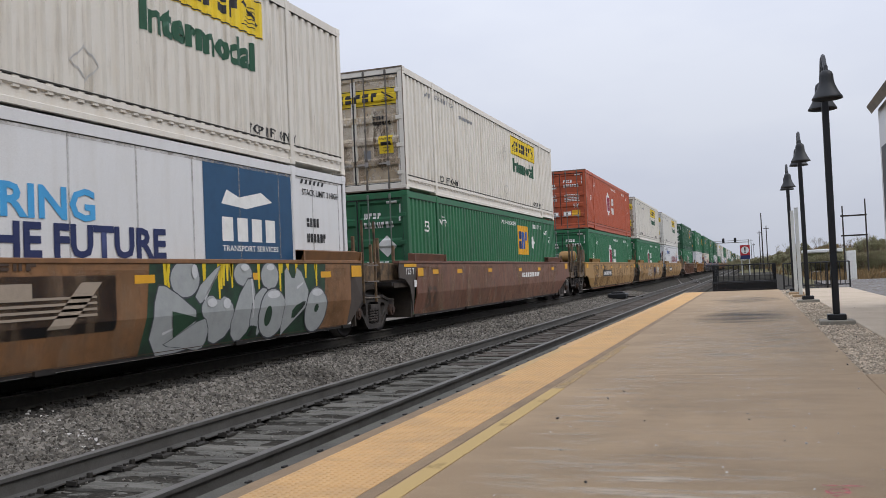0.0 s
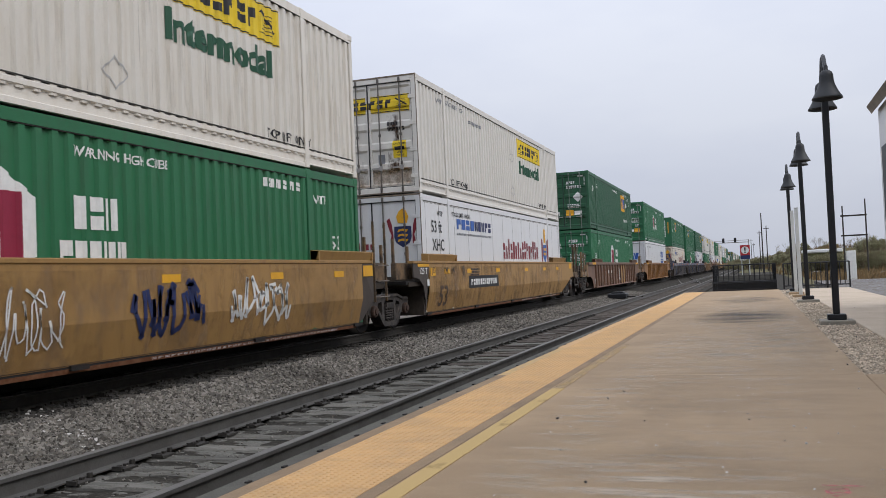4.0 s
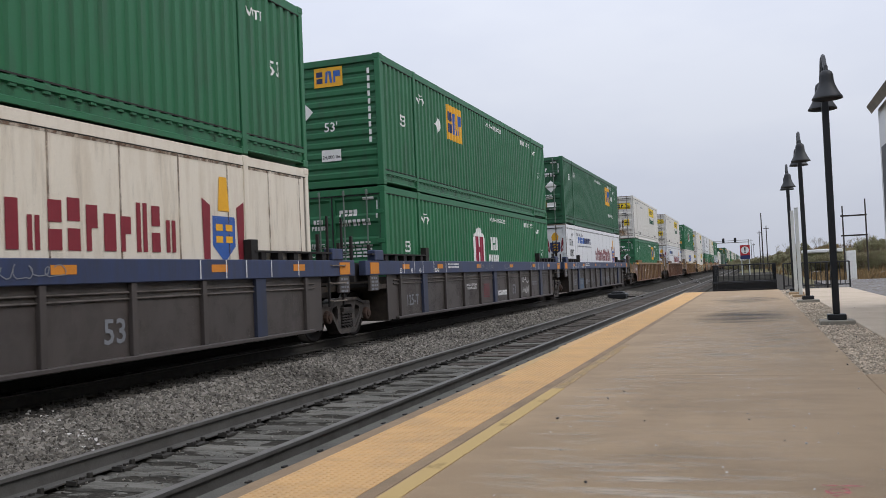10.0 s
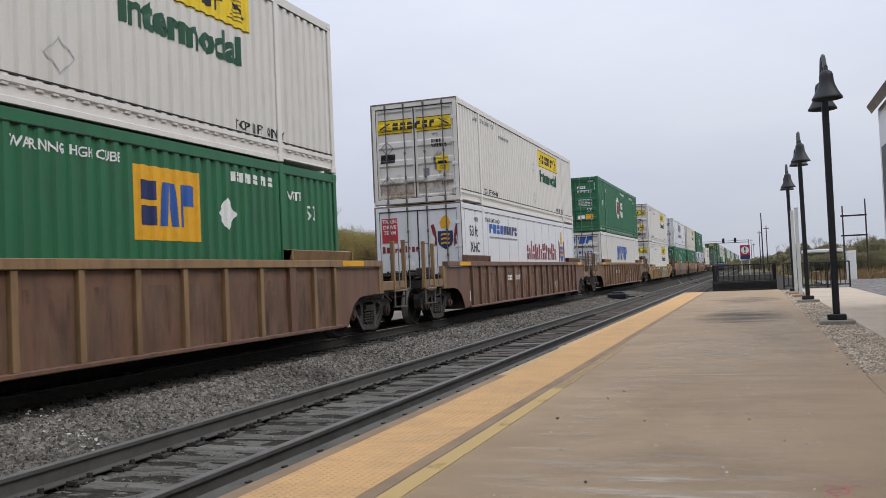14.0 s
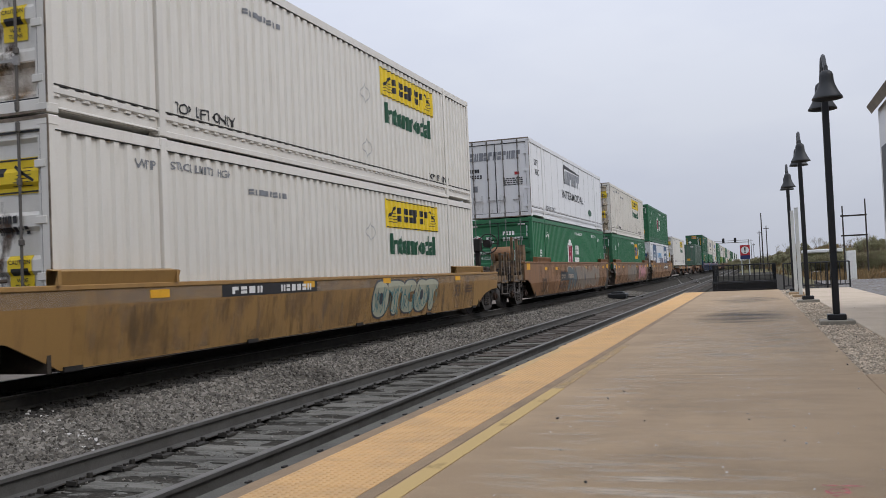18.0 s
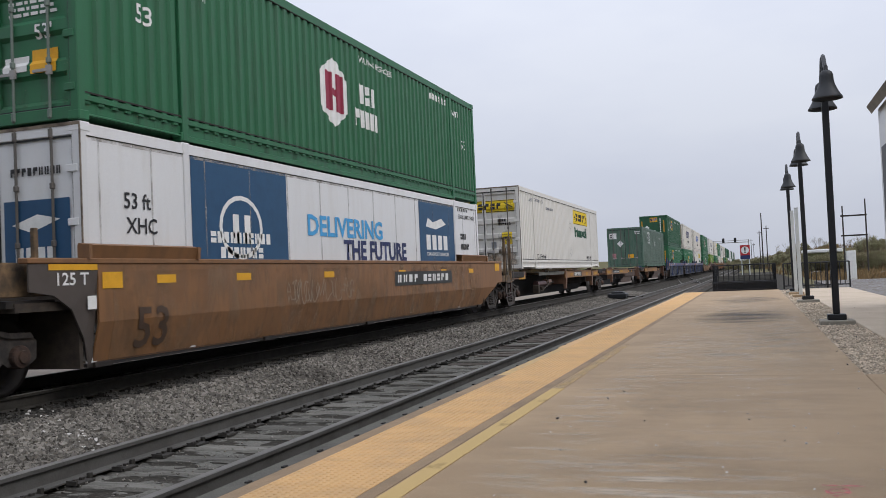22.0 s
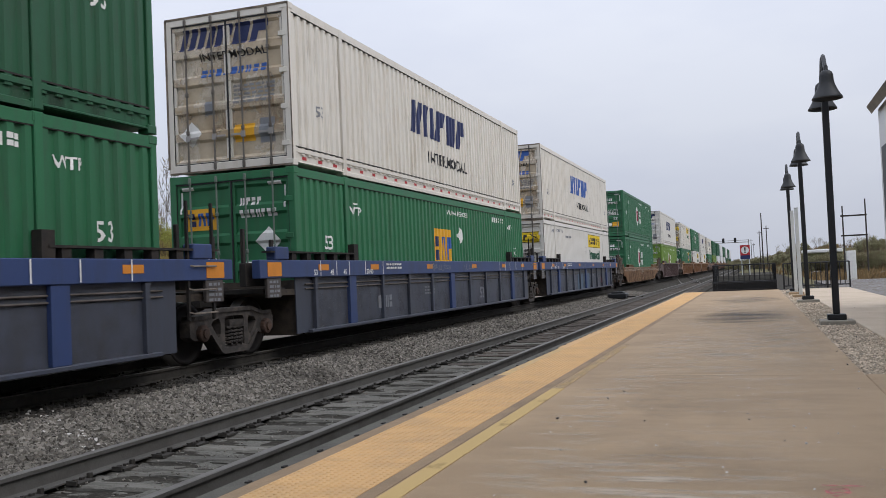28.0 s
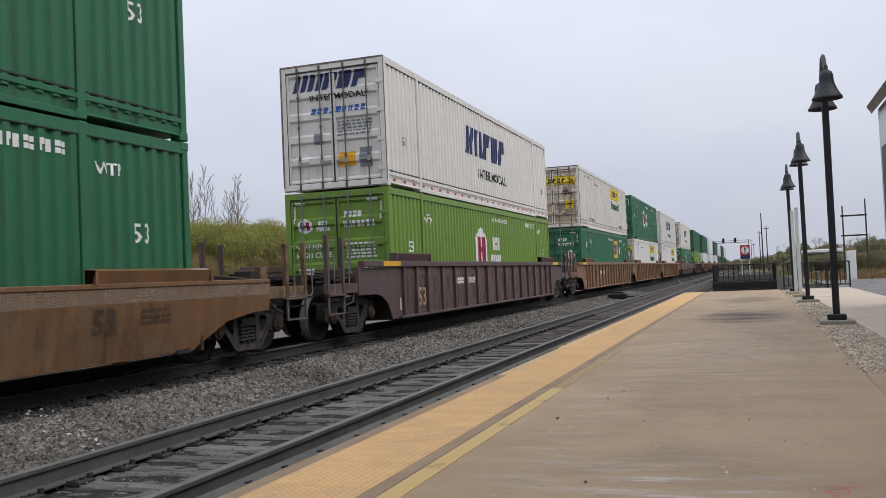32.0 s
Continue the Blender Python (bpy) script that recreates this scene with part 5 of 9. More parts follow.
def ladder_end(car, y0, sgn, mat, tall=2.0, wheel=False):
    """End platform: centre sill, cross beams, grating, and ladders with grab irons and steps; sgn -1 for the near end."""
    d = lambda a, b: (min(y0 + sgn * a, y0 + sgn * b), max(y0 + sgn * a, y0 + sgn * b))
    k = (round(y0, 2), sgn, mat.name)
    part("centre_sill", cached(("csill",) + k[:2], lambda: mesh_of(boxes((-0.42, 0.42, *d(0.15, 3.35), 0.72, 1.1), bevel=0.015), "centre_sill", M_DARK)), None, car)
    part("cross_beam", cached(("xbeam",) + k[:2], lambda: mesh_of(boxes((-1.3, 1.3, *d(3.1, 3.3), 0.9, 1.08), (-1.3, 1.3, *d(1.75, 2.0), 0.86, 1.2), (-1.28, -1.2, *d(1.9, 3.2), 0.92, 1.08), (0.6, 0.72, *d(0.2, 3.2), 1.1, 1.2)), "cross_beam", M_DARK)), None, car)
    part("grating", cached(("grating",) + k[:2], lambda: mesh_of(boxes((-1.3, 1.3, *d(2.35, 2.95), 1.2, 1.235), (-0.7, 0.5, *d(0.2, 2.3), 1.24, 1.3), bevel=0.008), "grating", M_DARK)), None, car)
    part("end_sill", cached(("esill",) + k, lambda: mesh_of(boxes((1.29, 1.36, *d(1.75, 3.3), 0.9, 1.1), (1.26, 1.38, *d(1.7, 1.92), 0.84, 1.42), (1.24, 1.4, *d(2.5, 3.25), 0.86, 0.9), bevel=0.01), "end_sill", mat)), None, car)
    part("valve_box", cached(("valve",) + k[:2], lambda: mesh_of(boxes((0.75, 1.1, *d(1.9, 2.25), 1.1, 1.4), (0.5, 1.15, *d(2.1, 2.2), 1.3, 1.36), bevel=0.03), "valve_box", M_VALVE)), None, car)
    part("pipe", cached(("epipe",) + k[:2], lambda: mesh_of(tubes([[(1.24, y0 + sgn * 0.6, 1.3), (1.24, y0 + sgn * 1.6, 1.24), (1.1, y0 + sgn * 2.3, 1.16), (1.1, y0 + sgn * 3.2, 1.14)], [(1.0, y0 + sgn * 0.4, 0.78), (1.12, y0 + sgn * 2.4, 0.74), (0.5, y0 + sgn * 3.3, 0.7)], [(1.3, y0 + sgn * 2.0, 0.9), (1.36, y0 + sgn * 2.2, 0.72), (1.3, y0 + sgn * 2.5, 0.66)]], 0.022), "pipe", M_VALVE)), None, car)
    stile = lambda h: cached(("stile", mat.name, h), lambda: mesh_of(boxes((-0.018, 0.018, -0.045, 0.045, -0.1, h - 1.0), (-0.06, 0.018, -0.045, -0.02, -0.1, h - 1.0), (-0.06, 0.018, -0.05, 0.05, h - 1.03, h - 1.0), bevel=0.006), "upright", mat))
    for x in (1.36, -1.34):
        for o, h in ((2.58, tall - 0.04), (3.22, tall)):
            p = part("upright", stile(h), None, car)
            p.location = (x, y0 + sgn * o, 1.0)
            if x > 0:
                g = part("grab_iron", cached(("grab", round(h, 2)), lambda: mesh_of(tubes([[(0, 0, h - 1.06), (0.05, 0.03, h - 1.05), (0.05, 0.15, h - 1.05), (0.05, 0.17, h - 1.08), (0.05, 0.17, -0.02), (0.05, 0.13, -0.08), (0, 0.02, -0.08)]], 0.012, 5), "grab_iron", M_IRON)), None, car)
                g.location = (x, y0 + sgn * o, 1.0)
        step = part("step", cached(("step", mat.name), lambda: mesh_of(boxes((-0.012, 0.012, -0.35, -0.29, 0.0, 0.42), (-0.012, 0.012, 0.29, 0.35, 0.0, 0.42), (-0.03, 0.03, -0.35, 0.35, -0.015, 0.012), (-0.012, 0.012, -0.35, 0.35, 0.36, 0.42)), "step", M_STEP)), None, car)
        step.location = (x, y0 + sgn * 2.9, 0.53)
    if wheel:
        part("brake_stand", cached(("stand",) + k, lambda: mesh_of(boxes((0.48, 0.62, *d(2.72, 2.9), 1.05, 2.0), (0.42, 0.7, *d(2.62, 2.84), 1.9, 2.3), (0.1, 0.14, *d(2.9, 2.94), 1.2, 2.4), (0.1, 0.42, *d(2.9, 2.94), 2.36, 2.4), (0.1, 0.42, *d(2.9, 2.94), 1.8, 1.84), bevel=0.018), "brake_stand", M_DARK)), None, car)

        def wheel_rim():
            bm = bmesh.new()
            tube(bm, [(0.31 * math.cos(q * math.tau / 24), 0, 0.31 * math.sin(q * math.tau / 24)) for q in range(25)], 0.019, 6)
            for q in range(5):
                tube(bm, [(0.05 * math.cos(q * math.tau / 5), 0, 0.05 * math.sin(q * math.tau / 5)), (0.31 * math.cos(q * math.tau / 5), 0, 0.31 * math.sin(q * math.tau / 5))], 0.014, 5)
            tube(bm, [(0, -0.2, 0), (0, 0.05, 0)], 0.13, 12)
            return mesh_of(bm, "brake_wheel", M_DARK)

        w = part("brake_wheel", cached("brake_wheel", wheel_rim), None, car)
        w.location = (0.85, y0 + sgn * 3.02, 2.14)


def reservoir(car, y, mat):
    """A brake air tank lying across the end of a car."""
    part("air_tank", cached(("tank", round(y, 1), mat.name), lambda: mesh_of(lathe([(0.06, 0.1), (0.2, 0.13), (0.25, 0.2), (0.25, 0.8), (0.2, 0.88), (0.06, 0.92)], 20, "x", (0, y, 1.86)), "air_tank", mat)), None, car)
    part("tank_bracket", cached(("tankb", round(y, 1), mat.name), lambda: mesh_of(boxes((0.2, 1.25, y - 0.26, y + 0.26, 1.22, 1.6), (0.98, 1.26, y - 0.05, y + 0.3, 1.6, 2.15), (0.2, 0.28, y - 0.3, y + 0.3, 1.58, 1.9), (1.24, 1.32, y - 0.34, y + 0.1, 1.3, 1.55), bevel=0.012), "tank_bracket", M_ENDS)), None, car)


def coupler(car, y, sgn):
    k = ("coupler", sgn)
    c = part("coupler", cached(k, lambda: mesh_of(boxes((-0.1, 0.1, min(0, sgn * 0.75), max(0, sgn * 0.75), 0.72, 0.92), (-0.16, 0.16, min(sgn * 0.6, sgn * 0.85), max(sgn * 0.6, sgn * 0.85), 0.68, 0.98), bevel=0.02), "coupler", M_DARK)), None, car)
    c.location = (0, y, 0)
    h = part("air_hose", cached(("hose", sgn), lambda: mesh_of(tubes([[(0.3, 0, 0.8), (0.3, sgn * 0.2, 0.55), (0.26, sgn * 0.5, 0.42), (0.1, sgn * 0.78, 0.5)]], 0.025), "air_hose", M_BLACK)), None, car)
    h.location = (0, y, 0)


def lay_on_plate(bm, x, proud=0.004, fold=None, slope=0.13):
    """Moves a flat marking onto a car's side, round its fold where it has one."""
    if fold:
        vs = [w.co.y for w in bm.verts]
        if min(vs) < fold < max(vs):
            bmesh.ops.bisect_plane(bm, geom=bm.verts[:] + bm.edges[:] + bm.faces[:], plane_co=(0, fold, 0), plane_no=(0, 1, 0), dist=1e-5)
    for w in bm.verts:
        u, v = w.co.x, w.co.y
        w.co = (x + proud - (slope * max(0, fold - v) / (fold - 0.26) if fold else 0), u, v)
    return bm


def car_marks(car, x, marks, fold=None, slope=0.13):
    for i, (key, mat, make) in enumerate(marks):
        proud = 0.0066 + 0.0005 * int(key[5:7]) if key.startswith("layer") else 0.016 if key.startswith("holes") else 0.002 + 0.0005 * i if key.startswith("grime") else 0.0095 if key.startswith("tagline") else 0.005 if key.startswith("tag") else 0.0065 if key.startswith("drip") else 0.0125
        part("marking", cached(("carmark", round(x, 3), fold, key, mat.name), lambda: mesh_of(lay_on_plate(make(), x, proud, fold, slope), "marking", mat)), None, car)


def ring_of(f, g):
    """An outline grown by g about its middle."""
    cx, cz = sum(p[0] for p in f) / len(f), sum(p[1] for p in f) / len(f)
    r = max(math.hypot(p[0] - cx, p[1] - cz) for p in f)
    return tuple((cx + (a - cx) * (1 + g / r), cz + (b - cz) * (1 + g / r)) for a, b in f)


def filled(polys, v, h):
    """Flat triangles for outlines that may be hollow-sided, kept between v and v + h."""
    bm = shapes(*[tuple((a, min(v + h, max(v, b))) for a, b in p) for p in polys])
    bmesh.ops.triangulate(bm, faces=bm.faces[:])
    return bm


def rounded(p, n=2):
    """Cuts the corners of an outline, n times over."""
    for _ in range(n):
        q = []
        for (a, b), (c, d) in zip(p, p[1:] + p[:1]):
            q += [(a * 0.75 + c * 0.25, b * 0.75 + d * 0.25), (a * 0.25 + c * 0.75, b * 0.25 + d * 0.75)]
        p = q
    return p


# fat sprayed forms in a unit cell: outlines and the gaps cut into them
FORMS = [
    ([(0.0, 0.05), (0.9, 0.0), (1.05, 0.3), (0.45, 0.34), (0.4, 0.62), (1.0, 0.66), (1.0, 0.98), (0.1, 1.0), (-0.05, 0.5)], []),
    ([(0.1, 0.02), (0.8, 0.0), (1.05, 0.5), (0.85, 0.98), (0.15, 1.0), (-0.05, 0.5)], [[(0.4, 0.35), (0.62, 0.35), (0.6, 0.68), (0.38, 0.68)]]),
    ([(0.0, 0.0), (0.35, 0.04), (0.4, 0.5), (0.65, 0.1), (1.0, 0.0), (1.02, 1.0), (0.68, 0.96), (0.66, 0.6), (0.4, 0.98), (0.02, 1.0)], []),
    ([(0.25, 0.0), (0.7, 0.02), (0.66, 0.62), (1.05, 0.68), (1.0, 0.98), (-0.05, 1.0), (-0.02, 0.7), (0.3, 0.64)], []),
    ([(0.0, 0.02), (0.34, 0.0), (0.36, 0.36), (0.66, 0.02), (1.08, 0.04), (0.7, 0.5), (1.04, 0.94), (0.64, 1.0), (0.36, 0.66), (0.32, 1.0), (-0.04, 0.96)], []),
    ([(0.15, 0.0), (0.5, 0.3), (0.8, 0.0), (1.1, 0.98), (0.8, 1.0), (0.66, 0.6), (0.48, 0.9), (0.3, 0.6), (0.16, 1.0), (-0.1, 0.96)], []),
]


def graffiti(u, v, w, h, seed):
    """Fat sprayed forms, shoulder to shoulder: a wide pale rim, a fill, and the gaps and creases in them."""
    rnd = random.Random(seed)
    n = max(2, round(w / 0.85))
    outs, gaps, creases = [], [], []
    for i in range(n):
        form, cut = rnd.choice(FORMS)
        cw, lean, drop = w / n * rnd.uniform(1.0, 1.15), rnd.uniform(-0.15, 0.25), rnd.uniform(0.0, 0.08)
        lay = lambda p: [(u + i * w / n + cw * a + lean * b * 0.5, v + h * (0.06 + drop + (0.86 - drop) * b)) for a, b in p]
        outs.append(rounded(lay(form)))
        gaps += [rounded(lay(c)) for c in cut]
        x, z = u + (i + 0.25) * w / n, v + h * rnd.uniform(0.2, 0.5)
        creases.append([(x, z), (x + 0.03, z), (x + 0.06 + lean * 0.3, z + h * 0.3), (x + 0.045 + lean * 0.3, z + h * 0.32)])
    return (lambda: filled([ring_of(p, 0.05) for p in outs], v, h)), (lambda: filled(outs, v, h)), (lambda: filled(gaps + creases, v, h))


def puffy(u, v, w, h, seed):
    """Sprayed silver rings, balls and spikes over a dark green cloud with yellow drips."""
    rnd = random.Random(seed)
    k = w / 5.0
    P = lambda *pts: [(u + a * k, v + h * b) for a, b in pts]
    round_form = lambda a, b, ra, rb: [(u + (a + ra * math.cos(q * math.tau / 22)) * k, v + h * (b + rb * math.sin(q * math.tau / 22))) for q in range(22)]
    forms = [
        rounded(P((1.66, 0.99), (0.92, 0.64), (1.13, 0.48), (1.46, 0.79)), 1),
        round_form(0.75, 0.8, 0.33, 0.2),
        rounded(P((0.1, 0.74), (0.38, 0.72), (1.16, 0.36), (0.5, 0.15), (0.9, 0.08), (0.85, 0.01), (0.0, 0.0)), 1),
        rounded(P((0.5, 0.15), (1.2, 0.37), (1.35, 0.28), (1.3, 0.02), (1.08, 0.0), (0.85, 0.04), (0.3, 0.1)), 1),
        rounded(P((1.13, 0.53), (1.35, 0.62), (1.53, 0.53), (1.72, 0.6), (1.95, 0.44), (1.9, 0.14), (1.41, 0.01), (1.3, 0.31), (1.1, 0.4)), 1),
        round_form(2.21, 0.84, 0.25, 0.14),
        rounded(P((2.46, 0.86), (1.98, 0.51), (1.88, 0.16), (2.13, 0.0), (2.46, 0.17), (2.56, 0.53)), 1),
        round_form(3.0, 0.81, 0.27, 0.17),
        rounded(P((2.44, 0.53), (2.86, 0.7), (2.95, 0.49), (2.76, 0.02), (2.54, 0.21), (2.42, 0.19)), 1),
        round_form(3.09, 0.33, 0.42, 0.31),
        rounded(P((3.48, 0.99), (3.78, 0.7), (3.93, 0.98), (4.4, 0.46), (3.6, 0.1), (3.42, 0.0), (3.46, 0.51)), 1),
        round_form(4.6, 0.32, 0.4, 0.31),
    ]
    glints = [round_form(0.96, 0.88, 0.07, 0.08), round_form(2.26, 0.92, 0.12, 0.04), round_form(3.02, 0.92, 0.12, 0.04), round_form(3.1, 0.57, 0.2, 0.05), round_form(4.62, 0.56, 0.2, 0.05), round_form(1.36, 0.52, 0.12, 0.05), round_form(1.74, 0.5, 0.1, 0.06), P((1.6, 0.93), (1.5, 0.82), (1.16, 0.56), (1.2, 0.56)), P((2.42, 0.78), (2.46, 0.78), (2.5, 0.3), (2.47, 0.3)), P((3.88, 0.66), (4.12, 0.72), (4.1, 0.69), (3.88, 0.62)), P((0.26, 0.24), (0.5, 0.28), (0.5, 0.26), (0.27, 0.21))]
    eyes = [P((0.42, 0.46), (1.05, 0.36), (0.52, 0.17)), rounded(P((3.71, 0.38), (4.18, 0.47), (4.12, 0.38), (3.74, 0.19)), 1), round_form(2.95, 0.3, 0.11, 0.13), round_form(4.6, 0.34, 0.08, 0.06), P((2.54, 0.2), (2.66, 0.18), (2.66, 0.05), (2.4, 0.08))]

    def cloud():
        top = [(u + w * q / 14, v + h * rnd.uniform(0.94, 1.0)) for q in range(15)]
        low = [(u + w * q / 14 - 0.15, v + h * rnd.uniform(0.0, 0.05)) for q in range(14, -1, -1)]
        return shapes(tuple(low + top))

    def drips():
        out = []
        for q in range(18):
            x, l = u + 0.3 + rnd.uniform(0, w - 0.6), rnd.uniform(0.15, 0.55)
            out.append(((x - 0.045, v + h * 0.98), (x + 0.045, v + h * 0.98), (x + 0.018, v + h * 0.98 - l), (x - 0.018, v + h * 0.98 - l)))
        return shapes(*out)
    layers = []
    for q, f in enumerate(forms):
        layers += [("layer%02d_rim" % (2 * q), D_SHADE, lambda f=f: filled([ring_of(f, 0.03)], v, h)), ("layer%02d_fill" % (2 * q + 1), D_GRAFFITI, lambda f=f: filled([f], v, h))]
    return [("tag_cloud%d" % seed, D_CLOUD, cloud), ("drip%d" % seed, D_YELLOW, drips), *layers, ("layer26_glint", D_GLINT, lambda: filled(glints, v, h)), ("layer27_eye", D_CLOUD, lambda: filled(eyes, v, h))]


def scribble(u, v, w, h, seed, t=0.02):
    """Thin sprayed loops and strokes that run on from one another."""
    def make():
        rnd = random.Random(seed)
        out = []
        n = max(4, int(w / 0.13))
        last = (u, v + h * 0.5)
        for i in range(n):
            cu = u + (i + 0.5) * w / n
            a0, rx, rz = rnd.uniform(0, 6.28), w / n * rnd.uniform(0.4, 1.0), h * rnd.uniform(0.2, 0.48)
            pts = [last] + [(cu + rx * math.cos(a0 + q * 0.6), v + h / 2 + h * rnd.uniform(-0.06, 0.06) + rz * math.sin(a0 + q * 0.6)) for q in range(int(rnd.uniform(4, 10)))]
            last = pts[-1]
            for p, r in zip(pts, pts[1:]):
                nx, nz = -(r[1] - p[1]), r[0] - p[0]
                k = t / max(1e-6, math.hypot(nx, nz))
                out.append((p, r, (r[0] + nx * k, r[1] + nz * k), (p[0] + nx * k, p[1] + nz * k)))
        return shapes(*out)
    return make


def guide_lip(s, y0, y1, mat, raised):
    """A flared plate that guides the load into the well; on some cars a raised shelf with a tall stop."""
    bm = bmesh.new()
    outer = [(1.42, 1.545), (1.47, 1.70), (1.31, 1.73), (1.31, 1.545)]
    if not raised:
        y0, y1 = (-0.1, y1) if y0 < 5 else (y0, LONG + 0.3)
    if raised:
        outer = [(1.45, 1.66), (1.45, 1.69), (1.28, 1.69), (1.28, 1.66)]
        y0, y1 = (-1.15, y1) if y0 < 5 else (y0, LONG + 1.15)
    a = [bm.verts.new((s * x, y0, z)) for x, z in outer]
    b = [bm.verts.new((s * x, y1, z)) for x, z in outer]
    for i in range(4):
        bm.faces.new((a[i], a[(i + 1) % 4], b[(i + 1) % 4], b[i]))
    bm.faces.new(a)
    bm.faces.new(b[::-1])
    if raised:
        for q in range(6):
            y = y0 + (y1 - y0) * (0.1 + 0.16 * q)
            box(bm, *sorted((s * 1.3, s * 1.43)), y - 0.12, y + 0.03, 1.54, 1.665)
        y = y1 if y0 < 5 else y0
        box(bm, *sorted((s * 1.3, s * 1.44)), y - 0.1, y + 0.1, 1.54, 1.86)
    else:
        for y in (y0, y1 - 0.09):
            box(bm, *sorted((s * 1.3, s * 1.475)), y, y + 0.05, 1.54, 1.71)
    bmesh.ops.recalc_face_normals(bm, faces=bm.faces[:])
    return mesh_of(bm, "guide_lip", mat)


def well_car(style, mat, label, ends=(True, True), art=(False, False), brake="", chord=None, marks=()):
    """A container well car: sides, ribs, chords, floor, end platforms, trucks and wheels."""
    car = thing("well_car", label, "rail car", "container cars of the train")
    chord = chord or mat
    long_end = 1.76 if style == "ribbed" else 1.98
    over = tuple(long_end if e else 1.5 for e in ends)
    ribbed = style in ("ribbed", "blue")
    top, fold, slope = (1.22, 0.98, 0.11) if style == "low" else (1.53, 0.78, 0.13)
    for s in (1, -1):
        if ribbed:
            cut = "arch" if style == "ribbed" else "slope"
            part("side_plate", cached(("plate", style, mat.name, s), lambda: mesh_of(side_plate(1.4, 0.27, cut, 1.36 if s > 0 else -1.34), "side_plate", mat)), None, car)
            h = 0.13 if style == "ribbed" else 0.30
            a, b = sorted((s * 1.30, s * 1.45))
            part("top_chord", cached(("chord", style, chord.name, s, over), lambda: mesh_of(boxes((a, b, -over[0], LONG + over[1], 1.54 - h, 1.54), bevel=0.01), "top_chord", chord)), None, car)
            part("bottom_chord", cached(("bchord", style, mat.name, s), lambda: mesh_of(boxes((a, b, 0.2, LONG - 0.2, 0.26, 0.32), bevel=0.01), "bottom_chord", mat)), None, car)
            if s < 0:
                continue
            if style == "blue":
                for z in (1.04, 1.12):
                    part("pipe", cached(("pipe", z), lambda: mesh_of(tubes([[(1.38, 0.1, z), (1.38, LONG - 0.1, z)]], 0.014), "pipe", M_STEP)), None, car)
            n = 17 if style == "ribbed" else 11
            for i in range(n):
                y = 0.45 + i * (LONG - 0.9) / (n - 1)
                if style == "ribbed":
                    y = 2.07 + (i - 2) * 1.001 if 1 < i < n - 2 else (0.45, 1.25, 0, 14.9, 15.7)[min(i, i - n + 5 if i > 2 else i)]
                wide = (0.2 if style == "ribbed" else 0.3) if i in ((2, n - 3) if style == "ribbed" else (1, 5, 9)) else 0.1
                rm = (BLUE_CAR if mat is BLUE_GREY else BLUE_DULL) if style == "blue" and i in (1, 5, 9) else chord if (style == "ribbed" and wide < 0.15) else mat
                r = part("rib", cached(("rib", rm.name, s, wide, style), lambda: mesh_of(boxes((min(s * 1.36, s * 1.43), max(s * 1.36, s * 1.43), -wide / 2, wide / 2, 0.32, 1.54 - h), bevel=0.006), "rib", rm)), None, car)
                r.location.y = y
        else:
            # the far side is car paint too, coloured dark for shade and dirt inside
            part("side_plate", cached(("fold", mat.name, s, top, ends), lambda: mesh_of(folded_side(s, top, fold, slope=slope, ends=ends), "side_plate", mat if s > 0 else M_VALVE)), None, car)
            a, b = sorted((s * 1.29, s * 1.44))
            part("top_chord", cached(("schord", mat.name, s, top, ends), lambda: mesh_of(boxes((a, b, -1.9 if ends[0] else -1.0, LONG + (1.9 if ends[1] else 0.33), top - 0.05, top + 0.015), bevel=0.01), "top_chord", chord)), None, car)
        # guide lips over the ends of the load
        for y0, y1 in ((0.1, 2.15), (LONG - 2.15, LONG - 0.1)):
            a, b = sorted((s * 1.31, s * 1.42))
            lip_mat = M_DARK if style == "blue" else chord
            g = part("guide_lip", cached(("lip", lip_mat.name, s, y0, style == "blue"), lambda: guide_lip(s, y0, y1, lip_mat, style == "blue")), None, car)
            g.location.z = top - 1.53
    part("well_floor", cached(("floor", mat.name), lambda: mesh_of(boxes((-1.3, 1.3, 0.0, LONG, 0.25, 0.29), *[(-1.34, 1.34, y, y + 0.3, 0.24, 0.298) for y in (0.1, 4, 8, 12, 15.7)]), "well_floor", M_DARK)), None, car)
    for y, sgn, i in ((0, -1, 0), (LONG, 1, 1)):
        # bulkheads get the same dark colour, inner shade included
        part("end_bulkhead", cached(("bulk", mat.name, i), lambda: mesh_of(boxes((-1.34, 1.34, min(y + sgn * 0.1, y + sgn * 0.16), max(y + sgn * 0.1, y + sgn * 0.16), 0.25, 1.2), (-1.34, 1.34, min(y + sgn * 0.1, y + sgn * 1.1), max(y + sgn * 0.1, y + sgn * 1.1), 0.95, 1.05)), "end_bulkhead", M_VALVE)), None, car)
        if style == "smooth" and not ends[i]:
            key = ("bracket", i)

            def bracket():
                bm = bmesh.new()
                o = [(-0.98, 1.48), (0.1, 1.48), (0.1, 0.24), (0.02, 0.28), (-0.12, 0.6), (-0.35, 0.95), (-0.62, 1.12), (-0.98, 1.17)]
                if i == 1:
                    o = [(-0.2, 1.48), (0.33, 1.48), (0.33, 0.75), (0.12, 0.52), (-0.02, 0.36), (-0.2, 0.3)]
                prism(bm, [(y + q, z) for q, z in o], 1.40, 1.424)
                bmesh.ops.triangulate(bm, faces=[f for f in bm.faces if len(f.verts) > 4])
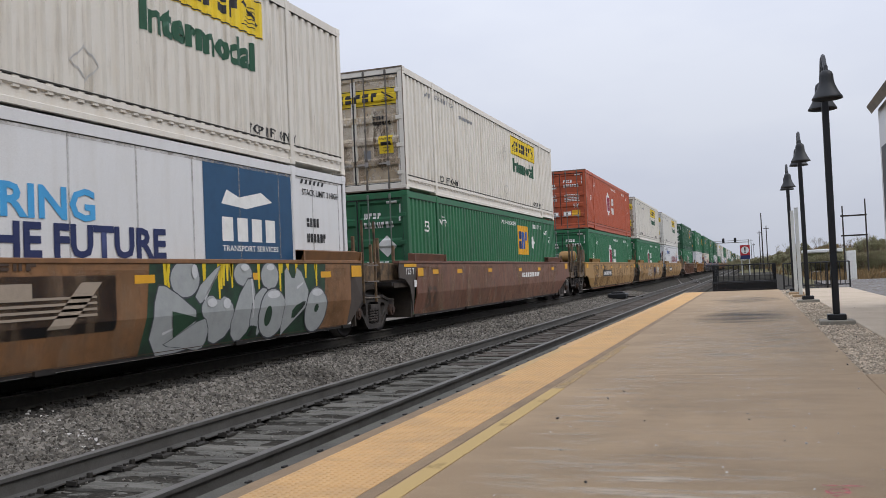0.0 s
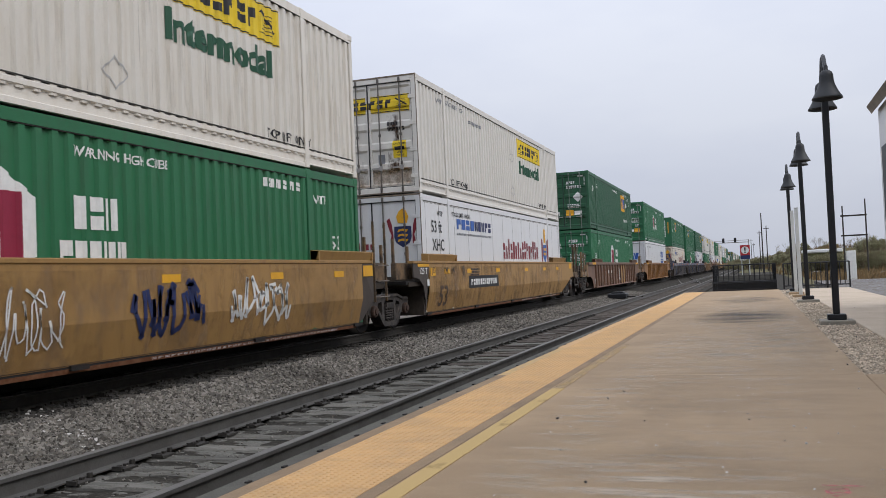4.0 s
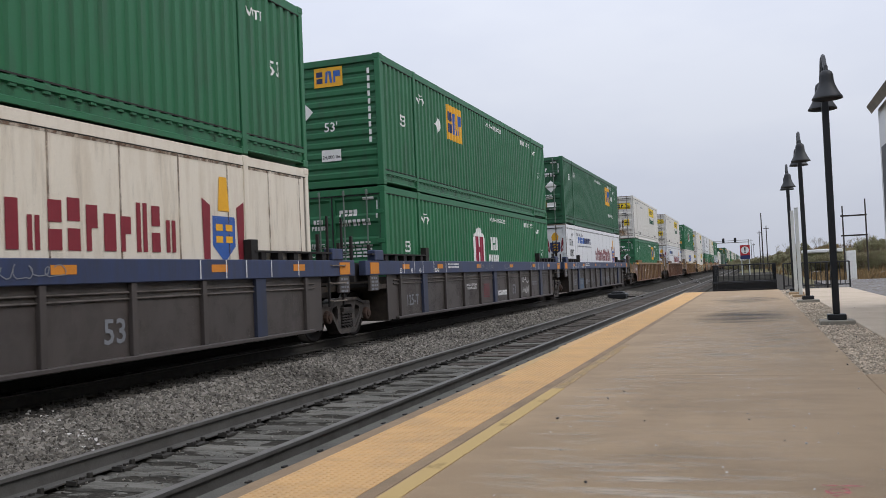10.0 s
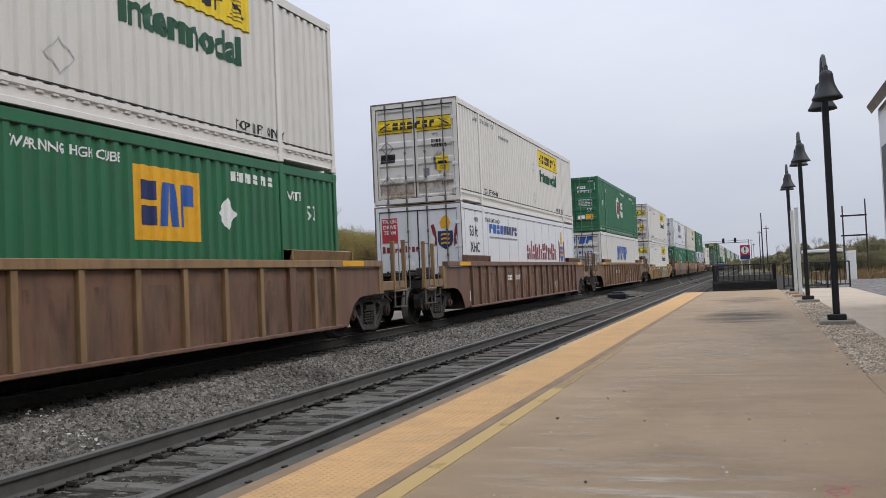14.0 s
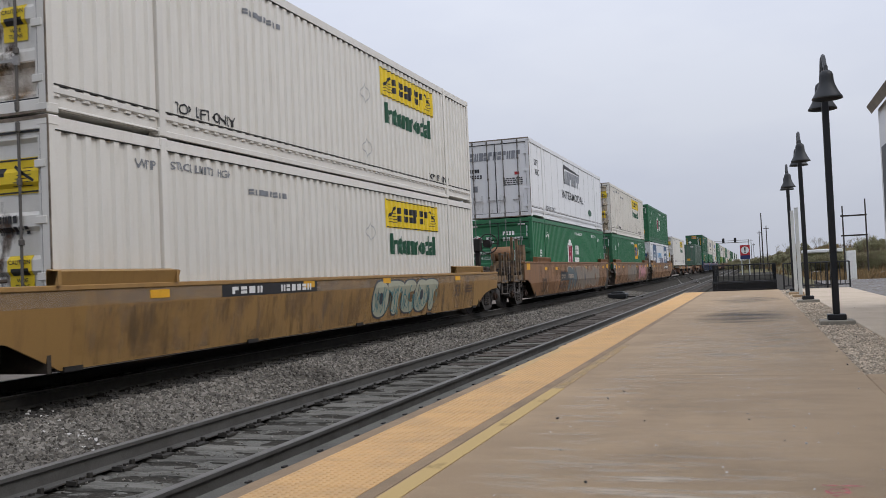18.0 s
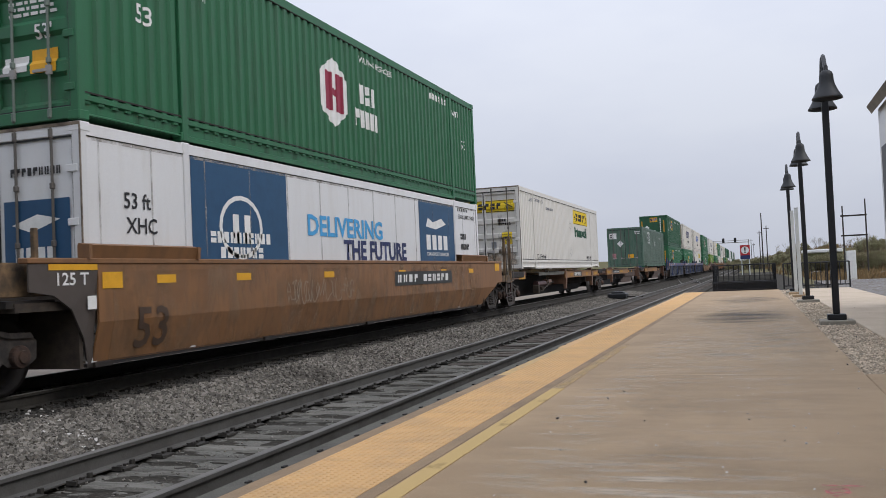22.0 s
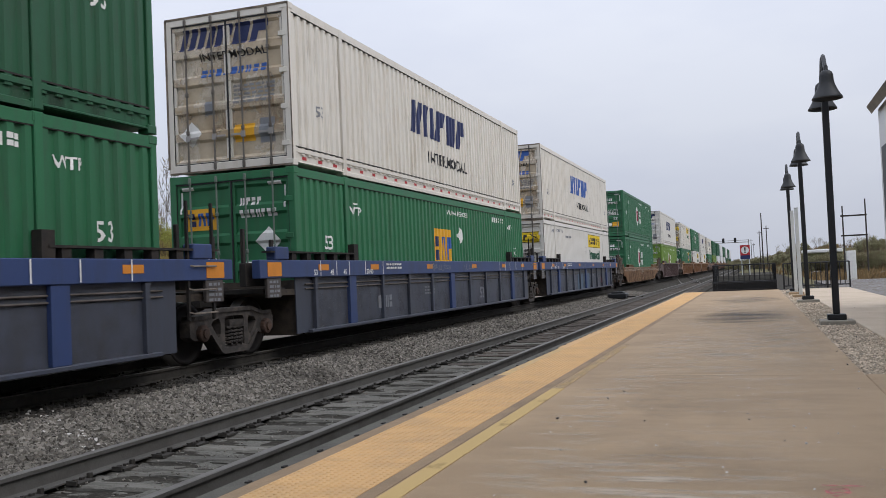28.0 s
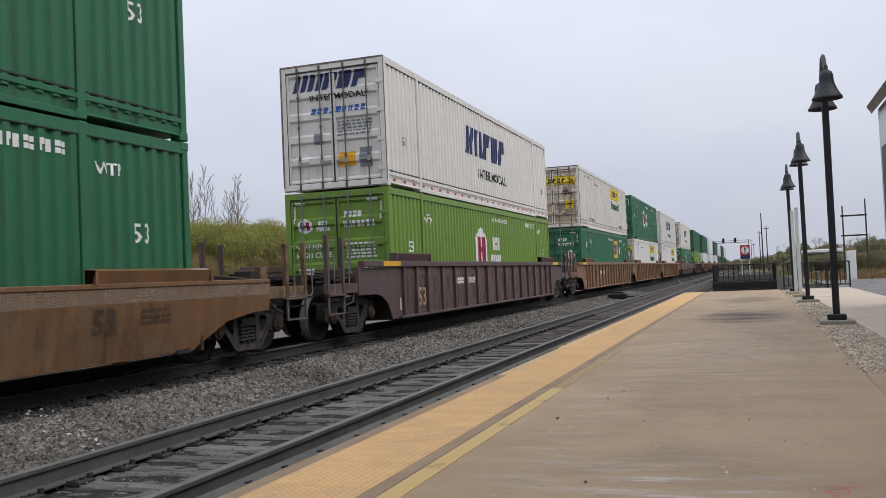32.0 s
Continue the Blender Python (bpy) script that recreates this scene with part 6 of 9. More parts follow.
                for w in bm.verts:
                    w.co.x -= 0.13 * max(0, 0.78 - w.co.z) / 0.52
                return mesh_of(bm, "end_bracket", M_BRACKET)
            part("end_bracket", cached(key, bracket), None, car, "dark end bracket")
            if i == 0:
                part("marking", cached("125t", lambda: mesh_of(lay_on_plate(words("125 T", -0.62, 1.235, 0.14, width=0.5), 1.43), "marking", D_WHITE)), None, car)
                part("end_reflector", cached("l_reflector", lambda: mesh_of(lay_on_plate(shapes((-0.7, 0.08, 1.405, 1.475), (0.16, 0.52, 1.18, 1.38)), 1.426), "end_reflector", D_REFLECT)), None, car, "yellow reflective strip and square")
                part("marking", cached("pale_tag", lambda: mesh_of(lay_on_plate(shapes((-0.1, 0.05, 0.94, 1.1)), 1.426), "marking", D_WHITE)), None, car)
            else:
                for z in (1.22,):
                    part("end_reflector", cached(("two_reflectors", z), lambda: mesh_of(boxes((1.425, 1.431, LONG - 0.16, LONG + 0.3, z, z + 0.22)), "end_reflector", D_REFLECT)), None, car, "yellow reflective square")
        if ends[i]:
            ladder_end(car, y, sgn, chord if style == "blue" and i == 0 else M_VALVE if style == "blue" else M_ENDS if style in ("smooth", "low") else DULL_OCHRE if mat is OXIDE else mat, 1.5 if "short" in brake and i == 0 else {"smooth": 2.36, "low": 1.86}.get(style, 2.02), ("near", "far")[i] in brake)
            coupler(car, y + sgn * 3.3, sgn)
            if style == "smooth" and i == 0:
                reservoir(car, -1.35, mat)
        else:
            def joint():
                bm = boxes((-0.45, 0.45, min(y, y + sgn * 1.7), max(y, y + sgn * 1.7), 0.82, 1.0), (-1.32, 1.32, min(y + sgn * 0.5, y + sgn * 1.2), max(y + sgn * 0.5, y + sgn * 1.2), 1.0, 1.08))
                return mesh_of(bm, "drawbar", M_DARK)
            part("drawbar", cached(("joint", i), joint), None, car)
            if i == 1:
                x = 1.4
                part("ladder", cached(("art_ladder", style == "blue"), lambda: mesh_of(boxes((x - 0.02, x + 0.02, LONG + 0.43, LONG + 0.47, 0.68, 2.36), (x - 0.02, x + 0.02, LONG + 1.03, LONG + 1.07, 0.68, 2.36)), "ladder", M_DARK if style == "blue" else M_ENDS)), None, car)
                for q in range(3):
                    part("rung", cached(("rung", q), lambda: mesh_of(tubes([[(x + 0.02, LONG + 0.44, 0.8 + 0.33 * q), (x + 0.08, LONG + 0.47, 0.78 + 0.33 * q), (x + 0.08, LONG + 1.03, 0.78 + 0.33 * q), (x + 0.02, LONG + 1.06, 0.8 + 0.33 * q)]], 0.013, 5), "rung", M_IRON)), None, car)
            o = sorted((y + sgn * 0.5, y + sgn * 1.55))
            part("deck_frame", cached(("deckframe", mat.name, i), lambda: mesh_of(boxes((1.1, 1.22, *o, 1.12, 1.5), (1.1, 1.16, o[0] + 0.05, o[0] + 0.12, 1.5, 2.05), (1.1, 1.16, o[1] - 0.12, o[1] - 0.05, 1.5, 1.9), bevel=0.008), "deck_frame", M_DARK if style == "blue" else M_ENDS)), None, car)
    wheels = []
    for i, (y, sgn) in enumerate(((-1.72, -1), (LONG + 1.72, 1))):
        if i == 1 and art[1]:
            continue
        truck(car, y, mat)
        for a in (-0.89, 0.89):
            wheels.append(wheelset(car, y + a))
    if style == "low":
        # paler film above the fold, darker and browner films below it
        car_marks(car, 1.42, [("grime_dirt2", G_SOOT, lambda: shapes((0.4, LONG - 0.4, 0.27, 0.95))), ("grime_worn2", G_DUST, lambda: shapes((0.4, LONG - 0.4, 0.3, 1.15))), ("grime_faded", G_PALE_BAND, lambda: shapes((-1.85, LONG + 1.85, 0.985, 1.2))), ("grime_lowbrown", G_OCHRE, lambda: shapes((0.2, LONG - 0.2, 0.22, 0.97))), ("lowfifty", D_FADED, lambda: words("53", 14.0, 0.62, 0.3)), ("lowpatch", D_FADED, small_print(14.9, 0.85, 0.6, 3, 6))], 0.98, 0.11)
        car_marks(car, 1.42, marks, 0.98, 0.11)
        for y, z in () if mat is RUSTY_CAR else ((-1.1, 1.0), (1.75, 1.03), (5.9, 1.06), (9.4, 1.06), (14.2, 1.04)):
            r = part("reflector", cached(("low_reflector", y < 0), lambda: mesh_of(boxes((1.42, 1.43, -0.2, 0.2, 0.0, 0.2 if y < 0 else 0.11)), "reflector", D_REFLECT)), None, car, "yellow reflective strip")
            r.location = (0, y, z)
        return car, wheels
    x = 1.45 if ribbed else 1.42
    z = 1.36 if ribbed else 1.2
    for y in () if style == "ribbed" else ((1.4, 3.3, 6.2, 9.8, 12.6, 14.9) if not ribbed else (0.7, 3.0, 6.3, 9.9, 13.0, 15.4)):
        r = part("reflector", cached(("reflector", x, style), lambda: mesh_of(boxes((x, x + 0.006, -0.2, 0.2, -0.055, 0.055)), "reflector", D_ORANGE if style == "blue" else D_REFLECT)), None, car, "yellow reflective strip")
        r.location = (0, y, (1.475 if style == "ribbed" else 1.41) if ribbed else 1.28)
    if not ribbed:
        for y in ((-1.6,) if ends[0] else ()) + ((LONG + 1.15,) if ends[1] else ()):
            r = part("end_reflector", cached("end_reflector", lambda: mesh_of(boxes((1.42, 1.43, 0, 0.46, 1.26, 1.5)), "end_reflector", D_REFLECT)), None, car, "yellow reflective square")
            r.location.y = y
    if style == "ribbed":
        for y, e in ((-0.78, ends[0]), (LONG - 0.17, ends[1])):
            if e:
                r = part("end_reflector", cached("ribbed_reflector", lambda: mesh_of(boxes((1.45, 1.457, 0, 0.95, 1.425, 1.53)), "end_reflector", D_REFLECT)), None, car, "yellow reflective strip")
                r.location.y = y
    if style == "blue":
        for y, o in ((-over[0] + 0.23, ends[0]), (LONG + over[1] - 0.68, ends[1])):
            part("chord_block", cached(("cblock", chord.name, round(y, 2)), lambda: mesh_of(boxes((1.28, 1.46, *((y + 0.25, y + 0.7) if y < 5 else (y - 0.3, y + 0.15)), 1.545, 1.76), bevel=0.015), "chord_block", chord)), None, car)
            part("end_tab", cached(("tab", o, round(y, 2)), lambda: mesh_of(boxes((1.38, 1.44, y, y + 0.44, 0.92, 1.24), bevel=0.01), "end_tab", GREY_CAR)), None, car)
            part("marking", cached(("tabprint", round(y, 2)), lambda: mesh_of(lay_on_plate(small_print(y + 0.06, 1.16, 0.32, 4, 9)(), 1.441), "marking", D_GREY)), None, car)
            r = part("end_reflector", cached("blue_reflector", lambda: mesh_of(boxes((1.45, 1.458, 0, 0.44, 1.27, 1.5)), "end_reflector", D_ORANGE)), None, car, "orange reflective square")
            r.location.y = y
        car_marks(car, 1.45, CHORD_MARKS)
    car_marks(car, 1.36 if ribbed else 1.42, marks, None if ribbed else 0.78)
    car_marks(car, 1.36 if ribbed else 1.42, [("grime_soot", G_SOOT if style == "ribbed" else G_FILM, lambda: shapes((0.3, LONG - 0.3, 0.27, 1.2))), ("grime_dust", G_DUST if style == "ribbed" else G_FILM, lambda: shapes((0.3, LONG - 0.3, 0.3, 1.38)))] if ribbed else [("grime_dirt", G_OCHRE, lambda: shapes((0.35, LONG - 0.35, 0.27, 1.4))), ("grime_worn", G_DUST, lambda: shapes((0.35, LONG - 0.35, 0.3, 1.46))), ("seam", D_FADED, lambda: shapes((0.15, LONG - 0.3, 0.3, 0.31)))] + ([("lowedge", D_RUST, lambda: shapes((0.15, LONG - 0.3, 0.21, 0.265))), ("lowprint", D_WHITE, lambda: bars(9.5, 0.222, 5.5, 0.03, 40, seed=91))] if mat is GOLD else []), None if ribbed else 0.78)
    return car, wheels


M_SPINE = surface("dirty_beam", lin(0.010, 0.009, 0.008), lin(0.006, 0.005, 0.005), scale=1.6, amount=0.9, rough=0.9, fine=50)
M_WEB = surface("brown_web_plate", lin(0.082, 0.053, 0.040), lin(0.048, 0.033, 0.026), scale=1.4, amount=0.8, rough=0.8, fine=50, streak=(0.6, 3, 3))
D_AMBER = surface("faded_reflector", lin(0.42, 0.22, 0.02), lin(0.26, 0.12, 0.03), scale=5, amount=0.8, rough=0.6, fine=50)
M_STRIP = surface("grey_running_strip", lin(0.12, 0.115, 0.10), lin(0.05, 0.045, 0.038), scale=2.0, amount=0.8, rough=0.85, fine=50)


def spine_car(label, ends, text=False):
    """A spine car platform: a dark centre beam under channel rails on hanging brackets."""
    car = thing("spine_car", label, "rail car", "container cars of the train")
    lead = ends[0]
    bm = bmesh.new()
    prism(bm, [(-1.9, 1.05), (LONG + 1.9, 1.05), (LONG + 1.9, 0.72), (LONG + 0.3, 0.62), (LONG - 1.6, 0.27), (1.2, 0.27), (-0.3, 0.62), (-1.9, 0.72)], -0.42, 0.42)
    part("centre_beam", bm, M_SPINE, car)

    def span(s, *bx):
        return boxes(*[(min(s * a, s * b), max(s * a, s * b), p, q, c, d) for a, b, p, q, c, d in bx], bevel=0.006)

    rails = ((7.56, 13.89), (14.45, 16.27)) if lead else ((0.84, 2.62), (3.0, 9.38))
    hangers = (7.75, 14.15) if lead else (2.8, 15.2)
    for s in (1, -1):
        for p, q in rails:
            part("side_rail", span(s, (1.22, 1.26, p, q, 0.89, 1.14), (1.08, 1.29, p, q, 1.14, 1.165), (1.18, 1.285, p, q, 0.875, 0.893)), ORANGE_CAR, car)
        if lead:
            part("running_strip", span(s, (1.05, 1.24, 2.8, 7.5, 1.13, 1.16), (1.2, 1.23, 2.8, 7.5, 1.03, 1.13)), M_STRIP, car)
            part("end_plate", span(s, (1.12, 1.28, -1.7, 0.5, 0.95, 1.2)), OXIDE, car)
        else:
            part("running_strip", span(s, (1.0, 1.2, -1.1, 0.8, 1.08, 1.12), (1.14, 1.18, -1.1, 0.8, 0.96, 1.08)), OXIDE, car)
            x0, x1 = sorted((s * 0.95, s * 0.99))
            part("web_plate", prism(bmesh.new(), [(8.0, 0.40), (9.5, 0.70), (12.4, 0.70), (13.25, 0.64), (12.5, 0.29), (8.0, 0.32)], x0, x1), M_WEB, car)
            x0, x1 = sorted((s * 0.98, s * 1.05))
            part("web_plate", prism(bmesh.new(), [(9.3, 0.69), (9.3, 1.06), (14.4, 1.06), (14.4, 0.7), (13.25, 0.64), (12.4, 0.69)], x0, x1), M_WEB, car)
            part("top_flange", span(s, (0.7, 1.12, 9.39, 14.6, 1.062, 1.09)), OXIDE, car)
        for y in hangers:
            x0, x1 = sorted((s * 0.42, s * 1.27))
            part("outrigger", prism(bmesh.new(), [(y - 0.2, 1.13), (y + 0.2, 1.13), (y + 0.17, 0.95), (y + 0.05, 0.62), (y - 0.12, 0.62), (y - 0.15, 0.95)], x0, x1), OXIDE, car)
            part("hanger", span(s, (1.14, 1.26, y - 0.13, y + 0.06, 0.42, 0.62)), OXIDE, car)
            part("corner_guide", span(s, (1.05, 1.26, y - 0.16, y + 0.1, 1.14, 1.27), (0.95, 1.05, y - 0.05, y + 0.2, 1.14, 1.22)), OXIDE, car)
        for y in (9.7, 11.2, 12.6) if lead else (1.2, 4.3, 5.9, 7.4):
            part("gusset", span(s, (0.42, 1.2, y - 0.03, y + 0.03, 0.6, 0.88)), M_DARK, car)
    if lead:
        part("brake_cylinder", tubes([[(0.95, 3.35, 0.72), (0.95, 4.8, 0.72)]], 0.12), MAROON, car)
        part("air_tank", tubes([[(0.95, 4.85, 0.75), (0.95, 5.7, 0.75)]], 0.14), OXIDE, car)
        part("brake_valve", boxes((0.9, 1.15, 3.0, 3.2, 0.36, 0.68), (0.85, 1.1, 3.9, 4.15, 0.45, 0.6), bevel=0.03), M_VALVE, car)
        part("hose", tubes([[(1.1, 3.4, 0.48), (1.12, 3.7, 0.42), (1.12, 4.2, 0.55), (1.12, 4.6, 0.62), (1.1, 5.1, 0.72), (1.1, 5.8, 0.74)], [(1.12, 4.5, 0.55), (1.13, 4.75, 0.7), (1.13, 4.68, 0.95)]], 0.022), M_VALVE, car)
    for p in (-2.2, LONG - 0.2):
        part("end_deck", boxes((-1.3, 1.3, p, p + (1.2 if p < 0 and not lead else 2.4), 1.0 if p < 0 else 1.1, 1.2), bevel=0.015), M_DARK, car)
    wheels = []
    for y in ((-1.0, LONG + 1.0) if ends[1] else (-1.0,)):
        truck(car, y, M_DARK)
        for a in (-0.89, 0.89):
            wheels.append(wheelset(car, y + a))
    if lead:
        coupler(car, -2.2, -1)
        for x in (1.28, -1.28):
            for o in (1.5, 2.1):
                part("upright", boxes((x - 0.04, x + 0.04, -o - 0.03, -o + 0.03, 0.5, 2.0), bevel=0.008), M_VALVE, car)
            part("step", tubes([[(x, -2.1, 0.9), (x, -2.1, 0.42), (x, -1.6, 0.42), (x, -1.6, 0.9)]], 0.018), MAROON, car)
    for x, p, q in ((1.281, -0.4, 0.42), (1.26, 8.6, 9.2), (1.26, 12.43, 13.04), (1.26, 14.8, 15.7)) if lead else ((1.26, 1.0, 1.95), (1.26, 6.0, 7.0), (1.05, 11.0, 11.6), (1.05, 12.6, 13.1)):
        part("reflector", boxes((x + 0.001, x + 0.006, p, q, 0.94, 1.07)), D_AMBER, car, "faded yellow reflective strip")
    if lead:
        part("name_board", boxes((1.261, 1.267, 9.5, 11.3, 0.91, 1.12)), D_BLACK, car)
        part("marking", lay_on_plate(bars(9.56, 0.94, 1.5, 0.15, 10, seed=93, slant=0.03), 1.268), D_WHITE, car)
    if text:
        part("name_board", boxes((1.261, 1.267, 3.08, 5.55, 0.915, 1.12)), D_BLACK, car)
        part("marking", lay_on_plate(words("ALL PURPOSE SPINE CAR", 3.2, 0.96, 0.095, width=2.2), 1.268), D_WHITE, car)
    return car, wheels


# ---- the consist: place along the train (metres), load above, load below, car ----
SPEED, BEND = 15.489, -0.00097
T2_X, T2_RAIL = -8.8125, -0.0439
T1_X, T1_RAIL = -4.482, -0.222


def along(s, t):
    """Where a point of the train at s stands at t seconds."""
    return s - SPEED * t - BEND * (t - 16) ** 2


D_CLOUD = surface("spray_green_cloud", lin(0.02, 0.06, 0.03), lin(0.012, 0.014, 0.013), scale=1.6, amount=1.0, rough=0.6, fine=60)
D_SHADE = plain("spray_shadow", lin(0.05, 0.055, 0.065))


def marks_tag(seed, colour=None, u=6.5, w=4.4, rim=None, v=0.24, h=1.2):
    edge, fill, gap = graffiti(u, v, w, h, seed)
    return [("tag%d" % seed, rim or D_BEIGE, edge), ("tagline%d" % seed, colour or D_GRAFFITI, fill), ("holes%d" % seed, D_SHADE, gap)]


D_NAMEPLATE = plain("slate_plate", lin(0.035, 0.037, 0.036))
D_FADED = plain("faded_ink", lin(0.07, 0.044, 0.03))
D_STEELBLUE = plain("patch_blue", lin(0.06, 0.10, 0.15))
D_TAN53 = plain("dull_gold", lin(0.40, 0.26, 0.11))
D_ORANGE53 = plain("faded_orange", lin(0.26, 0.10, 0.045))
NUM2 = [("num2", D_WHITE, lambda: bars(10.0, 1.02, 2.6, 0.15, 10, seed=82, slant=0.04))]
NUM = [("num1", D_WHITE, lambda: bars(3.4, 0.88, 2.6, 0.17, 12, seed=81, slant=0.05))]
FIFTY = [("fifty", D_FADED, lambda: words("53", 0.75, 0.42, 0.5))]
CHORD_MARKS = [("ticks", D_WHITE, lambda: shapes(*[(q, q + 0.025, 1.26, 1.53) for y in (0.0, 11.95) for q in (y + 0.55, y + 1.2, y + 1.75, y + 2.5, y + 3.4)])),
               ("ticknum", D_WHITE, lambda: words("53", 0.3, 1.27, 0.1)), ("ticknum2", D_WHITE, lambda: words("48", 0.95, 1.27, 0.1)), ("ticknum3", D_WHITE, lambda: words("45", 1.5, 1.27, 0.1)),
               ("ticknum4", D_WHITE, lambda: words("20/40", 2.56, 1.27, 0.1)), ("chordprint", D_WHITE, small_print(3.6, 1.44, 0.9, 2, 4)),
               ("scrawl", D_GREY, scribble(6.2, 1.28, 1.6, 0.22, 15, 0.012)), ("scrawl2", D_GREY, scribble(9.0, 1.28, 0.9, 0.22, 16, 0.012))]
LOAD = [("load", D_BLACK, lambda: shapes(*[(q, q + 0.03, 1.2, 1.4) for q in (0.25, 1.2, 1.75, 2.6)])), ("l53", D_BLACK, lambda: words("53", 0.32, 1.25, 0.13)), ("l48", D_BLACK, lambda: words("48", 1.27, 1.25, 0.13)), ("l45", D_BLACK, lambda: words("45", 1.82, 1.25, 0.13)), ("l40", D_BLACK, lambda: words("40", 2.67, 1.31, 0.11)), ("l20", D_BLACK, lambda: words("20", 2.67, 1.17, 0.11)), ("load2", D_BLACK, small_print(3.4, 1.3, 0.8, 4, 5))]
PLATE = [("tagplate", D_BLACK, lambda: shapes((3.2, 6.2, 0.8, 1.14)))]
LOWPLATE = [("tagplate", D_BLACK, lambda: shapes((3.2, 6.2, 0.985, 1.17))), ("lownum", D_WHITE, lambda: bars(3.45, 1.02, 0.95, 0.11, 4, seed=81, slant=0.05)), ("lownum2", D_WHITE, lambda: bars(4.9, 1.02, 1.1, 0.11, 6, seed=82, slant=0.05))]
RIBNUM = [("rnum", D_WHITE, lambda: bars(4.2, 0.95, 0.72, 0.16, 4, seed=83)), ("rnum2", D_WHITE, lambda: bars(5.2, 0.95, 0.75, 0.16, 6, seed=84)), ("rtall", D_WHITE, lambda: shapes((0.25, 0.31, 0.45, 0.72)))]
PANELNUM = [("tagplate", D_BLACK, lambda: shapes((2.26, 2.97, 0.84, 1.07))), ("tagplate2", D_BLACK, lambda: shapes((3.14, 3.97, 0.83, 1.06))), ("pnum", D_BEIGE, lambda: bars(2.42, 0.88, 0.5, 0.15, 4, seed=95, slant=0.04)), ("pnum2", D_BEIGE, lambda: bars(3.27, 0.87, 0.6, 0.15, 6, seed=96, slant=0.04)), ("pprint", D_BEIGE, lambda: bars(3.1, 0.72, 0.85, 0.05, 12, seed=97)), ("p20", D_BLACK, lambda: words("20", 1.62, 1.07, 0.1)), ("p40", D_BLACK, lambda: words("40", 1.62, 0.92, 0.1))]
TON = [("ton", D_GREY, lambda: words("125-T", 0.84, 0.53, 0.24, width=0.72))]
BLUENUM = [("bnum", D_GREY, lambda: bars(3.3, 0.55, 0.8, 0.26, 4, seed=85)), ("b53", D_GREY, lambda: words("53", 10.6, 0.5, 0.3)), ("bpr", D_GREY, small_print(6.1, 0.9, 0.7, 3, 7))]

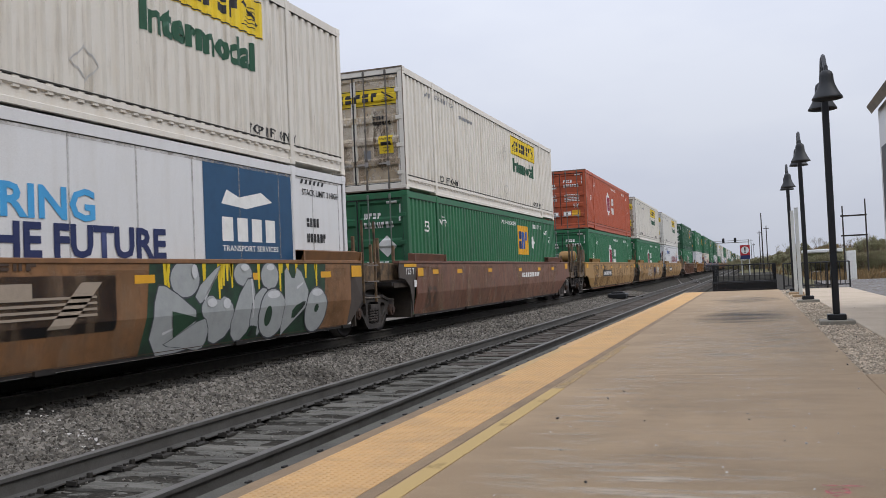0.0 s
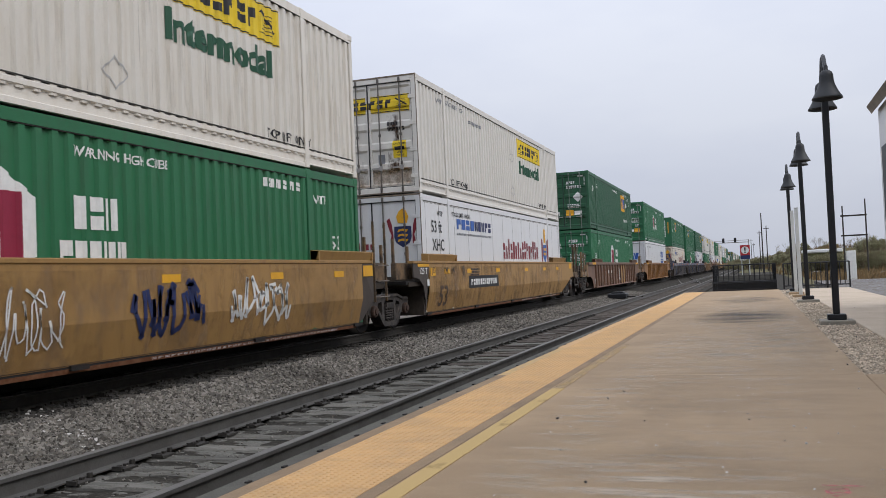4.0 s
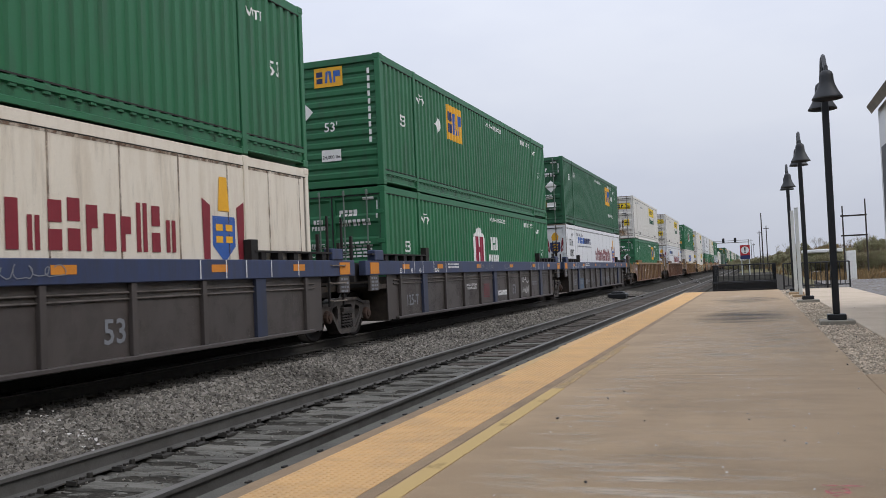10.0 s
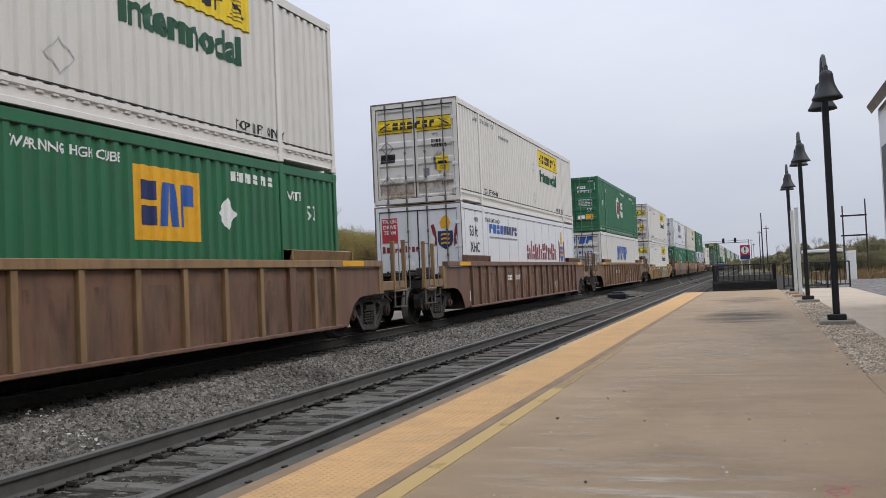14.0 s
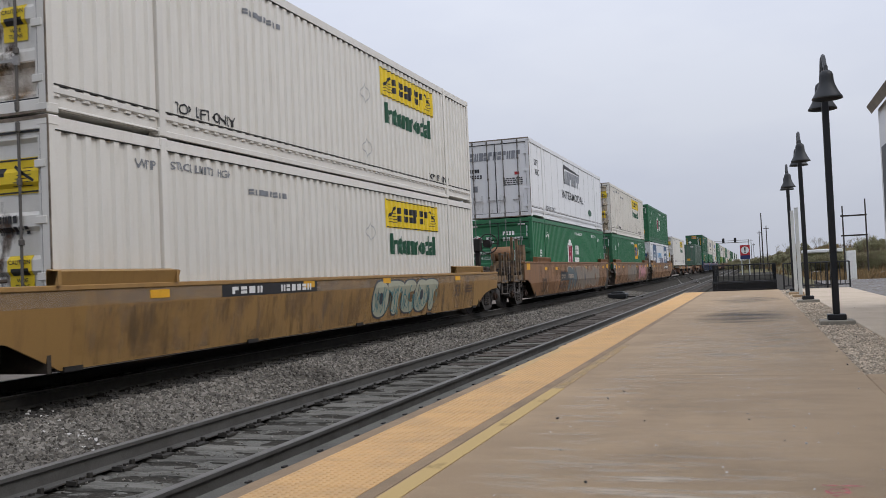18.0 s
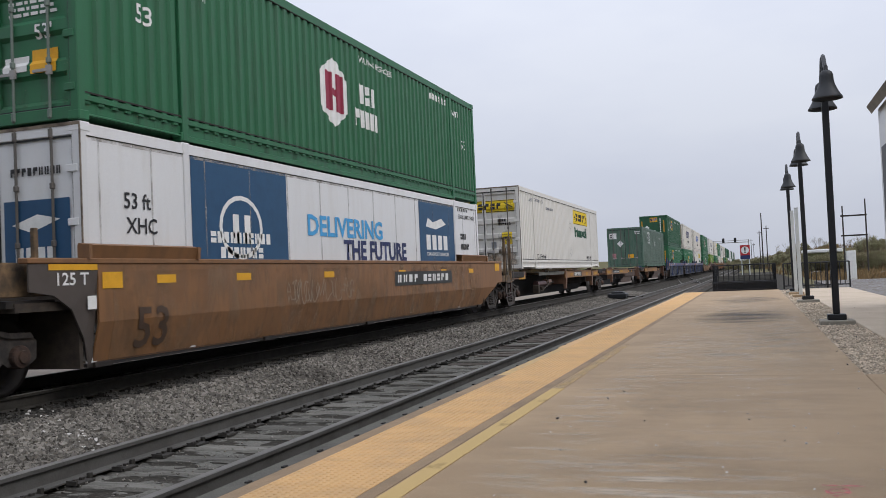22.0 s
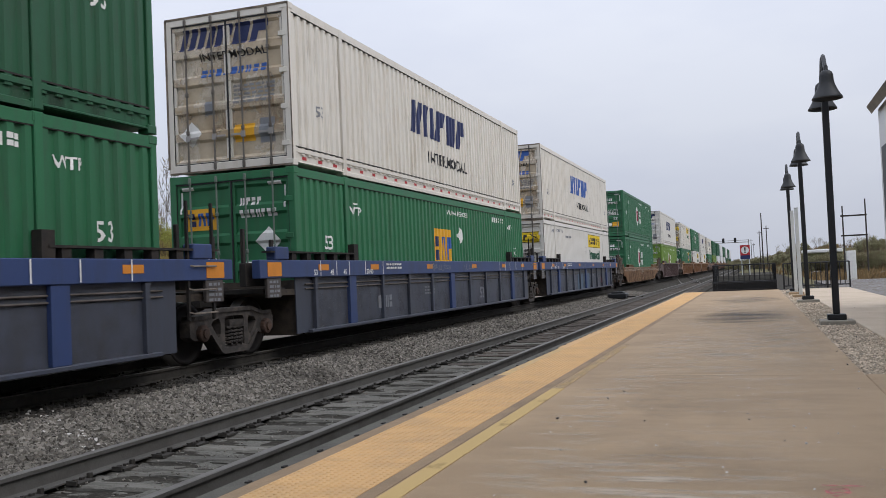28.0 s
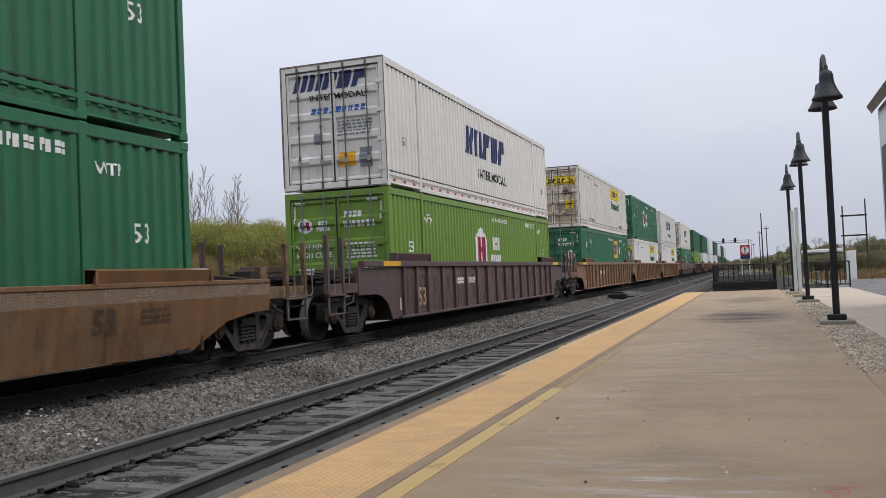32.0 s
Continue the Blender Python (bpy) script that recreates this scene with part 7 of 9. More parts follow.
G_BROWN_BAND = grime("faded_rust_film", lin(0.30, 0.19, 0.12), 0.2, 0.6, 0.65, 1.6, (0.5, 1, 2))
G_ORANGE_RUST = grime("fresh_orange_rust", lin(0.42, 0.15, 0.035), 0.48, 0.68, 0.75, 1.5, (1, 1, 1), fade=True)
CONSIST = [
    (-0.59, "jbr", "kllm", ("smooth", TAN_CAR, "brown smooth-sided articulated well car with silver sprayed shapes", (True, False), "", [("grime_zplate", D_BLACK, lambda: shapes((4.6, 9.25, 0.66, 1.34))), ("emblem", D_BEIGE, lambda: shapes(((4.9, 0.74), (5.5, 0.74), (5.6, 1.1), (6.2, 1.1), (6.2, 1.26), (4.7, 1.26), (4.7, 1.1), (5.0, 1.1)), ((6.6, 0.74), (7.2, 0.74), (7.3, 1.1), (7.9, 1.1), (7.9, 1.26), (6.4, 1.26), (6.4, 1.1), (6.7, 1.1)), ((8.1, 0.74), (8.45, 0.74), (9.0, 1.26), (8.65, 1.26)))), ("emblem_line", D_BEIGE, lambda: shapes(*[(4.75, 8.9, 0.86 + 0.07 * i, 0.89 + 0.07 * i) for i in range(4)])), ("carid", D_FADED, lambda: bars(6.6, 1.4, 1.4, 0.09, 8, seed=87))] + puffy(9.9, 0.26, 5.0, 1.26, 5))),
    (18.86, "jbr", "emp", ("smooth", BROWN, "brown smooth-sided articulated well car, end unit", (False, True), "", NUM2 + FIFTY)),
    (42.84, "red", "hubl", ("smooth", GOLD, "ochre smooth-sided articulated well car with a brown air tank", (True, False), "", PLATE + NUM + FIFTY + LOAD)),
    (62.02, "jbr", "hubl", ("smooth", GOLD, "ochre well car unit with white sprayed loops", (False, False), "", FIFTY + LOAD + [("scr1", D_WHITE, scribble(4.9, 0.4, 3.0, 0.9, 3)), ("scr2", D_NAVY, scribble(9.0, 0.4, 1.6, 0.9, 4, 0.07)), ("scr3", D_WHITE, scribble(11.2, 0.4, 1.8, 0.9, 9, 0.06))])),
    (81.78, "jb", "eng", ("smooth", GOLD, "ochre well car end unit with white sprayed letters-like loops", (False, True), "", PLATE + NUM + FIFTY + LOAD)),
    (105.64, "empm", "hubl", ("ribbed", OXIDE, "rust-brown ribbed single well car", (True, True), "", RIBNUM + [("patch", GOLD, lambda: shapes((9.14, 10.02, 0.3, 1.36), (10.14, 11.02, 0.3, 1.36))), ("scr8", D_WHITE, scribble(8.15, 0.4, 0.8, 0.9, 18, 0.035))])),
    (129.17, "hubd", "marten", ("ribbed", ORANGE_CAR, "orange-brown ribbed single well car with a black brake wheel", (True, True), "far short", PANELNUM + [("rust_panels", G_OCHRE, lambda: shapes((0.5, LONG - 0.5, 0.3, 1.38))), ("scrawl_a", D_DIM, scribble(6.15, 0.45, 0.75, 0.75, 101, 0.035)), ("scrawl_b", D_DIM, scribble(7.12, 0.5, 0.75, 0.75, 102, 0.03)), ("scrawl_c", D_DIM, scribble(8.12, 0.4, 0.75, 0.85, 103, 0.03)), ("scrawl_d", D_DIM, scribble(10.1, 0.55, 0.75, 0.6, 104, 0.03)), ("scrawl_e", D_DIM, scribble(5.15, 0.55, 0.7, 0.6, 105, 0.025)), ("tagplate3", D_BLACK, lambda: shapes((12.15, 12.68, 0.84, 1.04), (12.85, 13.35, 0.86, 1.06))), ("pnum3", D_BEIGE, lambda: bars(12.2, 0.88, 0.42, 0.12, 4, seed=106)), ("pnum4", D_BEIGE, lambda: bars(12.9, 0.9, 0.4, 0.12, 5, seed=107)), ("p53r", D_BLACK, lambda: words("53", 13.5, 0.85, 0.2)), ("pprint2", D_BLACK, small_print(9.3, 0.95, 0.5, 4, 8))])),
    (152.97, "empf", "engc", ("blue", GREY_CAR, "grey ribbed articulated well car with a blue top chord", (True, False), "", BLUENUM)),
    (172.63, "empr", "hubl", ("blue", GREY_CAR, "grey ribbed well car middle unit with blue chord", (False, False), "", TON + [("ctrl1", D_WHITE, lambda: words("CONTROLLED INTERCHANGE CAR", 5.3, 0.86, 0.06, width=1.0)), ("ctrl2", D_WHITE, lambda: words("SEE EQUIPMENT REGISTER", 5.4, 0.77, 0.06, width=0.85)), ("fade", D_CRIMSON, lambda: shapes(*[(6.95, 7.55, 0.5 + 0.06 * i, 0.525 + 0.06 * i) for i in range(7)])), ("wordbars", D_WHITE, lambda: bars(8.45, 0.5, 1.05, 0.15, 10, seed=89)), ("b53x", D_GREY, lambda: words("53", 10.2, 0.5, 0.3)), ("scrx", D_WHITE, scribble(11.5, 0.78, 1.0, 0.3, 41, 0.018)), ("scrx2", D_WHITE, scribble(11.5, 0.42, 1.0, 0.3, 42, 0.018)), ("bpr2", D_GREY, small_print(13.0, 0.8, 0.6, 2, 7))])),
    (192.45, "empm", "eng", ("blue", GREY_CAR, "grey ribbed well car end unit with blue chord and brake wheel", (False, True), "far", TON + [("tagblue", D_STEELBLUE, lambda: shapes((2.31, 3.3, 0.33, 0.8))), ("emark", D_GREY, lambda: bars(2.44, 0.53, 0.72, 0.2, 4, seed=98)), ("enum", D_GREY, lambda: bars(3.69, 0.53, 0.66, 0.2, 4, seed=99)), ("earrow", D_GREY, lambda: shapes((4.43, 4.9, 0.62, 0.66), (4.82, 4.88, 0.55, 0.73), (4.88, 4.95, 0.58, 0.7))), ("etag", D_GREY, scribble(5.25, 0.45, 1.15, 0.36, 46, 0.02)), ("ebar", D_GREY, lambda: bars(9.3, 0.6, 1.1, 0.16, 10, seed=100)), ("b53", D_GREY, lambda: words("53", 11.2, 0.52, 0.3))])),
    (216.09, "jb", "emp", ("ribbed", OXIDE, "rust-brown ribbed well car with tan top chord and scrawls", (True, True), "short", RIBNUM + [("scrA", D_GLINT, scribble(-0.95, 0.92, 0.85, 0.36, 71, 0.035)), ("scrB", D_GREY, scribble(1.5, 0.7, 0.5, 0.3, 72, 0.016)), ("scrC", D_GLINT, scribble(3.2, 0.75, 0.6, 0.4, 73, 0.02)), ("scrD", D_GREY, scribble(7.2, 0.6, 0.6, 0.5, 74, 0.016)), ("tallyB", D_FADED, lambda: shapes((1.55, 1.95, 0.5, 0.62))), ("chordtan", D_WHITE, lambda: bars(6.3, 1.02, 0.5, 0.12, 4, seed=77))])),
    (239.97, "jb", "eng", ("ribbed", OXIDE, "rust-brown ribbed single well car with faded scrawls", (True, True), "", RIBNUM + [("scrE", D_GREY, scribble(9.2, 0.5, 0.7, 0.5, 75, 0.016)), ("scrF", D_GLINT, scribble(11.2, 0.45, 0.7, 0.4, 76, 0.02))])),
    (263.67, "hubd", "swiftw", ("ribbed", OXIDE, "rust-brown ribbed well car with pale sprayed loops", (True, True), "", RIBNUM + [("scr5", D_WHITE, scribble(8.85, 0.4, 0.75, 0.42, 5, 0.045)), ("scr5b", D_NAVY, scribble(8.85, 0.8, 0.75, 0.35, 25, 0.04)), ("scr6", D_WHITE, scribble(9.95, 0.75, 0.75, 0.4, 6, 0.045)), ("scr6b", D_WHITE, scribble(10.0, 0.36, 0.6, 0.4, 26, 0.045)), ("scr7", D_TEAL, scribble(12.0, 0.85, 0.55, 0.3, 7, 0.05)), ("scr7b", D_TEAL, scribble(12.0, 0.5, 0.55, 0.3, 27, 0.05)), ("scr7c", D_WHITE, scribble(14.2, 0.3, 0.55, 0.4, 28, 0.025)), ("fif", D_FADED, lambda: words("53", 12.95, 0.72, 0.3)), ("chordid", D_FADED, lambda: bars(6.6, 1.425, 1.7, 0.09, 9, seed=88))])),
    (286.8, "jb", "jb", ("low", GOLD, "ochre low-sided single well car with a brake wheel", (True, True), "far", LOWPLATE + marks_tag(21, D_MINT, 8.7, 3.9, D_SHADE, 0.28, 0.9) + [("holes_fringe", D_TEAL, scribble(8.7, 0.32, 3.9, 0.7, 64, 0.022))])),
    (310.24, "prime", "hubl", ("smooth", TAN_CAR, "pale brown articulated well car with grey sprayed shapes", (True, False), "", FIFTY + marks_tag(12, D_SLATE, 5.5, 1.9) + marks_tag(11, D_MUD, 7.35, 6.1) + [("scrawl_n", D_SHADE, scribble(4.0, 0.85, 1.3, 0.4, 61, 0.035)), ("scrawl_m", D_SHADE, scribble(3.9, 0.4, 1.4, 0.35, 62, 0.03)), ("tagline_plate", D_NAMEPLATE, lambda: shapes((4.1, 6.9, 0.78, 1.12))), ("zprnum", D_BEIGE, lambda: bars(4.2, 0.86, 0.85, 0.17, 4, seed=91, slant=0.04)), ("zprnum2", D_BEIGE, lambda: bars(5.6, 0.86, 1.15, 0.17, 6, seed=92, slant=0.04))])),
    (329.61, "jbr", "emp", ("smooth", TAN_CAR, "brown articulated well car with pink sprayed shapes", (False, False), "", FIFTY + marks_tag(13, D_MUD, 5.2, 4.2, D_SHADE, 0.24, 1.28) + marks_tag(14, D_PINK, 10.9, 3.8, D_SHADE, 0.22, 1.28) + [("scrawl_k", D_SHADE, scribble(9.8, 0.4, 1.2, 0.9, 63, 0.03))])),
    (349.23, "hub", "kllm", ("smooth", TAN_CAR, "pale brown articulated well car end unit", (False, True), "", [("tagline_plate2", D_NAMEPLATE, lambda: shapes((9.35, 13.2, 0.99, 1.3))), ("num3", D_WHITE, lambda: bars(9.5, 1.06, 1.35, 0.17, 4, gap=0.34, seed=86, slant=0.12)), ("num3b", D_WHITE, lambda: bars(11.1, 1.06, 1.9, 0.17, 6, gap=0.34, seed=85, slant=0.12)), ("scrape", D_BEIGE, scribble(4.6, 0.75, 2.6, 0.5, 31, 0.015))] + FIFTY)),
    (370.4, "jb", None, ("spine", (True, False), False)),
    (388.5, None, None, ("spine", (False, False), True)),
    (406.6, "old", None, ("spine", (False, True), False)),
    (427.35, "empd", "empf", ("blue", BLUE_GREY, "blue-grey ribbed articulated well car with sprayed blue chord", (True, False), "", BLUENUM)),
    (447.28, "swift", "empv", ("blue", BLUE_GREY, "grey-blue ribbed well car middle unit with sprayed scrawls", (False, False), "", BLUENUM)),
    (466.85, "swiftb", "jb", ("blue", BLUE_GREY, "grey-blue ribbed well car end unit", (False, True), "", [("tagpanel", D_STEELBLUE, lambda: shapes((6.15, 7.45, 0.3, 1.02), (7.85, 9.1, 0.3, 1.02))), ("b53o", D_ORANGE53, lambda: words("53", 9.65, 0.45, 0.26)), ("scry", D_GREY, scribble(9.3, 0.78, 1.3, 0.2, 43, 0.015)), ("scry2", D_GREY, scribble(4.6, 0.4, 1.1, 0.4, 44, 0.018)), ("scry3", D_GREY, scribble(11.0, 0.75, 0.8, 0.2, 45, 0.015)), ("bpr3", D_CRIMSON, small_print(12.4, 0.75, 0.5, 4, 7))])),
    (489.9, "hub", "hub", ("low", RUSTY_CAR, "rusty brown low-sided single well car with a white scrawl", (True, True), "", [("grime_upper", G_BROWN_BAND, lambda: shapes((-1.85, LONG + 1.85, 0.985, 1.2))), ("rust_patch", G_ORANGE_RUST, lambda: shapes((-1.6, 0.3, 0.6, 1.2))), ("rust_patch2", G_ORANGE_RUST, lambda: shapes((5.2, 8.4, 0.5, 1.2))), ("scrawl_low", D_WHITE, scribble(7.0, 0.62, 1.1, 0.5, 81, 0.022)), ("scrawl_low2", D_FADED, lambda: shapes((7.9, 9.4, 1.03, 1.05))), ("lowid", D_FADED, lambda: bars(10.6, 1.05, 1.2, 0.09, 7, seed=82))])),
    (513.39, "swiftn", "hublt", ("ribbed", PLUM_CAR, "dull plum-brown ribbed single well car", (True, True), "", RIBNUM + [("m53", D_TAN53, lambda: words("53", 1.36, 0.5, 0.42))])),
    (536.65, "jbr", "emp", ("ribbed", DULL_CAR, "dull brown ribbed well car", (True, False), "", RIBNUM)),
    (555.9, "hub", "jb", ("ribbed", DULL_CAR, "dull brown ribbed well car middle unit", (False, False), "", [])),
    (575.2, "swiftn", "jb", ("ribbed", DULL_CAR, "dull brown ribbed well car end unit", (False, True), "", [])),
    (598.0, "swift", "hub", ("smooth", MAROON, "dark smooth-sided well car", (True, True), "", [])),
    (621.0, "greenp", "hublt", ("ribbed", MAROON, "dark ribbed well car", (True, True), "", [])),
    (643.5, "greenp", "whitep", ("ribbed", OXIDE, "rust-brown ribbed well car far back", (True, True), "", [])),
    (666.5, "whitep", "whitep", ("ribbed", OXIDE, "rust-brown ribbed well car far back", (True, True), "", [])),
    (690.0, "greenp", "whitep", ("ribbed", OXIDE, "rust-brown ribbed well car far back", (True, True), "", [])),
    (713.5, "whitep", "greenp", ("ribbed", OXIDE, "rust-brown ribbed well car far back", (True, True), "", [])),
    (737.0, "greenp", "greenp", ("ribbed", OXIDE, "rust-brown ribbed well car far back", (True, True), "", [])),
    (760.5, "whitep", "greenp", ("ribbed", OXIDE, "rust-brown ribbed well car far back", (True, True), "", [])),
]
M_BRACKET = plain("bracket_grey", lin(0.078, 0.064, 0.056), 0.75)
MOVING, TURNING = [], []


def build_train():
    for i, (s, up, low, spec) in enumerate(CONSIST):
        far = s > 600
        if spec[0] == "spine":
            label = "low spine car with a deep black centre beam" if up else "empty low spine car with orange side rails"
            car, wheels = spine_car(label, spec[1], spec[2])
            floor = 1.30
        else:
            style, mat, label, ends, brake, marks = spec
            chord = (BLUE_WORN if mat is GREY_CAR else BLUE_CAR) if style == "blue" else DULL_OCHRE if 260 < s < 265 or 216 < s < 217 else None
            car, wheels = well_car(style, mat, label, ends, (False, not ends[1]), brake, chord, marks)
            floor = 0.30
        MOVING.append((car, s, T2_RAIL))
        if not far:
            TURNING.extend((w, s) for w in wheels)
        for load, z, where in ((low, floor, "containers in the wells"), (up, floor + 2.935 if low else floor, "containers stacked on top")):
            if load:
                kind, end, mat, label, marks = LIVERY[load]
                c = container(kind, end, mat, label, marks() if marks else None, where, not far)
                MOVING.append((c, s, T2_RAIL + z))


build_train()


def motions():
    for ob, s, z in MOVING:
        walk(ob, [(t, pose(T2_X, along(s, t), z)) for t in (0, 8, 16, 24, 32)])
    for ob, s in TURNING:
        y, z = ob.location.y, ob.location.z
        t0 = min(max(0.0, (s + y - 42) / SPEED), 31.9)
        t1 = min(32.0, max(t0 + 0.1, (s + y + 1) / SPEED))
        a, b = frame(t0), frame(t1)
        rows = []
        if a > 1:
            rows.append((0.0, pose(0, y, z)))
        for f in range(a, b + 1):
            t = (f - 1) / FPS
            rows.append((t, pose(0, y, z, math.degrees((along(0, t0) - along(0, t)) / WHEEL_R) % 360)))
        if rows[-1][0] < 32.0:
            rows.append((32.0, rows[-1][1]))
        walk(ob, rows)


# ---- the setting ----
def grid_mesh(xs, ys, height):
    vs = [(x, y, height(x, y)) for y in ys for x in xs]
    n = len(xs)
    fs = [(j * n + i, j * n + i + 1, (j + 1) * n + i + 1, (j + 1) * n + i) for j in range(len(ys) - 1) for i in range(n - 1)]
    me = bpy.data.meshes.new("ground")
    me.from_pydata(vs, [], fs)
    for p in me.polygons:
        p.use_smooth = True
    return me


def smooth_step(a, b, x):
    q = min(1, max(0, (x - a) / (b - a)))
    return q * q * (3 - 2 * q)


def land(x, y):
    """Height of the natural ground."""
    z = -0.62
    z += 2.6 * smooth_step(-25, -46, x) + 4.6 * smooth_step(-54, -92, x)
    z += 0.5 * noise.noise(Vector((x * 0.04, y * 0.04, 0))) * smooth_step(-22, -50, x)
    bank = smooth_step(2, 16, x) * smooth_step(100, 230, y)
    z += bank * (4.2 + 1.4 * noise.noise(Vector((x * 0.05, y * 0.02, 3))))
    z += 5.0 * smooth_step(300, 700, y) * smooth_step(-14, 30, x)
    return z


def spread(near, far, n):
    out = [near * (far / near) ** (i / n) for i in range(n + 1)]
    return out


XS = sorted([-v for v in spread(14, 3500, 44)] + [-10, -6, -2, 0, 2, 4, 6, 8, 10, 12] + spread(14, 3500, 44))
YS = sorted([-400, -150, -60, -30, -12, 0] + spread(8, 4500, 60))
ground = tagged(new("ground", grid_mesh(XS, YS, land)), "rough ground with dry grass reaching the horizon", "ground", kind="structure")
ground.data.materials.append(M_GROUND)

gravel_road = tagged(part("gravel_road", boxes((-21.0, -11.3, -60, 420, -0.75, -0.38)), M_ROAD, None), "pale gravel service road behind the tracks", "road", kind="structure")

# ballast beds
bm = bmesh.new()
prof = [(-12.0, -0.72), (-11.2, -0.36), (-10.4, -0.245), (-7.75, -0.255), (-7.45, -0.29), (-7.2, -0.285), (-6.6, -0.345), (-6.1, -0.41), (-5.8, -0.44), (-2.95, -0.44), (-2.8, -0.45), (-2.8, -0.9), (-12.0, -0.9)]
ring0 = [bm.verts.new((x, -60, z)) for x, z in prof]
ring1 = [bm.verts.new((x, 900, z)) for x, z in prof]
for i in range(len(prof)):
    j = (i + 1) % len(prof)
    bm.faces.new((ring0[i], ring1[i], ring1[j], ring0[j]))
bm.faces.new(ring0)
bm.faces.new(ring1[::-1])
bmesh.ops.recalc_face_normals(bm, faces=bm.faces[:])
ballast = tagged(part("ballast_bed", bm, M_BALLAST, None), "dark grey crushed-stone ballast bed under both tracks", "ballast", kind="structure")


def bed_height(x):
    for (a, p), (b, q) in zip(prof, prof[1:11]):
        if a <= x <= b:
            return p + (q - p) * (x - a) / (b - a)
    return -0.42


def scatter(name, mat, n, place, size, seed, flat=0.7, crisp=True, tilt=0.22):
    """Loose stones: squashed, jittered boxes, in one mesh."""
    rng = np.random.default_rng(seed)
    base = np.array([(-1, -1, -1), (1, -1, -1), (1, 1, -1), (-1, 1, -1), (-1, -1, 1), (1, -1, 1), (1, 1, 1), (-1, 1, 1)], float)
    quads = np.array([(3, 2, 1, 0), (4, 5, 6, 7), (0, 1, 5, 4), (1, 2, 6, 5), (2, 3, 7, 6), (3, 0, 4, 7)])
    c = place(rng, n)
    n = len(c)
    s = rng.uniform(size[0], size[1], (n, 1, 1)) * rng.uniform(0.6, 1.2, (n, 1, 3)) * np.array([1, 1, flat])
    v = base[None] * (1 + rng.uniform(-0.45, 0.25, (n, 8, 3))) * s
    q = rng.normal(size=(n, 4)) * np.array([1, tilt, tilt, 1])
    q /= np.linalg.norm(q, axis=1, keepdims=True)
    w, x, y, z = q.T
    rot = np.stack([np.stack([1 - 2 * (y * y + z * z), 2 * (x * y - z * w), 2 * (x * z + y * w)], -1),
                    np.stack([2 * (x * y + z * w), 1 - 2 * (x * x + z * z), 2 * (y * z - x * w)], -1),
                    np.stack([2 * (x * z - y * w), 2 * (y * z + x * w), 1 - 2 * (x * x + y * y)], -1)], 1)
    v = np.einsum("nij,nkj->nki", rot, v) + c[:, None]
    f = (quads[None] + 8 * np.arange(n)[:, None, None]).reshape(-1)
    me = bpy.data.meshes.new(name)
    me.vertices.add(8 * n)
    me.vertices.foreach_set("co", v.reshape(-1))
    me.loops.add(24 * n)
    me.loops.foreach_set("vertex_index", f.astype(np.int32))
    me.polygons.add(6 * n)
    me.polygons.foreach_set("loop_start", np.arange(0, 24 * n, 4, dtype=np.int32))
    me.update(calc_edges=True)
    if crisp:
        me.shade_flat()
    me.materials.append(mat)
    return tagged(new(name, me), kind="stuff")


def near_rows(rng, n, y0, y1):
    """Denser towards the near end."""
    return y0 * (y1 / y0) ** rng.random(n)


def ballast_place(x0, x1, y0, y1, lift=0.0):
    def place(rng, n):
        x, y = rng.uniform(x0, x1, n), near_rows(rng, n, y0, y1)
        z = np.array([bed_height(a) for a in x]) + rng.uniform(-0.012, 0.034, n) + lift
        return np.stack([x, y, z], 1)
    return place


tagged(scatter("ballast_stones", M_STONE, 74000, ballast_place(-7.5, -5.75, 3.4, 55), (0.010, 0.031), 1, 0.85, tilt=0.6), "loose dark grey ballast stones between the tracks", "ballast")
tagged(scatter("ballast_stones", M_STONE, 9000, ballast_place(-11.3, -9.7, 4.0, 60), (0.018, 0.036), 2), "loose ballast stones on the far shoulder", "ballast")
# these stones carry the dark band at the train's foot in their colour
tagged(scatter("oily_stones", M_OIL_SHADE, 12000, ballast_place(-7.95, -7.3, 3.4, 55, -0.012), (0.013, 0.034), 9, 0.6, tilt=0.45), "ballast stones beside the main track, darkened by oil and painted shade", "ballast")
tagged(scatter("ballast_chips", M_STONE, 3200, ballast_place(-5.75, -2.9, 2.5, 50, 0.012), (0.004, 0.012), 3, 0.5), "fine dark stone chips between the rails", "ballast")
def white_line(rng, n):
    u = rng.random(n)
    x = -7.85 + 1.85 * u + rng.normal(0, 0.07, n)
    return np.stack([x, 8.0 - 1.2 * u + rng.normal(0, 0.12, n), np.array([bed_height(a) for a in x]) + 0.03], 1)


tagged(scatter("white_stones", M_LIMESTONE, 70, lambda rng, n: white_line(rng, n), (0.010, 0.024), 4), "scatter of pale stone chips on the ballast", "stones")


def fill_height(x, y):
    """Dirt packed between the ties, here and there over them."""
    v = 0.55 * noise.noise(Vector((x * 2.3, y * 3.1, 1.7))) + 0.45 * noise.noise(Vector((x * 7.0, y * 9.0, 5.0)))
    r = abs(noise.noise(Vector((x * 3.0, y * 8.0, 8.0))))
    return -0.436 + 0.045 * v - 0.13 * max(0.0, 0.2 - r)


FILL_X = [-5.85 + 0.062 * i for i in range(49)]
FILL_Y = [2.2]
while FILL_Y[-1] < 42:
    FILL_Y.append(FILL_Y[-1] + max(0.05, 0.009 * FILL_Y[-1]))
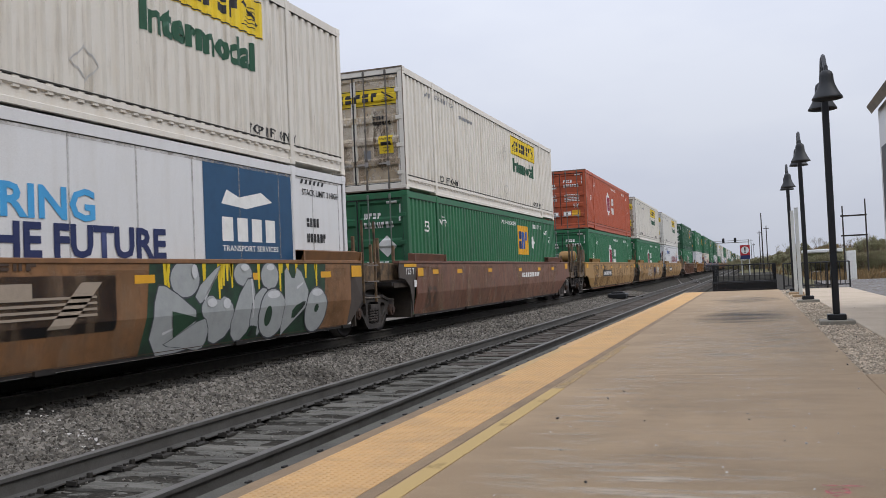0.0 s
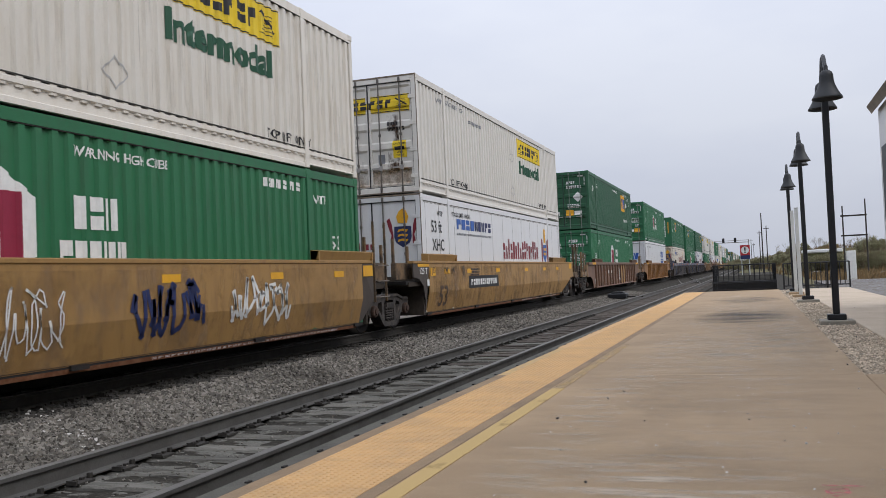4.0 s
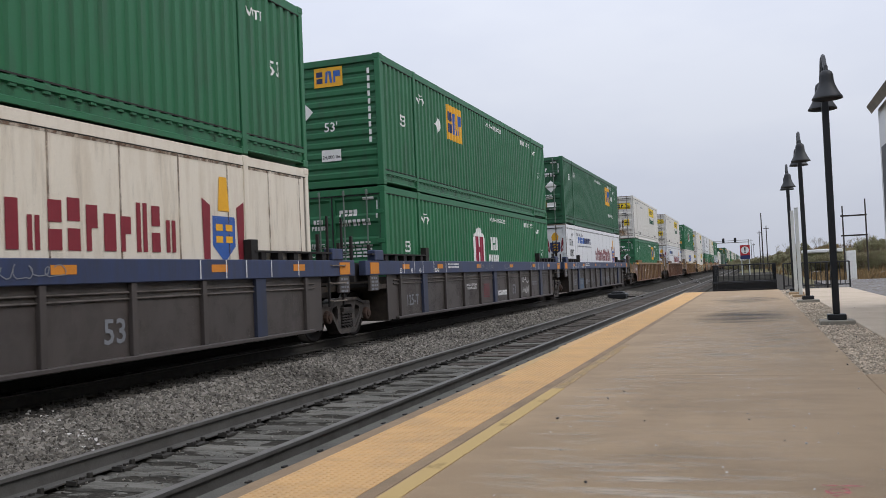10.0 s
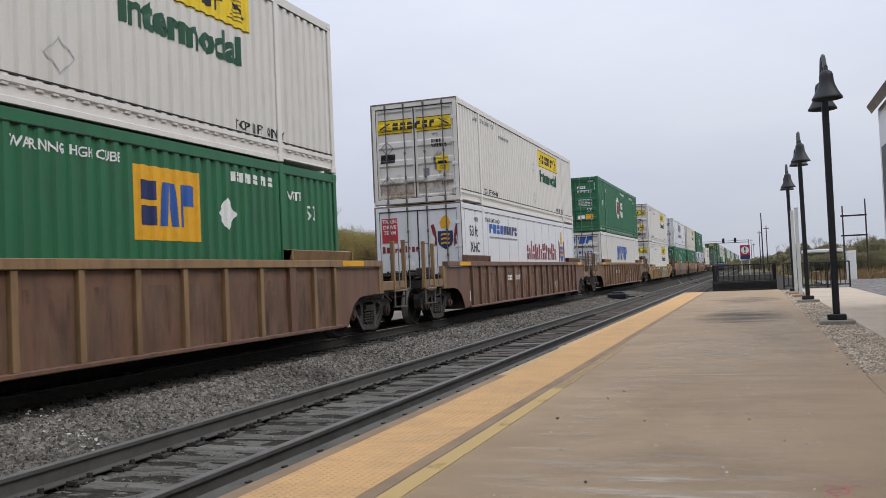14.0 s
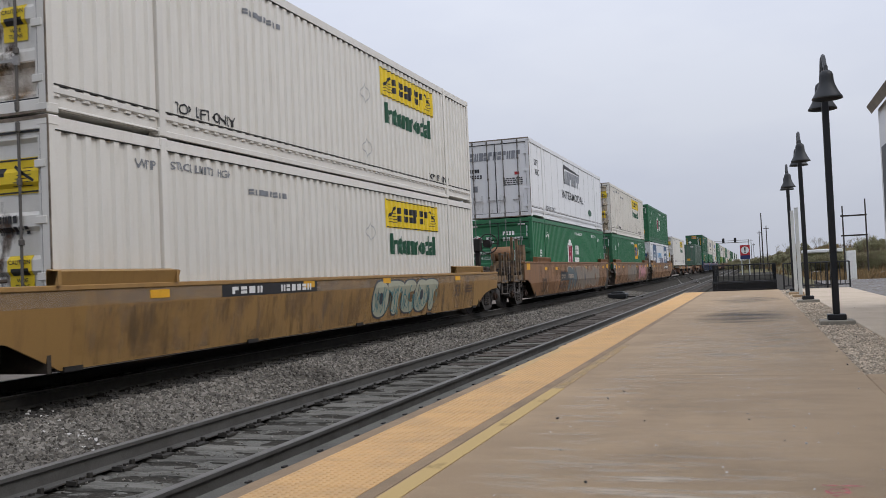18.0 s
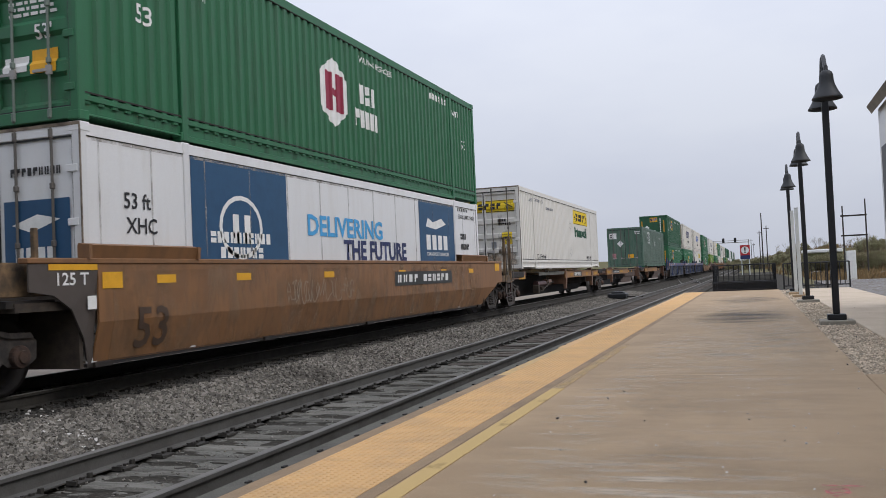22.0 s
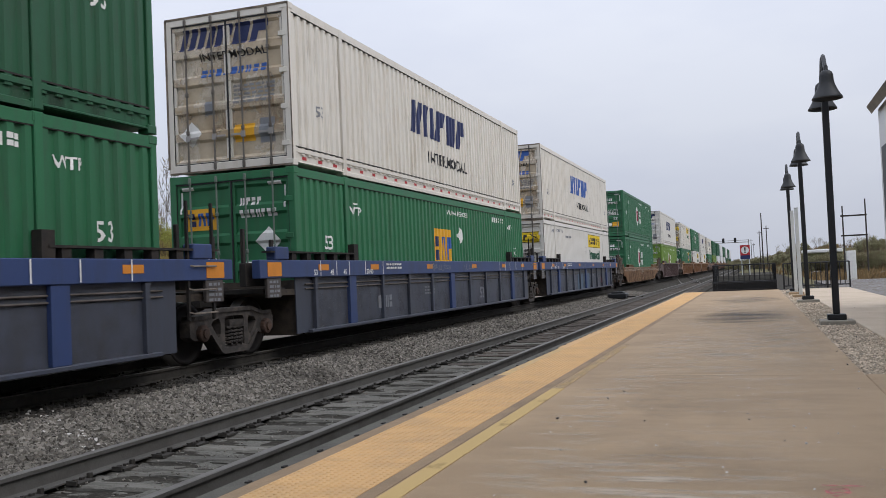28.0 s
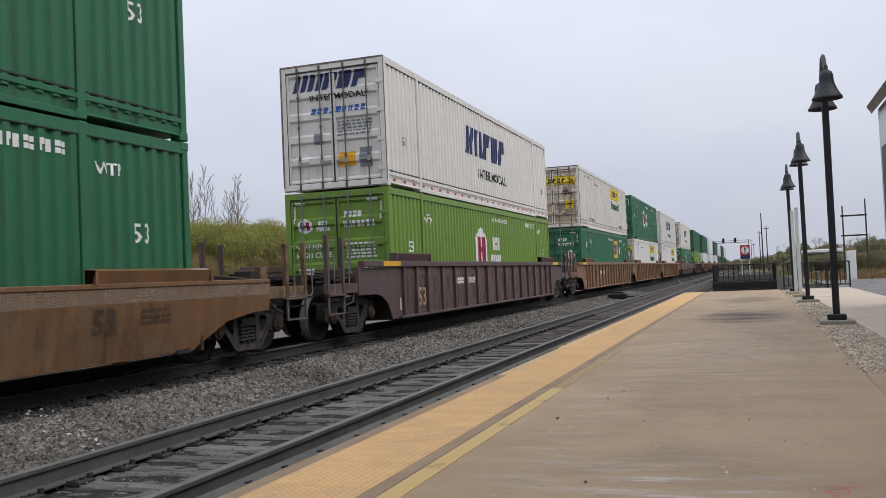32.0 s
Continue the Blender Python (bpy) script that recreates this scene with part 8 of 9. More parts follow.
fill = tagged(new("track_fill", grid_mesh(FILL_X, FILL_Y, fill_height)), "dark muddy dirt packed between the ties", "dirt", kind="structure")
fill.data.materials.append(M_FILL)


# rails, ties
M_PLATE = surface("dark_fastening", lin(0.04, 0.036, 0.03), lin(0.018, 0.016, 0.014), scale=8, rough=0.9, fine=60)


def rail_mesh(y0, y1, side=None):
    bm = bmesh.new()
    prof = [(-0.075, -0.172), (-0.075, -0.160), (-0.012, -0.145), (-0.009, -0.045), (-0.036, -0.035), (-0.037, -0.006), (-0.028, 0.0), (0.028, 0.0), (0.037, -0.006), (0.036, -0.035), (0.009, -0.045), (0.012, -0.145), (0.075, -0.160), (0.075, -0.172)]
    a = [bm.verts.new((x, y0, z)) for x, z in prof]
    b = [bm.verts.new((x, y1, z)) for x, z in prof]
    n = len(prof)
    for i in range(n):
        f = bm.faces.new((a[i], a[(i + 1) % n], b[(i + 1) % n], b[i]))
        f.material_index = 1 if 5 <= i <= 7 else 0
    bm.faces.new(a[::-1])
    bm.faces.new(b)
    bmesh.ops.recalc_face_normals(bm, faces=bm.faces[:])
    me = mesh_of(bm, "rail", side or M_RAILSIDE)
    me.materials.append(M_RAILTOP)
    return me


M_TIE_BROWN = surface("brown_tie", lin(0.088, 0.074, 0.062), lin(0.042, 0.035, 0.03), scale=2, amount=0.9, rough=0.95, bump=0.7, fine=30, streak=(0.5, 6, 6), vary=0.25)
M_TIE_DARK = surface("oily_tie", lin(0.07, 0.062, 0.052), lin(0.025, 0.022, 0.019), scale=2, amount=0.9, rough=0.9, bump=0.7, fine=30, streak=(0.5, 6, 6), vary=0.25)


def worn_tie(k, mat):
    """A sawn tie whose top is split along the grain, with ragged edges."""
    xs = [-1.3 + 2.6 * i / 30 for i in range(31)]
    ys = [-0.12, -0.105, -0.07, -0.035, 0.0, 0.035, 0.07, 0.105, 0.12]

    def height(x, y):
        split = abs(noise.noise(Vector((x * 0.9, y * 16 + k * 5, k * 3.1))))
        z = -0.022 * max(0.0, 0.16 - split) / 0.16 + 0.006 * noise.noise(Vector((x * 3, y * 30, k * 2.0)))
        if abs(y) > 0.1:
            z -= 0.012 + 0.03 * max(0.0, noise.noise(Vector((x * 2.2, y * 50, k * 7.0))))
        return z
    me = grid_mesh(xs, ys, height)
    bm = bmesh.new()
    bm.from_mesh(me)
    bpy.data.meshes.remove(me)
    rim = [e for e in bm.edges if e.is_boundary]
    low = bmesh.ops.extrude_edge_only(bm, edges=rim)["geom"]
    for v in low:
        if isinstance(v, bmesh.types.BMVert):
            v.co.z = -0.18
    bmesh.ops.recalc_face_normals(bm, faces=bm.faces[:])
    for f in bm.faces:
        f.smooth = False
    return mesh_of(bm, "tie", mat)


def track(name, x, top, label, ties):
    t = thing(name, label, "track", kind="structure")
    # main-track rail sides are near black, with the shade below the cars painted in
    me = cached(("rail", name), lambda: rail_mesh(-60, 900, M_RAILSIDE if name == "track_platform" else M_PLATE))
    for s in (-1, 1):
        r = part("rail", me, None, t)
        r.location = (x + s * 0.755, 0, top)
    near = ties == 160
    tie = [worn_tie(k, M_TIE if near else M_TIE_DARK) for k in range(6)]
    brown = [worn_tie(k, M_TIE_BROWN) for k in range(6)] if near else tie
    plate = mesh_of(boxes((-0.19, 0.19, -0.09, 0.09, -0.004, 0.016), (0.07, 0.17, -0.1, -0.08, 0.0, 0.034), (-0.17, -0.07, 0.08, 0.1, 0.0, 0.034), (-0.12, -0.09, -0.05, -0.02, 0.0, 0.036), (0.09, 0.12, 0.02, 0.05, 0.0, 0.036), (0.09, 0.12, -0.06, -0.03, 0.0, 0.036), (-0.1, 0.1, 0.13, 0.15, 0.0, 0.03), (0.075, 0.105, 0.122, 0.158, 0.0, 0.048)), "tie_plate", M_PLATE)
    rnd = random.Random(int(-x * 10))
    y = -4.2
    n = 0
    while n < ties:
        o = part("tie", (tie if y < 13 + n % 3 * 3 else brown)[n * 5 % 6], None, t)
        o.location = (x + rnd.uniform(-0.05, 0.05), y + rnd.uniform(-0.04, 0.04), top - 0.188)
        o.rotation_euler.z = rnd.uniform(-0.02, 0.02)
        if 1 < y < (30 if ties == 160 else 12):
            for s in (-1, 1):
                p = part("tie_plate", plate, None, t)
                p.location = (x + s * 0.755, y, top - 0.186)
        y += 0.52
        n += 1
    return t


track("track_platform", T1_X, T1_RAIL, "platform track with dusty wooden ties and steel rails", 160)
track("track_main", T2_X, T2_RAIL, "main track carrying the train, dark ties half buried", 110)

# platform
PL_Y1 = 38.4
platform = tagged(new("platform"), "long brushed concrete station platform with stains", "platform", kind="structure")
for a, b in ((-30, -2.0), (-2.0, 9.28), (9.284, 20.6), (20.604, 29.6), (29.604, PL_Y1)):
    part("slab", boxes((-2.8, 0.955, a, b, -0.55, 0.0), bevel=0.008), M_CONCRETE, platform)
part("slab", boxes((0.959, 6.0, -30, 9.28, -0.55, -0.002), bevel=0.008), M_CONCRETE, platform)
sidewalk = tagged(part("sidewalk", boxes((1.664, 3.57, 9.284, 38.6, -0.5, -0.01), bevel=0.01), M_WALK, None), "concrete walkway beside the gravel strip", "walkway", kind="structure")
strip = tagged(part("gravel_strip", boxes((0.959, 1.66, 9.284, 38.6, -0.5, -0.05)), M_PEBBLE, None), "strip of small brown stones along the platform", "gravel", kind="structure")
tagged(scatter("strip_gravel", M_PEBBLE, 40000, lambda rng, n: np.stack([rng.uniform(0.97, 1.648, n), near_rows(rng, n, 9.3, 38), rng.uniform(-0.055, -0.03, n)], 1), (0.008, 0.019), 8, tilt=0.5), "small brown and grey stones in the planting strip", "gravel")

# tactile strip of domed tiles
def tactile_tile():
    bm = boxes((-2.571, -1.955, 0.004, 0.606, -0.01, 0.006), bevel=0.003)
    for i in range(13):
        for j in range(13):
            x, y = -2.571 + 0.026 + i * 0.047, 0.024 + j * 0.047
            r = 0.014
            lo = [bm.verts.new((x + r * math.cos(k * math.tau / 6), y + r * math.sin(k * math.tau / 6), 0.006)) for k in range(6)]
            hi = [bm.verts.new((x + r * 0.6 * math.cos(k * math.tau / 6), y + r * 0.6 * math.sin(k * math.tau / 6), 0.011)) for k in range(6)]
            for k in range(6):
                bm.faces.new((lo[k], lo[(k + 1) % 6], hi[(k + 1) % 6], hi[k]))
            bm.faces.new(hi)
    return mesh_of(bm, "tactile_tile", M_TACTILE)


tactile = tagged(new("tactile_strip"), "yellow domed warning strip along the platform edge", "tactile paving", kind="structure")
me = tactile_tile()
y = -3.66
while y < 37.4:
    o = part("tactile_tile", me, None, tactile)
    o.location.y = y
    y += 0.61
LINE_X0, LINE_X1 = -1.833, -1.735
G_LINE = grime("worn_line_paint", lin(0.53, 0.37, 0.15), 0.14, 0.46, 0.9, 6.0, (1, 0.4, 1))
G_LINE_WORN = grime("rubbed_line_paint", lin(0.50, 0.35, 0.17), 0.34, 0.60, 0.7, 6.0, (1, 0.4, 1))
tagged(part("edge_band", boxes((-2.805, -2.69, -4, 37.4, -0.3, 0.003)), M_CURB, None), "grey worn edge of the platform", "edge", kind="structure")
tagged(part("edge_band", boxes((-2.687, -2.575, -4, 9.28, -0.002, 0.003)), M_EDGE, None), "brown worn band beside the domed strip", "edge", kind="structure")
tagged(part("edge_band", boxes((-2.687, -2.575, 9.284, 12.6, -0.002, 0.003)), M_LINE, None), "edge band with half-worn yellow paint", "edge", kind="structure")
tagged(part("edge_band", boxes((-2.72, -2.575, 12.604, 37.4, -0.002, 0.004)), M_TACTILE, None), "edge band painted the yellow of the domed strip", "edge", kind="structure")
anchors = tagged(new("edge_anchors"), "small dark anchor heads along the platform edge", "anchor", kind="structure")
anchor = mesh_of(boxes((-0.013, 0.013, -0.024, 0.024, 0.0, 0.009), bevel=0.003), "anchor", M_DARK)
for i in range(58):
    o = part("anchor", anchor, None, anchors)
    o.location = (-2.705 + 0.006 * math.sin(i * 2.7), 4.29 + i * 0.46 + 0.07 * math.sin(i * 5.1), 0.003)
tagged(part("edge_band", boxes((-1.952, -1.86, -4, 37.4, -0.002, 0.003)), M_EDGE, None), "dark worn joint beside the domed strip", "edge", kind="structure")
line = tagged(part("painted_line", boxes((LINE_X0 - 0.01, LINE_X1 + 0.01, -4, 8.2, -0.001, 0.0045)), G_LINE, None), "worn yellow line painted on the concrete", "line", kind="structure")
tagged(part("painted_line", boxes((LINE_X0, LINE_X1, 8.204, 13.0, -0.001, 0.0042)), G_LINE_WORN, None), "yellow line rubbed almost away", "line", kind="structure")


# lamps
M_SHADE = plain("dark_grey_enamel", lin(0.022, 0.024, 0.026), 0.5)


def bell_lamp(x, y, tall, lean):
    """tall is the height of the bell rims."""
    l = thing("platform_lamp", "black steel platform lamp with two bell shades", "lamp", "platform lamps")
    l.location, l.rotation_euler = (x, y, 0), (0, radians(lean), 0)
    part("footing", boxes((-0.28, 0.28, -0.28, 0.28, -0.3, 0.05), bevel=0.015), M_FOOTING, l, "grey concrete footing")
    part("base_plate", boxes((-0.15, 0.15, -0.15, 0.15, 0.05, 0.15), bevel=0.012), M_BLACK, l)
    part("pole", boxes((-0.056, 0.056, -0.056, 0.056, 0.15, tall + 0.35), bevel=0.012), M_BLACK, l)
    bell = [(0.84 * r, h) for r, h in [(0.02, 0.50), (0.07, 0.49), (0.115, 0.455), (0.135, 0.40), (0.14, 0.31), (0.16, 0.24), (0.21, 0.14), (0.262, 0.06), (0.292, 0.02), (0.298, 0.0), (0.28, 0.0), (0.2, 0.12), (0.13, 0.28), (0.11, 0.4), (0.02, 0.44)]]
    for s in (1, -1):
        part("bracket", tubes([[(0, s * 0.03, tall + 0.2), (0, s * 0.05, tall + 0.78), (0, s * 0.1, tall + 0.84), (0, s * 0.17, tall + 0.8), (0, s * 0.42, tall + 0.58), (0, s * 0.53, tall + 0.56), (0, s * 0.55, tall + 0.48)], [(0, s * 0.03, tall + 0.3), (0, s * 0.3, tall + 0.42), (0, s * 0.45, tall + 0.57)]], 0.036, 8), M_BLACK, l)
        bm = lathe([(r, tall + h) for r, h in bell], 28)
        for f in bm.faces:
            f.smooth = True
        sh = part("shade", bm, M_SHADE, l)
        sh.location.y = s * 0.55
        part("bulb", lathe([(0.02, tall + 0.08), (0.09, tall + 0.1), (0.11, tall + 0.17), (0.06, tall + 0.26)], 12), M_GALV, sh)
    return l


bell_lamp(1.338, 16.9, 3.845, 0.1)
bell_lamp(1.376, 26.1, 3.78, -0.3)
bell_lamp(1.347, 33.9, 3.72, -0.5)


def pale_post(x, y, tall):
    p = thing("pale_post", "pale square metal post on a concrete pad", "post", "pale posts")
    p.location = (x, y, 0)
    part("post", boxes((-0.055, 0.055, -0.055, 0.055, 0.05, tall), bevel=0.008), M_GALV, p)
    part("cap", boxes((-0.06, 0.06, -0.06, 0.06, tall, tall + 0.02)), M_GALV, p)
    part("pad", boxes((-0.24, 0.24, -0.22, 0.22, -0.2, 0.05), bevel=0.01), M_CONCRETE, p)
    p.rotation_euler.y = radians(-0.2)


pale_post(1.368, 32.74, 2.84)
pale_post(1.384, 30.06, 2.78)


# railings round the stairwell at the platform's end
def railing(name, a, b, tall, label, gap=0.11, posts=4):
    r = thing(name, label, "railing", "railings at the platform end")
    a, b = Vector(a), Vector(b)
    d = (b - a)
    n = int(d.length / gap)
    for z in (tall, 0.12):
        part("rail_bar", tubes([[a + Vector((0, 0, z)), b + Vector((0, 0, z))]], 0.026), M_BLACK, r)
    me = mesh_of(tubes([[(0, 0, 0.12), (0, 0, tall)]], 0.019, 5), "baluster", M_BLACK)
    for i in range(1, n):
        o = part("baluster", me, None, r)
        o.location = a + d * i / n
    pm = mesh_of(boxes((-0.03, 0.03, -0.03, 0.03, 0, tall), bevel=0.005), "post", M_BLACK)
    for i in range(posts):
        o = part("post", pm, None, r)
        o.location = a + d * i / (posts - 1)
    return r


railing("railing", (1.16, 38.6, 0), (3.62, 38.6, 0), 1.03, "black steel railing across the platform end", gap=0.165, posts=4)
railing("railing", (-1.6, 39.2, 0), (0.86, 39.0, 0), 1.06, "black steel railing in front of a stairwell", gap=0.2)
railing("railing", (-1.6, 39.2, 0), (-1.6, 43.5, 0), 1.06, "black steel railing along a stairwell")
railing("railing", (0.86, 39.0, 0), (0.86, 43.5, 0), 1.06, "black steel railing along a stairwell")
stair = thing("stairwell", "dark concrete stairwell kerb with low bars", "stairwell")
part("kerb", boxes((-1.65, 0.9, 38.75, 38.9, -0.3, 0.06), bevel=0.01), M_DARK, stair)
part("back_wall", boxes((-1.62, 0.88, 38.84, 38.9, 0.06, 0.33), bevel=0.01), M_BLACK, stair)
part("beam", boxes((-1.6, 0.9, 43.0, 43.3, 0.32, 0.58), bevel=0.01), M_TIE, stair)
part("beam", boxes((-1.5, 0.9, 46.0, 46.3, 0.1, 0.42), bevel=0.01), M_DARK, stair)
me = mesh_of(boxes((-0.02, 0.02, -0.02, 0.02, 0.06, 0.36)), "bar", M_BLACK)
for i in range(34):
    o = part("bar", me, None, stair)
    o.location = (-1.62 + i * 0.0755, 38.8, 0)
part("top_bar", tubes([[(-1.65, 38.8, 0.36), (0.9, 38.8, 0.36)]], 0.025), M_BLACK, stair)

# cabinet, sign, poles
cab = thing("relay_cabinet", "white metal relay cabinet beside the walkway", "cabinet")
cab.location = (6.33, 66, -0.45)
part("body", boxes((-0.29, 0.29, -0.35, 0.35, 0.1, 2.13), bevel=0.02), D_WHITE, cab)
part("door", boxes((-0.25, 0.25, -0.37, -0.35, 0.25, 2.02), bevel=0.005), D_WHITE, cab)
part("plinth", boxes((-0.55, 0.55, -0.4, 0.4, -0.2, 0.1)), M_CONCRETE, cab)

sign = thing("warning_sign", "red and blue warning sign with a white disc", "sign")
sign.location = (-0.43, 60, -0.68)
part("post", boxes((-0.26, -0.2, -0.03, 0.03, 0.1, 2.9)), M_GALV, sign)
part("post", boxes((0.2, 0.26, -0.03, 0.03, 0.1, 2.9)), M_GALV, sign)
part("board", boxes((-0.3, 0.3, -0.06, -0.04, 2.08, 2.98)), D_RED, sign)
part("disc", lay_on_end(shapes(disc(0, 2.65, 0.24)), -0.066), D_WHITE, sign)
part("mark", lay_on_end(shapes((-0.04, 0.04, 2.62, 2.83), (-0.04, 0.04, 2.48, 2.56)), -0.07), D_BLACK, sign)
part("panel", boxes((-0.3, 0.3, -0.066, -0.06, 2.08, 2.32)), D_NAVY, sign)


M_EAVE = surface("weathered_eave", lin(0.20, 0.18, 0.15), lin(0.12, 0.105, 0.09), scale=2, rough=0.85, fine=50)
# station building: only its eave and wall end come into view
gravel_lot = tagged(part("gravel_lot", boxes((3.574, 30, 9.3, 60, -0.7, -0.16)), M_LOT, None), "blue-grey crushed stone lot beyond the walkway", "gravel", kind="structure")
house = thing("station_building", "pale station building with a dark sloping eave", "building")
part("wall", boxes((2.97, 3.2, -12, 23.0, -0.01, 4.6), (3.2, 11, 22.8, 23.0, -0.01, 4.6), (10.8, 11, -12, 22.8, -0.01, 4.6), (3.2, 10.8, -12, -11.8, -0.01, 4.6)), SMOOTH_WHITE, house)
bm = bmesh.new()
prism(bm, [(2.84, 4.52), (2.738, 4.7), (7.0, 9.6), (11.3, 4.7), (11.2, 4.52), (7.0, 9.3)], -12.6, 23.1)
for v in bm.verts:
    v.co.x, v.co.y = v.co.y, v.co.x
bmesh.ops.recalc_face_normals(bm, faces=bm.faces[:])
bmesh.ops.triangulate(bm, faces=[f for f in bm.faces if len(f.verts) > 4])
part("roof", bm, M_EAVE, house)
for y in (5.5, 11.0, 16.5, 21.3):
    w = part("window", boxes((2.93, 2.98, y, y + 1.2, 1.7, 3.65), bevel=0.01), M_BLACK, house)
    part("pane", boxes((2.918, 2.93, y + 0.1, y + 1.1, 1.8, 3.55)), M_BLACK, w)


M_POLE = surface("dark_pole", lin(0.045, 0.038, 0.034), lin(0.025, 0.022, 0.02), scale=3, rough=0.95, fine=30)


def utility_pole(x, y, tall, arms=1):
    p = thing("utility_pole", "weathered wooden utility pole with crossarm", "utility pole", "utility poles")
    p.location = (x, y, land(x, y))
    part("pole", lathe([(0.12, -0.5), (0.075, tall)], 10), M_POLE, p)
    for k in range(arms):
        part("crossarm", boxes((-0.55, 0.55, -0.05, 0.05, tall - 0.6 - k * 1.1, tall - 0.46 - k * 1.1)), M_POLE, p)


for x, y, z, n in ((1.6, 150, 9.1, 0), (1.7, 210, 8.4, 1), (2.9, 190, 8.6, 1), (-0.2, 330, 9.6, 1), (0.6, 350, 8.6, 1)):
    utility_pole(x, y, z - land(x, y), n)

# portal frame of poles on the bank
portal = thing("pole_frame", "dark wooden pole frame with two crossbeams", "pole frame")
portal.location = (10.1, 112, 0)
for x in (0, 2.43):
    part("pole", lathe([(0.1, -1), (0.075, 8.0 if x else 7.3)], 10, centre=(x, 0, 0)), M_POLE, portal)
for z in (6.05, 3.75):
    part("beam", boxes((-0.25, 2.58, -0.1, 0.1, z, z + 0.18)), M_POLE, portal)

# signal bridge
bridge = thing("signal_bridge", "grey steel signal bridge with two signal heads", "signal bridge")
bridge.location = (0, 240, -0.6)
part("mast", boxes((-0.85, -0.62, -0.12, 0.12, 0, 7.9)), M_GREY_STEEL, bridge)
part("beam", boxes((-13.0, -0.6, -0.15, 0.15, 7.2, 7.38)), M_GREY_STEEL, bridge)
part("beam", boxes((-13.0, -0.6, -0.15, 0.15, 7.75, 7.87)), M_GREY_STEEL, bridge)
for x in (-6.9, -4.0):
    s = part("signal_head", boxes((x - 0.3, x + 0.3, -0.35, -0.2, 7.3, 8.5), bevel=0.1), M_BLACK, bridge)


# ---- plants ----
M_BARK = surface("bark", lin(0.115, 0.095, 0.083), lin(0.07, 0.058, 0.05), scale=6, rough=0.95, bump=0.4, fine=30)
M_BUD = surface("spring_buds", lin(0.30, 0.28, 0.10), lin(0.34, 0.20, 0.13), scale=0.6, amount=0.9, rough=0.9, bump=0, fine=5, vary=0.35, island=True)
M_LEAF2 = surface("rusty_leaves", lin(0.265, 0.20, 0.075), lin(0.24, 0.215, 0.06), scale=0.35, amount=0.9, rough=0.9, bump=0, fine=5, vary=0.2, island=True)
M_LEAF = surface("young_leaves", lin(0.25, 0.28, 0.055), lin(0.27, 0.215, 0.075), scale=0.35, amount=0.9, rough=0.9, bump=0, fine=5, vary=0.22, island=True)


def thin_leaf(mat, share=0.45):
    """Light passes through young leaves."""
    n, l = mat.node_tree.nodes, mat.node_tree.links
    b = n["Principled BSDF"]
    tr, mx = n.new("ShaderNodeBsdfTranslucent"), n.new("ShaderNodeMixShader")
    l.new(b.inputs["Base Color"].links[0].from_socket, tr.inputs["Color"])
    mx.inputs["Fac"].default_value = share
    l.new(b.outputs["BSDF"], mx.inputs[1])
    l.new(tr.outputs["BSDF"], mx.inputs[2])
    l.new(mx.outputs["Shader"], n["Material Output"].inputs["Surface"])


for leaf_mat in (M_LEAF, M_LEAF2, M_BUD, M_BRUSH):
    thin_leaf(leaf_mat)


